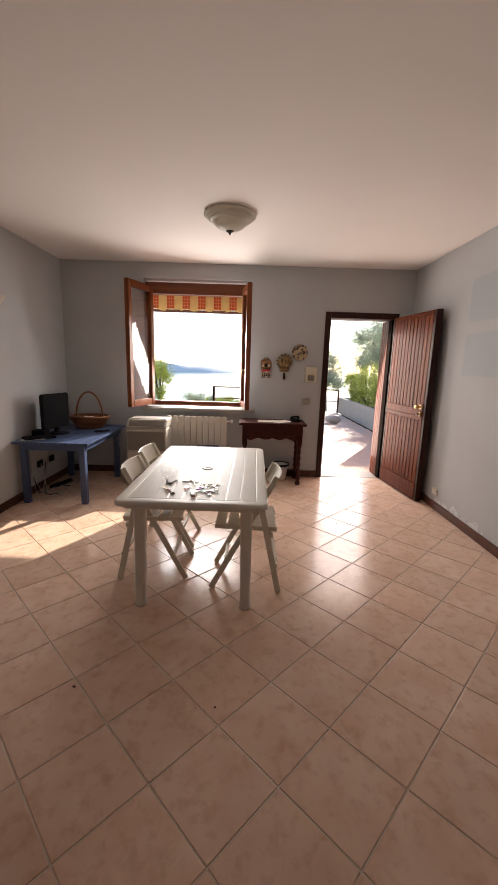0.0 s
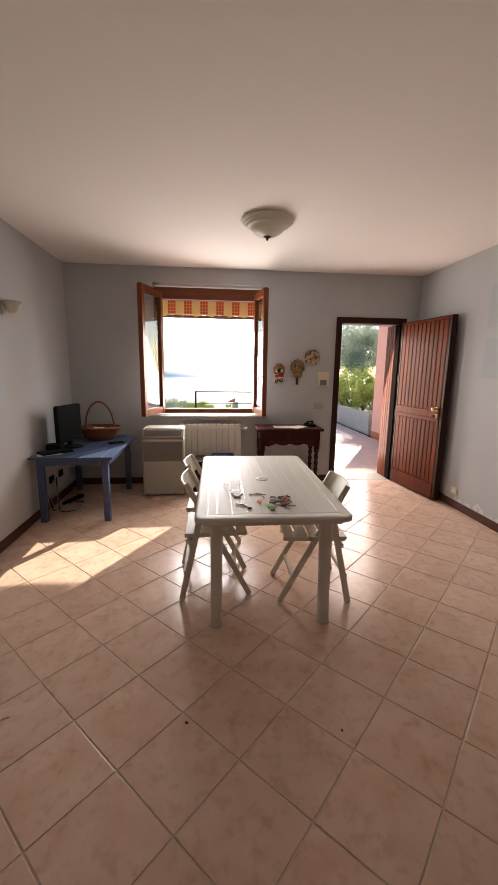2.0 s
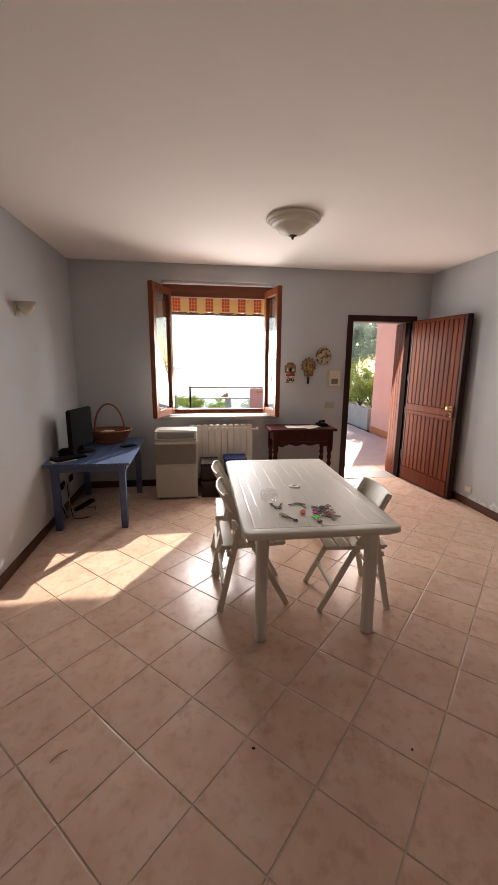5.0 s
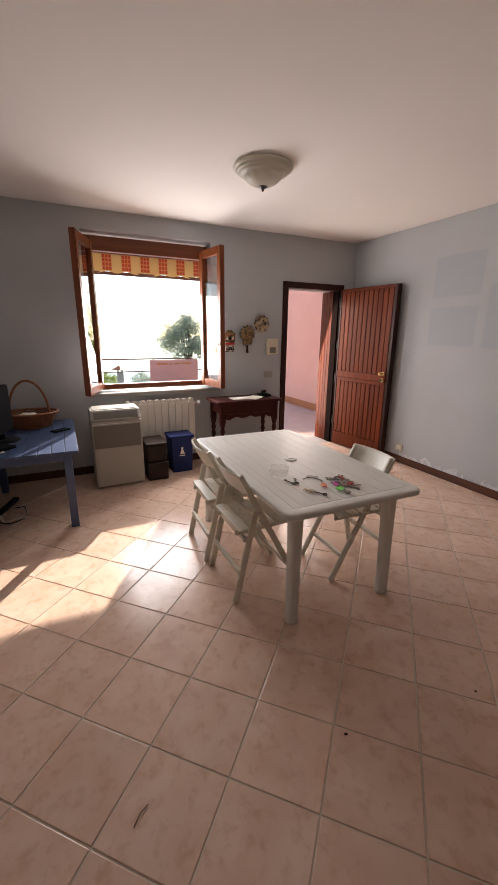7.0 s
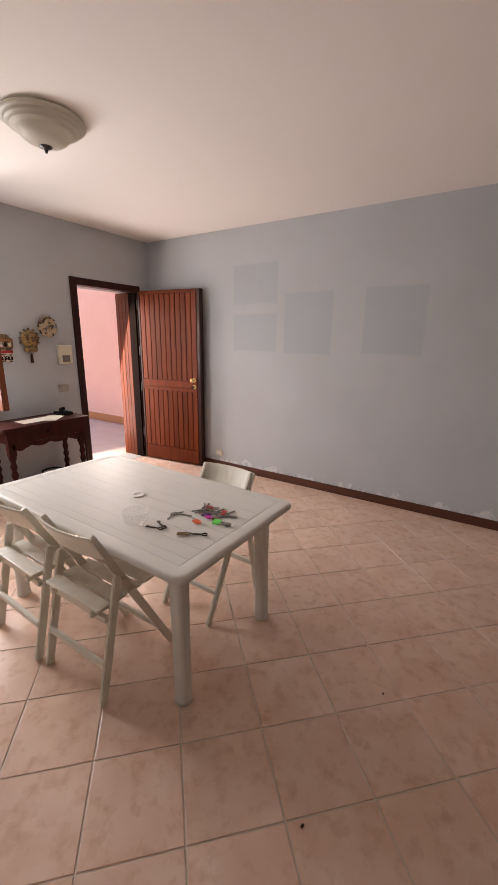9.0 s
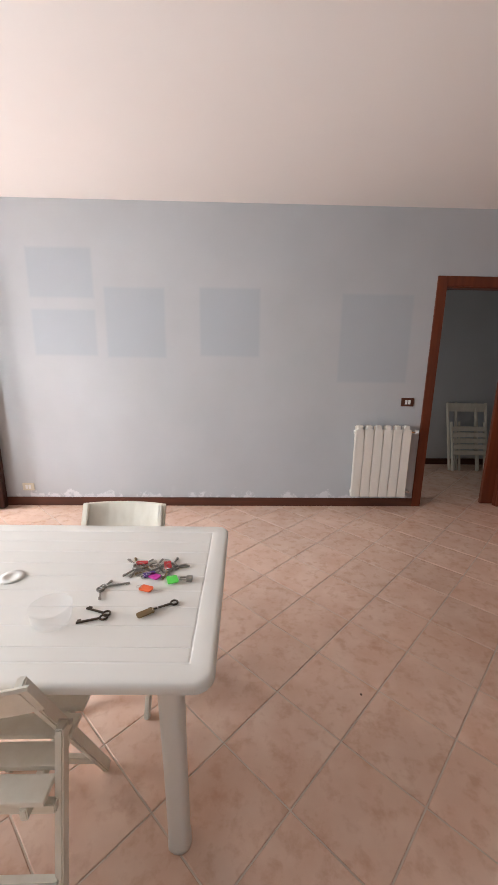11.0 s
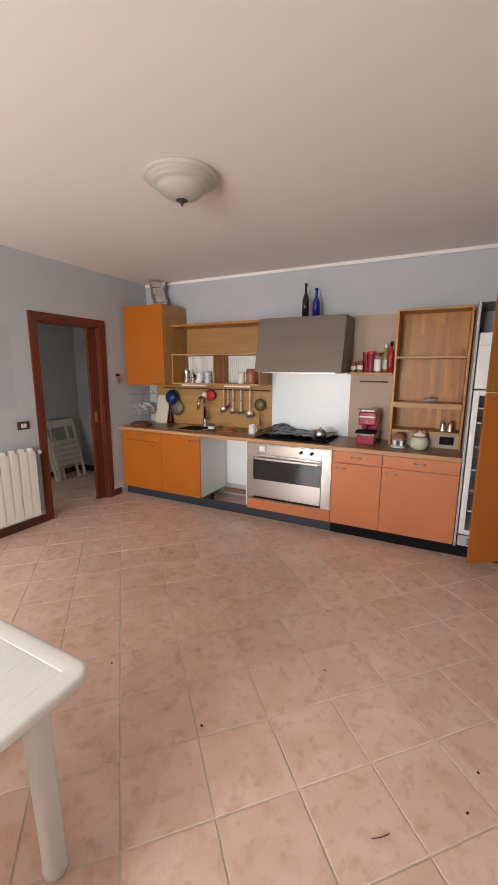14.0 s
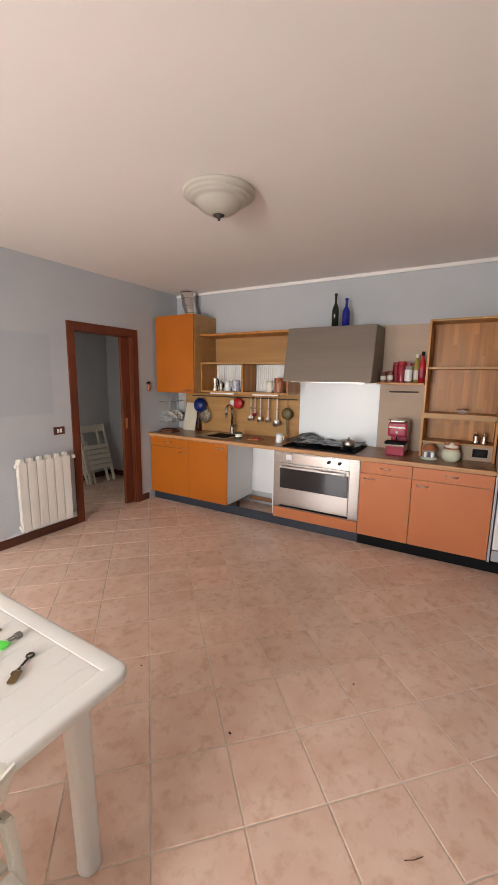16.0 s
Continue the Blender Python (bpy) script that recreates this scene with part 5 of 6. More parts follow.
for nm, x, hgt, r, m_, lab in (("bottle", -0.262, 0.355, 0.036, WINE_GLASS, "dark empty wine bottle standing on the hood"), ("bottle", -0.378, 0.30, 0.039, BLUE_GLASS, "cobalt blue glass bottle standing on the hood")):
    t = thing(nm, (x, -1.28, 2.137), lab, "bottle", group="bottles on the hood")
    part("glass_body", lathe([(0, 0), (r, 0), (r, hgt * 0.5), (r * 0.85, hgt * 0.6), (r * 0.36, hgt * 0.72), (r * 0.32, hgt * 0.95), (r * 0.42, hgt * 0.96), (r * 0.42, hgt), (0, hgt)], (x, -1.28, 2.137), 20), m_, t, smooth=True)
    part("lip", lathe([(r * 0.42, hgt * 0.93), (r * 0.46, hgt * 0.94), (r * 0.46, hgt * 0.965), (r * 0.42, hgt * 0.975)], (x, -1.28, 2.137), 20), m_, t)
dc = thing("flue_pipe", (1.69, -1.25, 2.36), "shiny steel flue pipe rising into the ceiling", "flue")
part("pipe", tube([(1.655, -1.27, 2.361), (1.655, -1.27, 2.41), (1.662, -1.27, 2.45), (1.68, -1.27, 2.49), (1.697, -1.27, 2.53), (1.702, -1.27, 2.57), (1.702, -1.27, 2.60)], [0.080, 0.080, 0.083, 0.080, 0.084, 0.082, 0.082], 32), CHROME, dc)
for x, z in ((1.657, 2.425), (1.671, 2.47), (1.69, 2.512), (1.702, 2.553)):
    part("fold_ring", lathe([(0.080, -0.006), (0.0885, 0.0), (0.080, 0.006)], (x, -1.27, z), 32), CHROME, dc, smooth=True)
part("collar", lathe([(0.086, 0), (0.092, 0.004), (0.094, 0.07), (0.106, 0.078), (0.106, 0.097), (0.0, 0.0985)], (1.702, -1.27, 2.60), 32), CHROME, dc)
js = thing("jar_shelf", (-0.96, -1.3, 1.58), "small beech wall shelf for jars", "shelf")
part("board", box(-1.19, KB + 0.013, 1.565, -0.757, -1.17, 1.585, 0.002), BEECH, js)
part("rail", rod((-1.12, KB + 0.03, 1.49), (-0.84, KB + 0.03, 1.49), 0.007), IRON, js, "dark hanging rail")


def jar(x, y, z, r, hgt, m_, name, label, lid=None, neck=False):
    t = thing(name, (x, y, z), label, name.replace("_", " "), group="things on the kitchen shelves")
    if neck:
        prof = [(0, 0), (r, 0), (r, hgt * 0.55), (r * 0.8, hgt * 0.66), (r * 0.38, hgt * 0.78), (r * 0.36, hgt * 0.92), (0, hgt * 0.92)]
    else:
        prof = [(0, 0), (r * 0.96, 0), (r, hgt * 0.06), (r, hgt * 0.84), (r * 0.9, hgt * 0.88), (0, hgt * 0.88)]
    part("body", lathe(prof, (x, y, z), 20), m_, t, smooth=True)
    if lid:
        rr = r * (0.45 if neck else 0.98)
        part("lid", lathe([(0, hgt * 0.87), (rr, hgt * 0.87), (rr, hgt * 0.99), (rr * 0.9, hgt), (0, hgt)], (x, y, z), 20), lid, t)
    return t


SZ = 1.585
PINKGLASS = mat("wine_red_glass", (0.36, 0.035, 0.055), 0.10, other=(0.28, 0.02, 0.04), scale=14, amount=0.9)
PINKGLASS.node_tree.nodes["Principled BSDF"].inputs["Alpha"].default_value = 0.82
SPICE = mat("dark_spice", (0.16, 0.05, 0.035), 0.25, other=(0.32, 0.16, 0.10), scale=30, amount=0.9)
for x, h_ in ((-0.80, 0.105), (-0.865, 0.115)):
    t = jar(x, -1.26, SZ, 0.028, h_, SPICE, "spice_jar", "small spice jar with dark red lid", BURGUNDY)
    part("label", lathe([(0.0284, h_ * 0.25), (0.0288, h_ * 0.26), (0.0288, h_ * 0.6), (0.0284, h_ * 0.61)], (x, -1.26, SZ), 20), PAPER, t)
jar(-0.905, -1.34, SZ, 0.034, 0.20, PINKGLASS, "glass_jar", "tall jar of dark red glass", BURGUNDY)
jar(-0.965, -1.29, SZ, 0.040, 0.205, PINKGLASS, "glass_jar", "wide jar of dark red glass", RED)
t = jar(-1.035, -1.25, SZ, 0.034, 0.185, JARGLASS, "glass_jar", "clear jar with a white label", BURGUNDY)
part("filling", lathe([(0, 0.004), (0.031, 0.004), (0.031, 0.11), (0, 0.11)], (-1.035, -1.25, SZ), 18), SPICE, t)
part("label", lathe([(0.0345, 0.015), (0.0352, 0.016), (0.0352, 0.125), (0.0345, 0.126)], (-1.035, -1.25, SZ), 20), WHITE, t, "white paper label")
t = jar(-1.095, -1.33, SZ, 0.036, 0.275, OIL, "oil_bottle", "yellow olive oil bottle", PAPER, True)
part("label", lathe([(0.0365, 0.03), (0.0372, 0.031), (0.0372, 0.12), (0.0365, 0.121)], (-1.095, -1.33, SZ), 20), PAPER, t)
t = jar(-1.155, -1.26, SZ, 0.033, 0.295, RED, "red_bottle", "red bottle with a black cap", BLACK, True)
part("label", lathe([(0.0335, 0.05), (0.0342, 0.051), (0.0342, 0.13), (0.0335, 0.131)], (-1.155, -1.26, SZ), 20), BURGUNDY, t)

# beech bookcase standing on the worktop
bc = thing("bookcase", (-1.51, -1.3, TOPZ), "empty beech shelf unit standing on the worktop", "shelf")
BK0, BK1 = -1.822, -1.20
part("back", box(BK0 + 0.018, KB + 0.013, TOPZ + 0.001, BK1 - 0.018, KB + 0.025, 2.15), BEECH, bc)
blk = random.Random(12)
SW = (BK1 - BK0 - 0.038) / 14
for i in range(14):
    x0, z = BK0 + 0.019 + i * SW, TOPZ + 0.002
    while z < 2.14:
        z2 = min(2.145, z + blk.uniform(0.28, 0.6))
        part("stave", box(x0 + 0.0001, KB + 0.0255, z, x0 + SW - 0.0001, KB + 0.03, z2 - 0.0002), BLOCKWOOD, bc)
        z = z2
for x in (BK0, BK1 - 0.02):
    part("side", box(x, KB + 0.013, TOPZ + 0.001, x + 0.02, -1.15, 2.16, 0.002), BEECH, bc)
part("top", box(BK0 + 0.02, KB + 0.031, 2.14, BK1 - 0.02, -1.151, 2.16, 0.002), LAMINATE, bc)
for z, dep in ((1.715, -1.16), (1.29, -1.14), (1.025, -1.16)):
    part("shelf", box(BK0 + 0.021, KB + 0.031, z, BK1 - 0.021, dep, z + 0.02, 0.002), LAMINATE, bc)
part("shelf_lip", box(BK0 + 0.021, -1.139, 1.262, BK1 - 0.021, -1.126, 1.311, 0.002), LAMINATE, bc)
part("socket_panel", box(BK0 + 0.021, KB + 0.05, TOPZ + 0.001, BK1 - 0.021, -1.20, 1.024, 0.002), TAUPE, bc)
sb = thing("power_socket", (-1.70, -1.2, 0.95), "black double socket below the shelf", "socket")
part("frame", box(-1.765, -1.20, 0.925, -1.645, -1.192, 1.0, 0.003), BLACK, sb)
part("insert", box(-1.735, -1.192, 0.94, -1.675, -1.188, 0.985, 0.002), OVENGLASS, sb)
DARKTEAL = mat("dark_teal_glaze", (0.12, 0.22, 0.21), 0.3, other=(0.36, 0.13, 0.07), scale=16, amount=0.9)
GLAZE = mat("cream_green_glaze", (0.70, 0.66, 0.52), 0.25, other=(0.34, 0.52, 0.40), scale=9, amount=0.5)
t = thing("canister", (-1.30, -1.06, TOPZ), "teal and red house-shaped ceramic canister", "canister")
part("body", box(-1.35, -1.11, TOPZ, -1.25, -1.02, TOPZ + 0.095, 0.018, seg=3), DARKTEAL, t)
part("roof", lathe([(0.072, 0.083), (0.06, 0.10), (0.035, 0.135), (0.012, 0.14), (0, 0.142)], (-1.30, -1.065, TOPZ), 16), COPPER, t, smooth=True)
for x, m_ in ((-1.342, WHITE), (-1.312, BLUE_ENAMEL), (-1.282, WHITE)):
    part("window_spot", box(x, -1.0215, TOPZ + 0.022, x + 0.022, -1.016, TOPZ + 0.07, 0.003), m_, t)
part("foot", lathe([(0, 0.0), (0.07, 0.0), (0.074, 0.008), (0.066, 0.02), (0, 0.02)], (-1.30, -1.065, TOPZ), 20), TEAL, t, smooth=True)
t = thing("cookie_jar", (-1.48, -1.06, TOPZ), "pale green ceramic cookie jar with bow", "jar")
part("body", lathe([(0, 0), (0.055, 0), (0.078, 0.03), (0.08, 0.075), (0.062, 0.115), (0.048, 0.125), (0, 0.125)], (-1.48, -1.06, TOPZ), 24), GLAZE, t, smooth=True)
part("lid", lathe([(0.052, 0.125), (0.058, 0.135), (0.045, 0.155), (0.015, 0.165), (0, 0.178)], (-1.48, -1.06, TOPZ), 24), PAPER, t, smooth=True)
part("ribbon", lathe([(0.058, 0.108), (0.066, 0.112), (0.064, 0.122), (0.054, 0.126)], (-1.48, -1.06, TOPZ), 24), COPPER, t, "reddish ribbon", smooth=True)
for s in (-1, 1):
    part("bow", lathe([(0, -0.022), (0.02, -0.01), (0.024, 0.008), (0.01, 0.02), (0, 0.022)], (-1.48 + s * 0.036, -1.035, TOPZ + 0.165), 12), COPPER, t, smooth=True)
for x in (-1.66, -1.725):
    t = thing("shaker", (x, -1.25, 1.045), "steel salt shaker on the shelf", "shaker", group="shakers")
    part("body", lathe([(0, 0), (0.026, 0), (0.028, 0.01), (0.018, 0.035), (0.024, 0.06), (0.022, 0.075), (0, 0.09)], (x, -1.22, 1.046), 18), STEEL, t, smooth=True)
    part("cap", lathe([(0, 0.085), (0.012, 0.087), (0.012, 0.10), (0, 0.108)], (x, -1.22, 1.046), 14), CHROME, t, smooth=True)
t = thing("glass_dish", (-1.53, -1.22, 1.31), "small glass dish with a lid", "dish")
part("dish", lathe([(0, 0), (0.045, 0), (0.05, 0.012), (0.05, 0.035), (0.046, 0.035), (0.045, 0.006), (0, 0.006)], (-1.53, -1.22, 1.3105), 20), JARGLASS, t, smooth=True)
part("lid", lathe([(0, 0.036), (0.05, 0.036), (0.045, 0.045), (0, 0.05)], (-1.53, -1.22, 1.3105), 20), CHROME, t, smooth=True)
CRIMSON = mat("crimson_gloss_plastic", (0.34, 0.014, 0.050), 0.22, other=(0.28, 0.010, 0.04), scale=6)
cf = thing("coffee_machine", (-1.0, -1.2, TOPZ), "crimson capsule coffee machine with chrome lid", "coffee machine")
part("base", box(-1.085, -1.32, TOPZ, -0.915, -1.02, TOPZ + 0.115, 0.014, seg=3), CRIMSON, cf)
part("back", box(-1.075, -1.34, TOPZ + 0.115, -0.925, -1.20, TOPZ + 0.30, 0.014), CRIMSON, cf)
hd_ = part("head", box(-1.085, -1.33, TOPZ + 0.18, -0.915, -1.07, TOPZ + 0.315, 0.02, seg=3), CRIMSON, cf)
part("chrome_band", box(-1.075, -1.0725, TOPZ + 0.262, -0.925, -1.066, TOPZ + 0.276, 0.002), CHROME, hd_, "chrome band")
part("emblem", rod((-1.0, -1.072, TOPZ + 0.222), (-1.0, -1.064, TOPZ + 0.222), 0.013), CHROME, hd_)
part("drip_tray", box(-1.092, -1.10, TOPZ + 0.115, -0.908, -0.975, TOPZ + 0.14, 0.006), BLACK, cf, "black drip tray")
part("tray_front", box(-1.085, -1.018, TOPZ + 0.092, -0.915, -1.012, TOPZ + 0.112, 0.002), CHROME, cf, "chrome tray edge")
part("lid", box(-1.065, -1.27, TOPZ + 0.316, -0.935, -1.085, TOPZ + 0.336, 0.008), STEEL, cf, "steel lid")
part("lever", tube([(-0.915, -1.25, TOPZ + 0.29), (-0.905, -1.20, TOPZ + 0.33), (-0.905, -1.12, TOPZ + 0.335)], 0.007, 8), CHROME, cf, smooth=True)
part("spout", rod((-1.0, -1.09, TOPZ + 0.18), (-1.0, -1.09, TOPZ + 0.15), 0.014, 0.010), CHROME, cf)

# things in the open shelves
PATTERNED = mat("blue_and_white_glaze", (0.66, 0.66, 0.66), 0.25, other=(0.10, 0.13, 0.30), scale=34, amount=1.0)
for x, r, hgt, m_, nm, lab in ((1.24, 0.036, 0.175, STEEL, "moka_pot", "steel moka pot in the open shelf"), (1.15, 0.028, 0.12, STEEL, "moka_pot", "small steel moka pot in the open shelf"),
                               (1.055, 0.042, 0.12, WHITE, "jug", "white enamel jug in the open shelf"), (0.93, 0.05, 0.14, PATTERNED, "mug", "blue and white patterned mug"),
                               (0.47, 0.04, 0.135, PAPER, "tin", "cream tin in the open shelf"), (0.34, 0.06, 0.17, COPPER, "pot", "brown copper pot in the open shelf")):
    t = thing(nm, (x, -1.24, 1.446), lab, nm.replace("_", " "), group="things in the open shelf")
    waist = 0.72 if nm in ("moka_pot", "jug") else 0.98
    part("body", lathe([(0, 0), (r, 0), (r, hgt * 0.05), (r * waist, hgt * 0.5), (r * 0.95, hgt * 0.85), (r * 0.9, hgt * 0.88), (r * 0.3, hgt * 0.95), (r * 0.2, hgt), (0, hgt)] if nm == "moka_pot" else
                       [(0, 0), (r, 0), (r, hgt * 0.05), (r * waist, hgt * 0.6), (r * 0.95, hgt), (r * 0.88, hgt), (r * waist * 0.9, hgt * 0.6), (r * 0.9, hgt * 0.06), (0, hgt * 0.05)], (x, -1.22, 1.4455), 12 if nm == "moka_pot" else 22), m_, t, smooth=nm != "moka_pot")
    part("handle", tube([(x - r * 0.9, -1.21, 1.446 + hgt * 0.85), (x - r * 1.55, -1.205, 1.446 + hgt * 0.75), (x - r * 1.5, -1.205, 1.446 + hgt * 0.35), (x - r * 0.95, -1.21, 1.446 + hgt * 0.22)], 0.006, 8), BLACK if nm == "moka_pot" else m_, t, smooth=True)

# rail with utensils
rl = thing("utensil_rail", (0.95, KB + 0.05, 1.36), "thin dark rail under the open shelf", "rail")
part("bar", rod((0.18, KB + 0.055, 1.362), (1.75, KB + 0.055, 1.362), 0.006), IRON, rl)
for x in (0.25, 0.9, 1.65):
    part("bracket", rod((x, KB + 0.012, 1.362), (x, KB + 0.055, 1.362), 0.006), IRON, rl)
for x, ln, r, m_, lab in ((0.80, 0.25, 0.040, STEEL, "steel ladle hanging from the rail"), (0.74, 0.20, 0.03, BURGUNDY, "red-handled spatula hanging from the rail"), (0.665, 0.26, 0.038, STEEL, "steel skimmer hanging from the rail"),
                          (0.555, 0.26, 0.034, STEEL, "steel serving spoon hanging from the rail"), (0.435, 0.29, 0.05, STEEL, "large steel ladle hanging from the rail")):
    t = thing("utensil", (x, KB + 0.07, 1.36), lab, "ladle", group="utensils on the rail")
    y = KB + 0.075
    part("hook", tube([(x, y - 0.02, 1.372), (x, y, 1.376), (x, y + 0.004, 1.36)], 0.004, 8), STEEL, t)
    part("handle", beam((x, y, 1.36), (x, y, 1.36 - ln + 0.02), 0.016, 0.005, 0.001, up=(0, 1, 0)), STEEL, t)
    b = lathe([(0, -0.5), (0.6, -0.4), (0.95, -0.1), (1.0, 0.1), (0.93, 0.1), (0.85, -0.1), (0.5, -0.33), (0, -0.42)], (0, 0, 0), 18)
    b.transform(Matrix.Translation((x, y + 0.01, 1.36 - ln)) @ pose(0, 0, 0, -60) @ Matrix.Diagonal((r, r, r, 1)))
    part("bowl", b, m_, t, smooth=True)


OLIVEBROWN = mat("olive_brown_enamel", (0.14, 0.105, 0.04), 0.4, other=(0.09, 0.065, 0.03), scale=20)


def disc_pan(x, z, r, m_, name, label, depth=0.05, tail=None, y=KB + 0.06):
    t = thing(name, (x, y, z), label, name, group="things hanging on the backsplash")
    b = lathe([(0, depth), (r * 0.55, depth), (r * 0.92, depth * 0.45), (r, 0), (r * 1.04, 0), (r * 0.96, depth * 0.5), (r * 0.58, depth * 1.1), (0, depth * 1.1)], (0, 0, 0), 26)
    b.transform(Matrix.Translation((x, y, z)) @ pose(0, 0, 0, 90, 0, 180))
    part("bowl", b, m_, t, smooth=True)
    if tail:
        part("handle", beam((x, y + 0.02, z), (x + tail[0], y + 0.02, z + tail[1]), 0.02, 0.008, 0.002, up=(0, 1, 0)), m_, t)
    part("hook", tube([(x, y, z + r), (x, KB + 0.055, 1.37)], 0.004, 6), STEEL, t)


disc_pan(1.60, 1.235, 0.098, BLUE_ENAMEL, "colander", "deep blue enamel colander hanging on the rail", 0.07, (0.06, -0.26))
disc_pan(1.53, 1.10, 0.098, SIEVE, "sieve", "round wire sieve hanging below the colander", 0.03)
disc_pan(1.0, 1.285, 0.07, RED, "lid", "red round lid hanging above the sink", 0.02)
disc_pan(1.08, 1.285, 0.045, WHITE, "strainer", "small white strainer hanging above the sink", 0.02)
disc_pan(0.31, 1.19, 0.07, OLIVEBROWN, "strainer", "round olive brown strainer hanging by the hob", 0.03, (-0.02, -0.24))
t = thing("cutting_board", (1.80, -1.33, TOPZ), "pale plastic cutting board leaning on the wall", "cutting board")
part("board", beam((1.745, -1.30, TOPZ + 0.002), (1.745, -1.395, TOPZ + 0.37), 0.20, 0.018, 0.004, up=(0, 1, 0)), PHONE, t)
t = thing("pepper_mill", (1.66, -1.36, TOPZ), "dark wooden pepper mill", "mill")
part("body", lathe([(0, 0), (0.03, 0), (0.03, 0.04), (0.018, 0.12), (0.026, 0.24), (0.03, 0.30), (0.02, 0.33), (0.012, 0.40), (0.02, 0.43), (0, 0.45)], (1.635, -1.375, TOPZ), 18), DARKWOOD, t, smooth=True)
GREYWIRE = mat("grey_coated_wire", (0.20, 0.20, 0.21), 0.4, metal=0.6, other=(0.14, 0.14, 0.145), scale=30)
t = thing("dish_rack", (1.94, -1.2, 1.1), "thin wire plate rack hanging on the wall", "dish rack")
for z in (1.01, 1.10, 1.28):
    part("wire", tube([(XE - 0.005, -1.40, z), (XE - 0.14, -1.40, z), (XE - 0.14, -1.04, z), (XE - 0.005, -1.04, z)], 0.0026, 6), GREYWIRE, t)
for k in range(8):
    y = -1.40 + k * 0.0514
    part("wire", rod((XE - 0.14, y, 1.01), (XE - 0.14, y, 1.10 if k % 3 else 1.28), 0.0022, seg=6), GREYWIRE, t)
for y0, y1, zt in ((-1.33, -1.11, 1.37), (-1.27, -1.17, 1.34)):
    part("arch", tube([(XE - 0.14, y0, 1.28)] + [(XE - 0.14, (y0 + y1) / 2 - (y1 - y0) / 2 * math.cos(radians(a)), 1.28 + (zt - 1.28) * math.sin(radians(a))) for a in range(20, 161, 20)] + [(XE - 0.14, y1, 1.28)], 0.0026, 6), GREYWIRE, t)
for k in range(6):
    t2 = thing("dish", (XE - 0.07, -1.36 + 0.05 * k, 1.03), "pale dish standing tilted in the wire rack", "dish", group="dishes in the rack")
    r_ = 0.075 + 0.012 * (k % 3)
    b = lathe([(0, 0), (r_ * 0.6, 0.003), (r_, 0.016), (r_ * 1.03, 0.020), (r_ * 0.6, 0.008), (0, 0.005)], (0, 0, 0), 24)
    b.transform(Matrix.Translation((XE - 0.072, -1.36 + 0.055 * k, 1.068 + 0.012 * (k % 2))) @ pose(0, 0, 0, 40 + 9 * (k % 3), 12 - 7 * k, 0))
    dp = part("plate", b, (JARGLASS, PAPER, JARGLASS, PAPER, JARGLASS, JARGLASS)[k], t2, smooth=True)
BROWNCLOTH = mat("brown_cloth", (0.13, 0.05, 0.03), 0.9, other=(0.20, 0.09, 0.055), scale=24, amount=0.9, bump=0.4, bscale=200, spec=0.1)
t = thing("cloth", (1.88, -1.0, TOPZ), "folded brown cloth on the worktop", "cloth")
part("fold", box(1.74, -1.12, TOPZ, 1.97, -0.95, TOPZ + 0.025, 0.01, seg=3), BROWNCLOTH, t)
part("upper_fold", box(1.78, -1.10, TOPZ + 0.024, 1.95, -0.98, TOPZ + 0.042, 0.008, seg=3), BROWNCLOTH, t)
t = thing("mug", (0.27, -1.10, TOPZ), "white mug beside the hob", "mug")
part("cup", lathe([(0, 0), (0.036, 0), (0.038, 0.01), (0.038, 0.105), (0.034, 0.105), (0.034, 0.01), (0, 0.008)], (0.26, -1.08, TOPZ), 24), WHITE, t, smooth=True)
part("handle", tube([(0.224, -1.07, TOPZ + 0.085), (0.195, -1.06, TOPZ + 0.075), (0.195, -1.06, TOPZ + 0.04), (0.224, -1.07, TOPZ + 0.025)], 0.006, 8), WHITE, t, smooth=True)
DARKGREEN = mat("dark_green_glass", (0.05, 0.085, 0.06), 0.15, other=(0.035, 0.06, 0.045), scale=5)
t = jar(0.80, -1.08, TOPZ, 0.04, 0.08, DARKGREEN, "candle_jar", "dark green glass jar with pale label", DARKGREEN)
part("label", lathe([(0.0404, 0.02), (0.041, 0.021), (0.041, 0.052), (0.0404, 0.053)], (0.80, -1.08, TOPZ), 20), PAPER, t)
t = thing("sponge_tray", (0.60, -1.12, TOPZ), "brown tray on the worktop", "tray")
part("tray", box(0.50, -1.17, TOPZ, 0.66, -1.06, TOPZ + 0.012, 0.004), COPPER, t)
part("sponge", box(0.53, -1.15, TOPZ + 0.012, 0.61, -1.09, TOPZ + 0.026, 0.006), BURGUNDY, t)

# fridge column
fg = thing("fridge", (-2.11, -1.12, 0), "built-in fridge freezer with orange doors standing ajar", "fridge")
part("side_panel", box(-1.852, KB + 0.002, 0.105, -1.834, KF - 0.005, 2.15, 0.002), GREY_SIDE, fg)
part("side_panel", box(-2.40, KB + 0.002, 0.105, -2.382, KF - 0.005, 2.15, 0.002), GREY_SIDE, fg)
part("top_panel", box(-2.382, KB + 0.002, 2.13, -1.852, KF - 0.006, 2.149, 0.002), GREY_SIDE, fg)
part("back_panel", box(-2.382, KB + 0.002, 0.105, -1.852, KB + 0.02, 2.13), GREY_SIDE, fg)
part("freezer_box", box(-2.375, KB + 0.03, 1.46, -1.862, KF - 0.03, 1.90, 0.006), WHITE, fg)
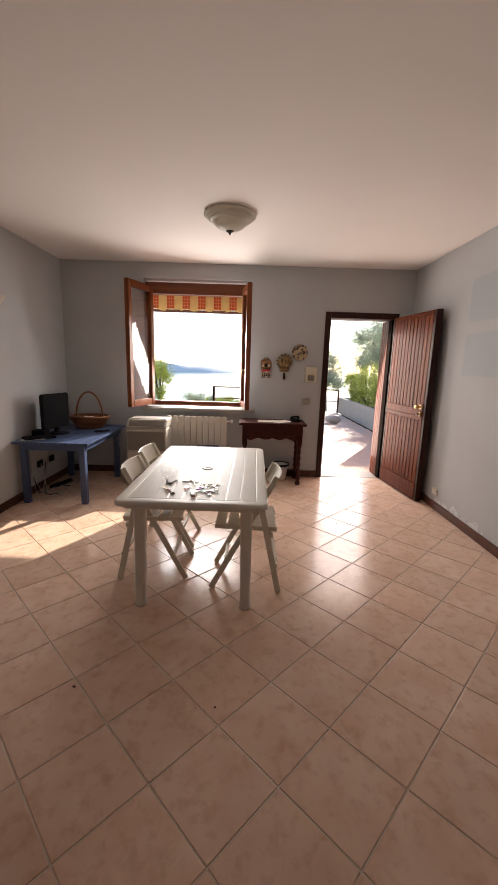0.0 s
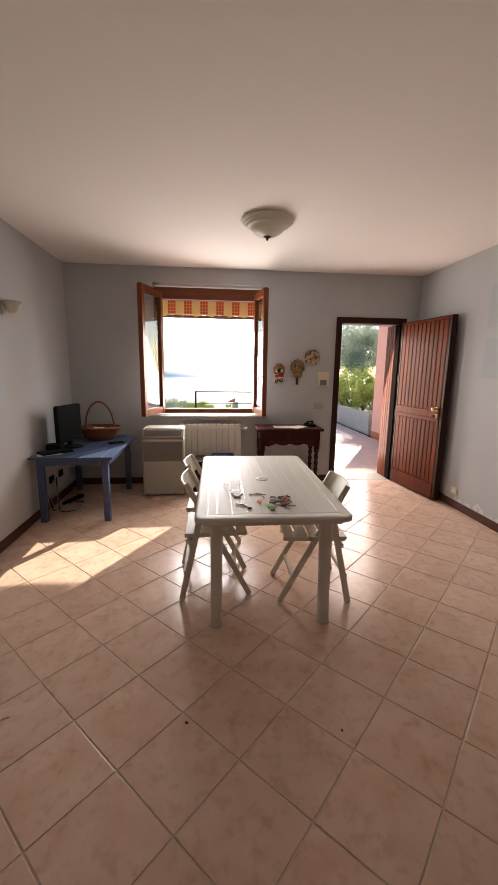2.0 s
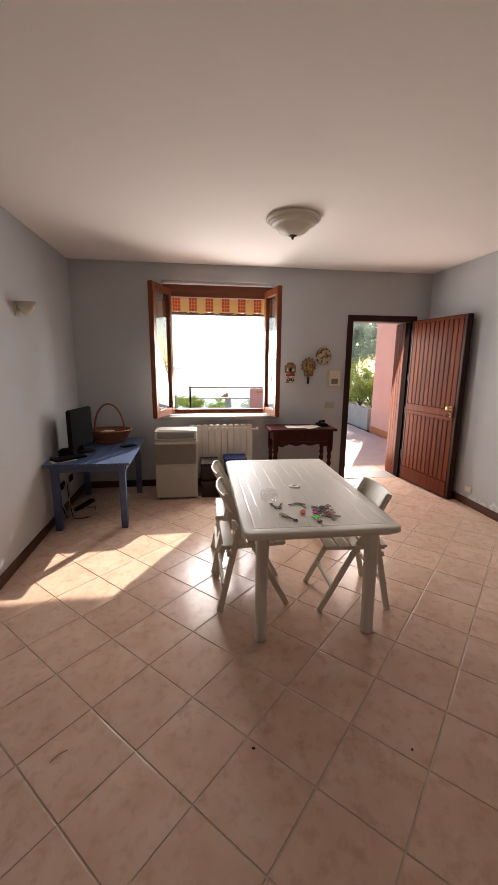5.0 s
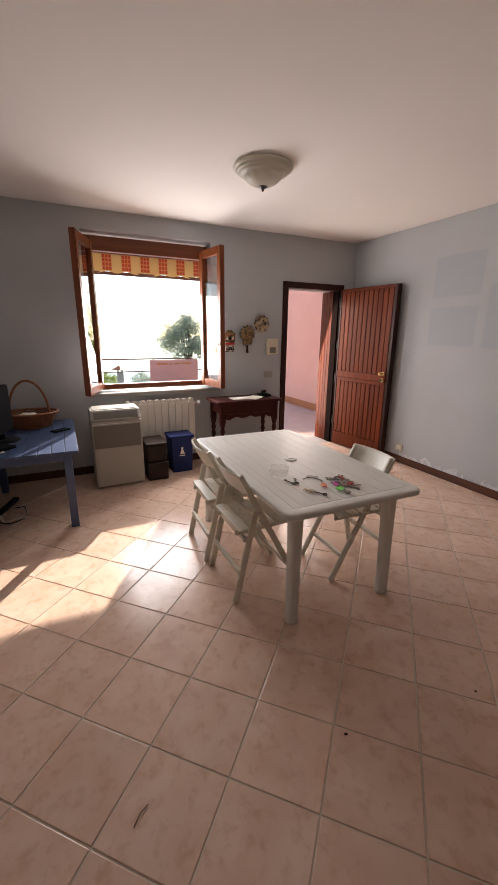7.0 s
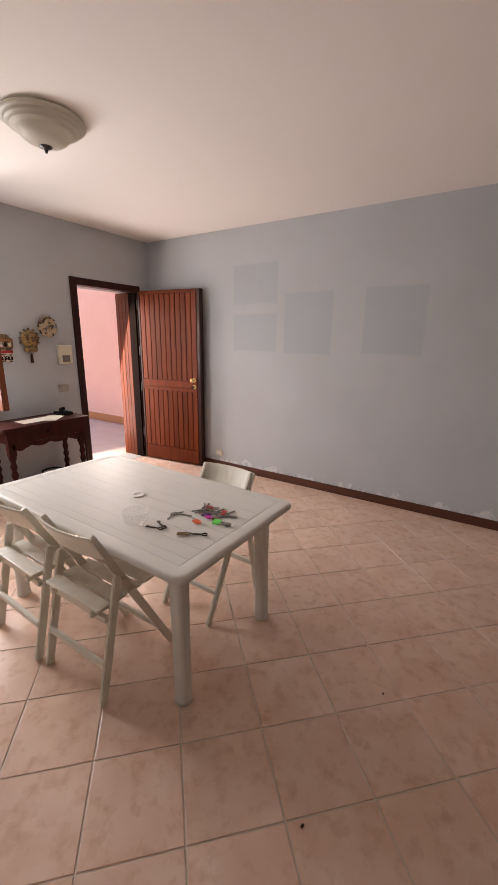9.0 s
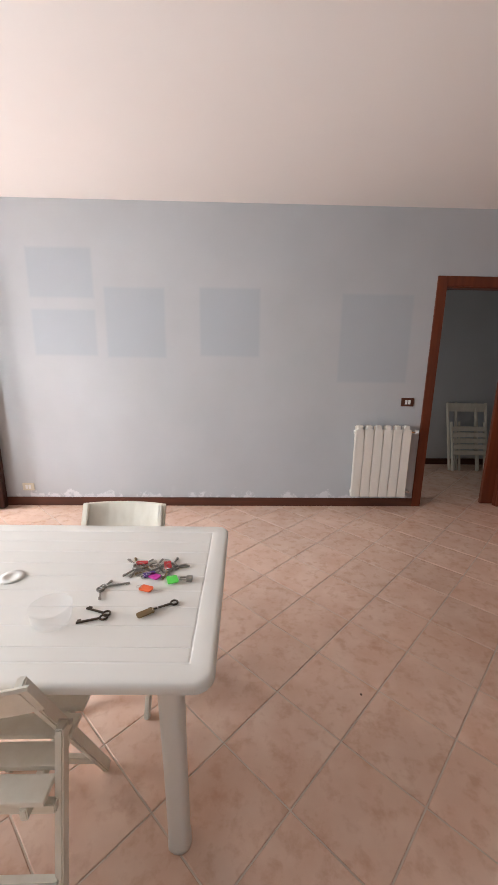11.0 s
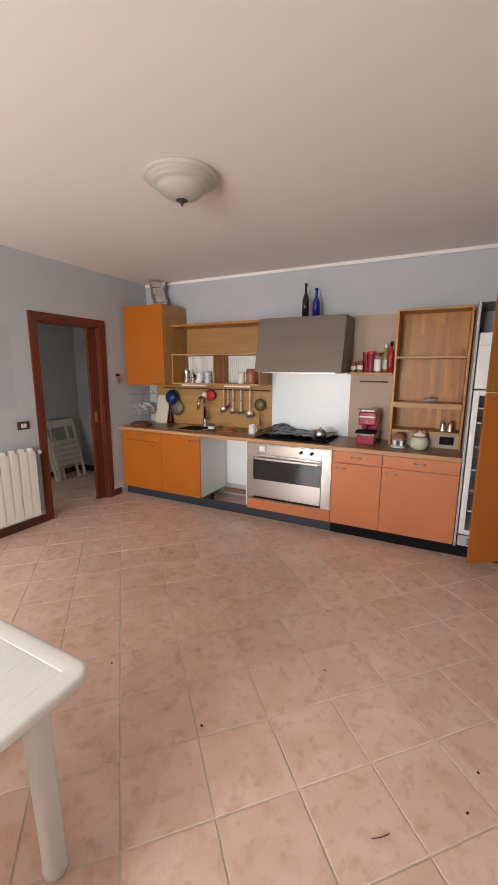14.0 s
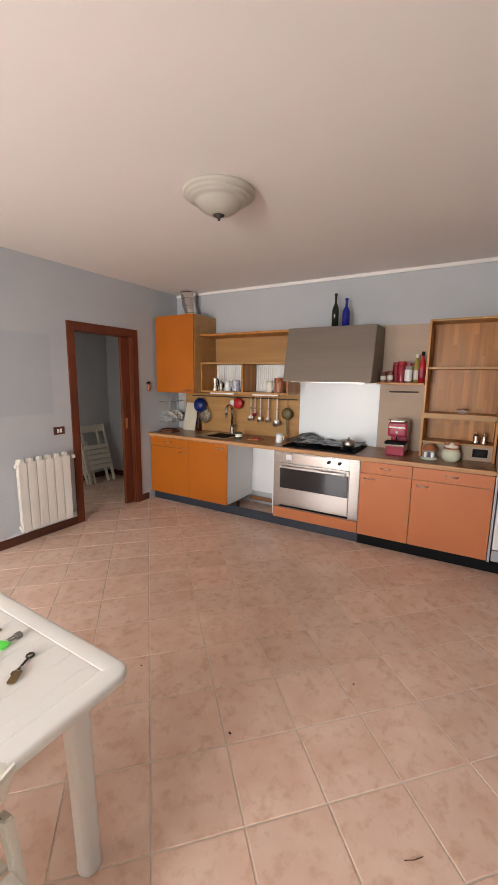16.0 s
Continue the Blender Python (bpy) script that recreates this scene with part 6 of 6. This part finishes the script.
part("freezer_door", box(-2.37, KF - 0.029, 1.465, -1.868, KF - 0.012, 1.80, 0.006), WHITE, fg, "white freezer door")
part("freezer_fascia", box(-2.37, KF - 0.029, 1.805, -1.868, KF - 0.008, 1.90, 0.006), WHITE, fg)
for x0, x1, z0, z1 in ((-2.375, -2.34, 0.22, 1.45), (-1.905, -1.862, 0.22, 1.45), (-2.34, -1.905, 0.22, 0.26), (-2.34, -1.905, 1.41, 1.45)):
    part("fridge_frame", box(x0, KB + 0.03, z0, x1, KF - 0.012, z1, 0.005), WHITE, fg)
part("inner_back", box(-2.34, KB + 0.03, 0.26, -1.905, KB + 0.05, 1.41), WHITE, fg, "white inner liner")
for z in (0.42, 0.6, 0.78, 0.98, 1.18, 1.30):
    s_ = part("glass_shelf", box(-2.339, KB + 0.051, z, -1.906, KF - 0.06, z + 0.006), CLEAR, fg, "glass shelf")
    part("shelf_edge", box(-2.339, KF - 0.06, z - 0.002, -1.906, KF - 0.05, z + 0.009), WHITE, s_)
part("vent_grille", box(-2.375, KF - 0.10, 0.115, -1.862, KF - 0.012, 0.21, 0.004), GREY_SIDE, fg)
for k in range(3):
    part("vent_slot", box(-2.35, KF - 0.0125, 0.135 + k * 0.022, -1.93, KF - 0.0105, 0.143 + k * 0.022), BLACK, fg)
FH, FE = Vector((-2.395, -0.80, 0)), Vector((-1.925, -0.485, 0))
fw = (FE - FH).normalized()
fnrm = Vector((-fw.y, fw.x, 0))
for z0, z1, lab, hz in ((0.125, 1.447, "tall lower orange fridge door", 1.40), (1.453, 2.16, "upper orange freezer door", 1.485)):
    dd = part("door", beam((FH + FE) / 2 + Vector((0, 0, z0)), (FH + FE) / 2 + Vector((0, 0, z1)), (FE - FH).length, 0.022, 0.003, up=fnrm), AMBER if z0 > 1 else BURNT, fg, lab)
    p = FE - fw * 0.10 + fnrm * 0.011
    if fnrm.y < 0:
        p = FE - fw * 0.10 - fnrm * 0.011
    out = fnrm if fnrm.y > 0 else -fnrm
    part("handle", tube([p - fw * 0.045 + Vector((0, 0, hz)), p - fw * 0.045 + out * 0.022 + Vector((0, 0, hz)), p + fw * 0.045 + out * 0.022 + Vector((0, 0, hz)), p + fw * 0.045 + Vector((0, 0, hz))], 0.005, 8), STEEL, dd, "steel bow handle", smooth=True)

# ---- on the table ----
TT = TZ + 0.0015


def key(x, y, a, m_, length=0.06, label="loose metal key on the table", old=False):
    t = thing("key", (x, y, TT), label, "key", a, group="keys on the table")
    ring = [(0.011 * math.cos(k * math.pi / 6), 0.011 * math.sin(k * math.pi / 6), 0.003) for k in range(12)]
    part("bow", tube(ring, 0.0032 if old else 0.0025, 6, closed=True), m_, t, local=True)
    part("blade", box(0.010, -0.003, 0.0, length, 0.003, 0.005, 0.001), m_, t, local=True)
    part("bit", box(length - 0.014, -0.011 if old else -0.006, 0.0005, length - 0.003, 0.0, 0.0045), m_, t, local=True)


def tag(x, y, a, m_, label, w=0.032, l=0.05):
    t = thing("key_tag", (x, y, TT + 0.005), label, "key tag", a, group="keys on the table")
    part("tag", prism(round_rect(-l / 2, -w / 2, l / 2, w / 2, 0.007, 3), 0.0, 0.004), m_, t, local=True)
    part("ring", tube([(l / 2 + 0.004 + 0.009 * math.cos(k * math.pi / 5), 0.009 * math.sin(k * math.pi / 5), 0.003) for k in range(10)], 0.0014, 5, closed=True), STEEL, t, local=True)


MAGENTA = mat("magenta_plastic", (0.62, 0.02, 0.36), 0.35, other=(0.5, 0.015, 0.3), scale=10)
NEON = mat("green_plastic", (0.10, 0.72, 0.08), 0.35, other=(0.08, 0.6, 0.06), scale=10)
ORTAG = mat("orange_plastic", (0.78, 0.13, 0.03), 0.35, other=(0.7, 0.11, 0.03), scale=10)
VIOLET = mat("violet_plastic", (0.09, 0.03, 0.22), 0.35, other=(0.07, 0.025, 0.18), scale=10)
KEYSTEEL = mat("worn_key_steel", (0.30, 0.285, 0.26), 0.38, metal=0.9, other=(0.20, 0.185, 0.16), scale=40, bump=0.1)
OLDIRON = mat("old_brown_iron", (0.045, 0.032, 0.022), 0.5, metal=0.5, other=(0.10, 0.07, 0.04), scale=50, bump=0.2)
OLDBRASS = mat("tarnished_brass", (0.26, 0.18, 0.085), 0.42, metal=0.8, other=(0.15, 0.10, 0.05), scale=40)
rng = random.Random(5)
for ry_, n_ in ((2.39, 9), (2.33, 9), (2.27, 10)):
    rx_ = -0.265 + rng.uniform(-0.015, 0.015)
    for k in range(n_):
        g_ = rng.uniform(0, 360)
        key(rx_ + 0.014 * math.cos(radians(g_)), ry_ + 0.018 * math.sin(radians(g_)), g_, rng.choice((KEYSTEEL, KEYSTEEL, KEYSTEEL, STEEL, OLDBRASS)), rng.uniform(0.045, 0.062))
for ry_ in (2.39, 2.33, 2.27):
    t = thing("key_ring", (-0.265, ry_, TT + 0.004), "steel split ring holding a bunch of keys", "key ring", group="keys on the table")
    part("ring", tube([(0.02 * math.cos(k * math.pi / 9), 0.02 * math.sin(k * math.pi / 9), 0.004) for k in range(18)], 0.0022, 6, closed=True), KEYSTEEL, t, local=True)
tag(-0.330, 2.320, 60, MAGENTA, "bright magenta key tag on the table", 0.028, 0.045)
tag(-0.351, 2.252, 20, NEON, "bright green key tag on the table", 0.038, 0.045)
tag(-0.403, 2.332, 70, ORTAG, "orange key tag on the table", 0.03, 0.045)
tag(-0.318, 2.340, 120, VIOLET, "dark violet key tag on the table", 0.026, 0.045)
tag(-0.255, 2.285, 15, RED, "red key tag on the table", 0.026, 0.05)
tag(-0.24, 2.385, 95, RED, "red key tag on the table", 0.02, 0.045)
key(-0.385, 2.48, -75, KEYSTEEL, 0.085)
key(-0.405, 2.485, -20, KEYSTEEL, 0.06)
key(-0.40, 2.488, 200, KEYSTEEL, 0.06)
key(-0.525, 2.425, 70, OLDIRON, 0.075, "old iron key on the table", True)
key(-0.542, 2.428, 108, OLDIRON, 0.078, "old iron key on the table", True)
key(-0.473, 2.226, 118, OLDIRON, 0.085, "old iron key with a brass tag", True)
tag(-0.528, 2.305, -55, OLDBRASS, "tarnished brass key tag on the table", 0.024, 0.055)
t = thing("padlock", (-0.346, 2.195, TT), "small steel padlock on the table", "padlock")
part("body", box(-0.358, 2.182, TT, -0.334, 2.204, TT + 0.014, 0.003), KEYSTEEL, t)
part("shackle", tube([(-0.354, 2.204, TT + 0.007), (-0.352, 2.226, TT + 0.007), (-0.340, 2.226, TT + 0.007), (-0.338, 2.204, TT + 0.007)], 0.003, 6), KEYSTEEL, t)
t = thing("glass_bowl", (-0.56, 2.574, TT), "clear shallow glass bowl on the table", "bowl")
part("bowl", lathe([(0, 0), (0.046, 0), (0.054, 0.008), (0.059, 0.03), (0.061, 0.058), (0.0585, 0.058), (0.056, 0.03), (0.051, 0.010), (0.044, 0.005), (0, 0.005)], (-0.56, 2.574, TT), 36), JARGLASS, t, smooth=True)
t = thing("crumbs", (-0.4, 1.0, 0), "dark crumbs and dead leaves on the floor", "debris", kind="stuff")
b = bmesh.new()
for x, y, l in ((-0.80, 1.55, 0.014), (0.85, 3.54, 0.012), (-1.88, 1.395, 0.012), (-1.92, 1.21, 0.010), (-1.21, 0.965, 0.008), (-0.15, 1.455, 0.008)):
    a = rng.uniform(0, 3.1)
    beam((x, y, 0.0022), (x + l * math.cos(a), y + l * math.sin(a), 0.0032), 0.008, 0.005, 0.001, bm=b)
tube([(-1.63, 1.60, 0.003), (-1.605, 1.628, 0.006), (-1.575, 1.645, 0.003)], 0.0013, 6, bm=b)
part("bits", b, DARKWOOD, t)

# ---- outside ----
ground = solid("ground", box(-40, YN + T + 0.001, -0.6, 3.0, 13.4, -0.03), TERRACE, "pale terracotta terrace paving", "ground")
b = bmesh.new()
for i in range(-9, 11):
    for j in range(26):
        x, y = i * 0.30 + 0.02 * (j % 2), 5.56 + j * 0.30
        if x < 2.95:
            box(x, y, -0.031, x + 0.297, y + 0.297, -0.024, bm=b)
tagged(part("paving_slabs", b, TERRACE, ground, "joined terrace slabs"), kind="stuff")
solid("lake", box(-3000, 40, -61, 3000, 6000, -60), WATER, "pale hazy lake far below", "water")
b = bmesh.new()
slope = []
for y, z, w in ((13.5, -1.6, 60), (20, -2.5, 65), (27, -3.6, 70), (36, -9, 80), (70, -62, 110)):
    slope.append([b.verts.new((-w + 2 * w * k / 24, y, z + 0.25 * noise.noise(Vector((k * 0.9, y * 0.2, 0))))) for k in range(25)])
for p, q in zip(slope, slope[1:]):
    for k in range(24):
        b.faces.new((p[k], p[k + 1], q[k + 1], q[k]))
solid("hillside", b, LEAF, "green slope below the terrace", "ground", smooth=True)
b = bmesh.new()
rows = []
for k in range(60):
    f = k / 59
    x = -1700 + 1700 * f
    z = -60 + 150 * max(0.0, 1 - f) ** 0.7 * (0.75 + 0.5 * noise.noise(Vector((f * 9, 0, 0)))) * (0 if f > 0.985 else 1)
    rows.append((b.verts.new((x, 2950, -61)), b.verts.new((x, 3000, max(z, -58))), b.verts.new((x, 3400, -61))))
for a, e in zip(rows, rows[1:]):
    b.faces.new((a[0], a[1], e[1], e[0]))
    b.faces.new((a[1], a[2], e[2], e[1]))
solid("backdrop_headland", b, HILL, "headland across the lake, coloured with pale blue haze", "backdrop", smooth=True)
nb = thing("neighbour_wall", (3.25, 7.2, 0), "salmon pink rendered wall beside the terrace", "wall", kind="structure")
# The upper part is out of view, added to stop sun over the top.
part("wall", box(3.1, YN + T, -0.6, 3.5, 8.86, 5.6, 0.01), PINK, nb)
part("plinth_band", box(3.086, YN + T + 0.01, -0.03, 3.099, 8.85, 0.11, 0.004), TERRA, nb, "terracotta skirting tiles")
pn = thing("planter", (3.3, 11.1, 0), "long grey concrete planter along the terrace", "planter")
part("front_wall", box(3.08, 9.0, -0.03, 3.20, 13.3, 0.49, 0.015), CONCRETE, pn)
part("back_wall", box(3.75, 9.0, -0.6, 3.87, 13.3, 0.49, 0.015), CONCRETE, pn)
part("end_wall", box(3.2, 13.18, -0.6, 3.75, 13.3, 0.489, 0.01), CONCRETE, pn)
part("soil", box(3.2, 9.0, -0.5, 3.75, 13.18, 0.42), BARK, pn)
t = thing("stone", (2.3, 10.6, -0.02), "pale rounded stone on the terrace", "stone")
b = bmesh.new()
bmesh.ops.create_icosphere(b, subdivisions=3, radius=1.0)
for v in b.verts:
    n = 1 + 0.18 * noise.noise(v.co * 1.6)
    v.co = Vector((2.35 + v.co.x * 0.22 * n, 10.6 + v.co.y * 0.18 * n, 0.09 + v.co.z * 0.12 * n))
part("boulder", b, STONE, t, smooth=True)


def railing(name, pts, z1, label):
    r = thing(name, (*pts[0], -0.03), label, "railing", kind="structure")
    for (x0, y0), (x1, y1) in zip(pts, pts[1:]):
        L = math.hypot(x1 - x0, y1 - y0)
        n = max(1, round(L / 1.9))
        for k in range(n + 1):
            x, y = x0 + (x1 - x0) * k / n, y0 + (y1 - y0) * k / n
            part("post", beam((x, y, -0.03), (x, y, z1), 0.05, 0.05, 0.003), RUST_METAL, r)
        for z in (z1 + 0.012, z1 - 0.36):
            part("bar", beam((x0, y0, z), (x1, y1, z), 0.05, 0.035 if z > z1 else 0.025, 0.003), RUST_METAL, r)


railing("railing", [(-1.17, 13.4), (-1.17, 13.0), (3.0, 13.0)], 0.73, "rust brown metal railing at the terrace's edge")
t = thing("banner", (1.55, 12.96, 0.05), "faded pink banner tied to the railing", "banner")
part("cloth", box(0.78, 12.955, 0.04, 2.33, 12.965, 0.71), BANNER, t)
for k, (x0, x1) in enumerate(((1.0, 1.35), (1.4, 1.5), (1.56, 1.75), (1.8, 2.1))):
    part("writing_bar", box(x0, 12.951, 0.56, x1, 12.954, 0.61), TERRA, t)

# awning over the window; unseen length past the door added to block sun
aw = thing("awning", (-0.9, 6.4, 2.5), "striped yellow and red awning with a scalloped valance", "awning")
AX0, AX1 = -3.6, 3.05
UNIT = 0.12
for k in range(int((AX1 - AX0) / UNIT)):
    x0, x1 = AX0 + k * UNIT, AX0 + (k + 1) * UNIT
    for lab, m_, drop, top, yy in (("valance", AWN_STRIPE, 2.283, 2.502, 6.30), ("hem", RUST_METAL, 2.250, 2.290, 6.305)):
        b = bmesh.new()
        rows = []
        for i in range(9):
            x = x0 + (x1 - x0) * i / 8
            s_ = 0.012 * math.sin(math.pi * (i / 8 + k % 2))
            wave = 0.012 * math.sin(x * 9.0)
            tz = top
            low_ = drop - (0 if lab == "hem" else s_)
            rows.append((b.verts.new((x, yy, tz)), b.verts.new((x, yy + wave, low_)), b.verts.new((x, yy + wave + 0.004, low_)), b.verts.new((x, yy + 0.004, tz))))
        for p, q in zip(rows, rows[1:]):
            for i in range(4):
                b.faces.new((p[i], p[(i + 1) % 4], q[(i + 1) % 4], q[i]))
        part(lab, b, m_, aw)
    part("fabric", beam(((x0 + x1) / 2, YN + T + 0.05, 2.80), ((x0 + x1) / 2, 6.30, 2.525), x1 - x0, 0.004), AWN_RED if k % 2 else AWN_STRIPE, aw)
    if k % 2:
        b = bmesh.new()
        for zi in range(4):
            for xi in range(3):
                box(x0 + 0.006 + xi * 0.039, 6.268, 2.306 + zi * 0.048, x0 + 0.033 + xi * 0.039, 6.272, 2.340 + zi * 0.048, bm=b)
        part("red_check", b, AWN_RED, aw)
        part("check_ground", box(x0 + 0.002, 6.274, 2.302, x1 - 0.002, 6.278, 2.498), AWN_ORANGE, aw)
part("front_bar", beam((AX0, 6.27, 2.52), (AX1, 6.27, 2.52), 0.05, 0.05, 0.008), RUST_METAL, aw, "brown awning bar")
part("arm", beam((AX0 + 0.3, YN + T, 2.70), (AX0 + 0.3, 6.27, 2.51), 0.04, 0.04), RUST_METAL, aw)
part("arm", beam((AX1 - 0.2, YN + T, 2.70), (AX1 - 0.2, 6.27, 2.51), 0.04, 0.04), RUST_METAL, aw)


def leaves(centre, size, count, leaf, rnd, squash=1.0, clumps=14):
    """A crown of many small leaves gathered in clumps, with gaps."""
    verts, faces = [], []
    knots = []
    for _ in range(clumps):
        d = Vector((rnd.gauss(0, 1), rnd.gauss(0, 1), rnd.gauss(0, 1))).normalized() * rnd.uniform(0.35, 1.0)
        knots.append((Vector((d.x * size[0], d.y * size[1], d.z * size[2])), rnd.uniform(0.22, 0.42)))
    for _ in range(count):
        kc, kr = rnd.choice(knots)
        p = Vector(centre) + kc + Vector((rnd.gauss(0, 1) * size[0], rnd.gauss(0, 1) * size[1], rnd.gauss(0, 1) * size[2])) * kr * 0.55
        a = Vector((rnd.gauss(0, 1), rnd.gauss(0, 1), rnd.gauss(0, 1))).normalized()
        c = a.orthogonal().normalized() * leaf * 0.32
        a = a * leaf * rnd.uniform(0.7, 1.2)
        i = len(verts)
        verts += [p, p + a * 0.5 + c, p + a, p + a * 0.5 - c]
        faces.append((i, i + 1, i + 2, i + 3))
    me = bpy.data.meshes.new("crown")
    me.from_pydata(verts, [], faces)
    bm = bmesh.new()
    bm.from_mesh(me)
    bpy.data.meshes.remove(me)
    return bm, knots


def tree(name, base, crown, size, count, leaf, m_, label, seed, trunk=0.09):
    rnd = random.Random(seed)
    t = thing(name, base, label, "tree")
    c = Vector(crown)
    bm, knots = leaves(crown, size, count, leaf, rnd)
    b = tube([Vector(base), Vector(base).lerp(c, 0.5) + Vector((0.1, 0.05, 0)), c], [trunk, trunk * 0.75, trunk * 0.4], 8)
    part("trunk", b, BARK, t, smooth=True)
    for kc, _ in knots[:8]:
        part("limb", tube([Vector(base).lerp(c, 0.6), c + kc * 0.5, c + kc], [trunk * 0.4, trunk * 0.25, trunk * 0.1], 6), BARK, t)
    part("crown", bm, m_, t)


def shrub(name, centre, size, count, leaf, m_, label, seed, low=None):
    rnd = random.Random(seed)
    t = thing(name, (centre[0], centre[1], centre[2] - size[2]), label, "shrub")
    bm, knots = leaves(centre, size, count, leaf, rnd, clumps=18)
    part("foliage", bm, m_, t)
    for kc, _ in knots[:6]:
        part("stem", tube([Vector((centre[0], centre[1], low if low else centre[2] - size[2])), Vector(centre) + kc], [0.02, 0.006], 6), BARK, t)


for k, (y, hgt) in enumerate(((9.5, 0.45), (10.3, 0.55), (11.2, 0.5), (12.0, 0.6), (12.8, 0.5))):
    shrub("shrub", (3.45, y, 0.42 + hgt), (0.34, 0.48, hgt), 2600, 0.062, LEAF, "yellow-green shrub in the planter", 20 + k)
tree("olive_tree", (7.4, 21.9, -3.2), (7.5, 21.7, 2.6), (1.7, 1.5, 1.7), 12000, 0.13, OLIVE, "grey-green olive tree behind the planter", 31)
tree("olive_tree", (8.9, 24.5, -3.6), (8.9, 24.3, 3.1), (1.9, 1.7, 1.9), 10000, 0.14, OLIVE, "tall olive tree beyond the terrace", 32)
tree("olive_tree", (3.4, 17.2, -2.5), (3.3, 17.0, 1.45), (1.1, 1.0, 0.95), 7000, 0.10, OLIVE, "olive tree seen over the railing", 33)
tree("garden_tree", (-5.0, 22.5, -3.0), (-5.0, 22.0, 0.6), (0.9, 0.9, 1.3), 4500, 0.11, LEAF, "bright green tree on the slope", 34)
for k, (x, y, z, sx, sz) in enumerate(((-1.15, 22, -0.75, 0.75, 0.42), (-3.2, 23, -0.7, 0.8, 0.5), (0.4, 24, -1.2, 1.0, 0.5), (2.2, 21, -1.0, 0.9, 0.6), (-2.2, 26, -1.1, 0.9, 0.45))):
    shrub("shrub", (x, y, z), (sx, 0.7, sz), 1800, 0.10, LEAF if k % 2 == 0 else OLIVE, "rounded shrub on the slope", 40 + k, -3.4)
tree("cypress", (-2.2, 24, -3.0), (-2.25, 24, -0.9), (0.22, 0.22, 0.7), 1500, 0.09, OLIVE, "slim dark cypress on the slope", 51, 0.05)
cm = thing("chimney", (0.4, 17, -2.6), "small roof chimney with tiled cap below the railing", "chimney")
part("stack", box(0.28, 16.9, -2.6, 0.52, 17.1, 0.0, 0.01), CONCRETE, cm)
part("cap", lathe([(0.0, 0.26), (0.04, 0.24), (0.30, 0.10), (0.30, 0.07), (0, 0.07)], (0.4, 17, 0.0), 4), TERRA, cm)
for a in range(4):
    part("post", box(0.30 + 0.16 * (a % 2), 16.92 + 0.12 * (a // 2), 0.0, 0.34 + 0.16 * (a % 2), 16.96 + 0.12 * (a // 2), 0.08), CONCRETE, cm)

# ---- floor tiles ----
HD, TX, TY = 0.2334, -0.826, 1.604
floor = solid("floor", box(XW - 0.02, YS - 0.02, -0.12, XE + 1.49, YN + T + 0.01, -0.0034), GROUT, "diagonal terracotta-coloured tiled floor with pale sandy joints", "floor")


def tile_mesh(outline):
    """A tile with a rounded rim, from its flat outline."""
    b = bmesh.new()
    cx = sum(p[0] for p in outline) / len(outline)
    cy = sum(p[1] for p in outline) / len(outline)
    rings = []
    for k, z in ((0.0, -0.006), (0.0, -0.0022), (0.0014, -0.0007), (0.0042, 0.0)):
        ring = []
        for x, y in outline:
            d = math.hypot(x - cx, y - cy)
            ring.append(b.verts.new((x + (cx - x) / d * k, y + (cy - y) / d * k, z)))
        rings.append(ring)
    n = len(outline)
    for a, c in zip(rings, rings[1:]):
        for i in range(n):
            b.faces.new((a[i], a[(i + 1) % n], c[(i + 1) % n], c[i]))
    b.faces.new(rings[-1])
    me = bpy.data.meshes.new("tile")
    b.to_mesh(me)
    b.free()
    me.materials.append(TILE)
    return me


def clipped(outline, axis, limit, sign):
    out = []
    for a, c in zip(outline, outline[1:] + outline[:1]):
        da, dc = sign * (limit - a[axis]), sign * (limit - c[axis])
        if da >= 0:
            out.append(a)
        if da * dc < 0:
            s = da / (da - dc)
            out.append(tuple(a[k] + s * (c[k] - a[k]) for k in (0, 1)))
    return out


whole = None
g = HD - 0.0042
border = bmesh.new()
for i in range(-12, 26):
    for j in range(-18, 22):
        if (i + j) % 2 == 0:
            continue
        cx, cy = TX + i * HD, TY + j * HD
        poly = [(cx + g, cy), (cx, cy + g), (cx - g, cy), (cx, cy - g)]
        full = len(poly)
        y_end = YN + 0.25 if DX0 + 0.1 < cx < DX1 else YN
        x_end = XE + 1.47 if cy < 1.0 else XE
        if cx - g > XW and cx + g < XE and cy - g > YS and cy + g < YN:
            whole = whole or tile_mesh([(x - cx, y - cy) for x, y in poly])
            ob = new("tile", whole)
            ob.location = (cx, cy, 0)
            ob.rotation_euler = (0, 0, radians(90 * ((i * 7 + j * 3) % 4)))
            ob.parent = floor
            continue
        for axis, limit, sign in ((0, XW, -1), (0, x_end, 1), (1, YS, -1), (1, y_end, 1)):
            poly = clipped(poly, axis, limit, sign) if len(poly) > 2 else []
        if len(poly) > 2:
            me = tile_mesh(poly)
            border.from_mesh(me)
            bpy.data.meshes.remove(me)
tagged(part("border_tiles", border, TILE, floor, "cut tiles along the walls"), kind="stuff")
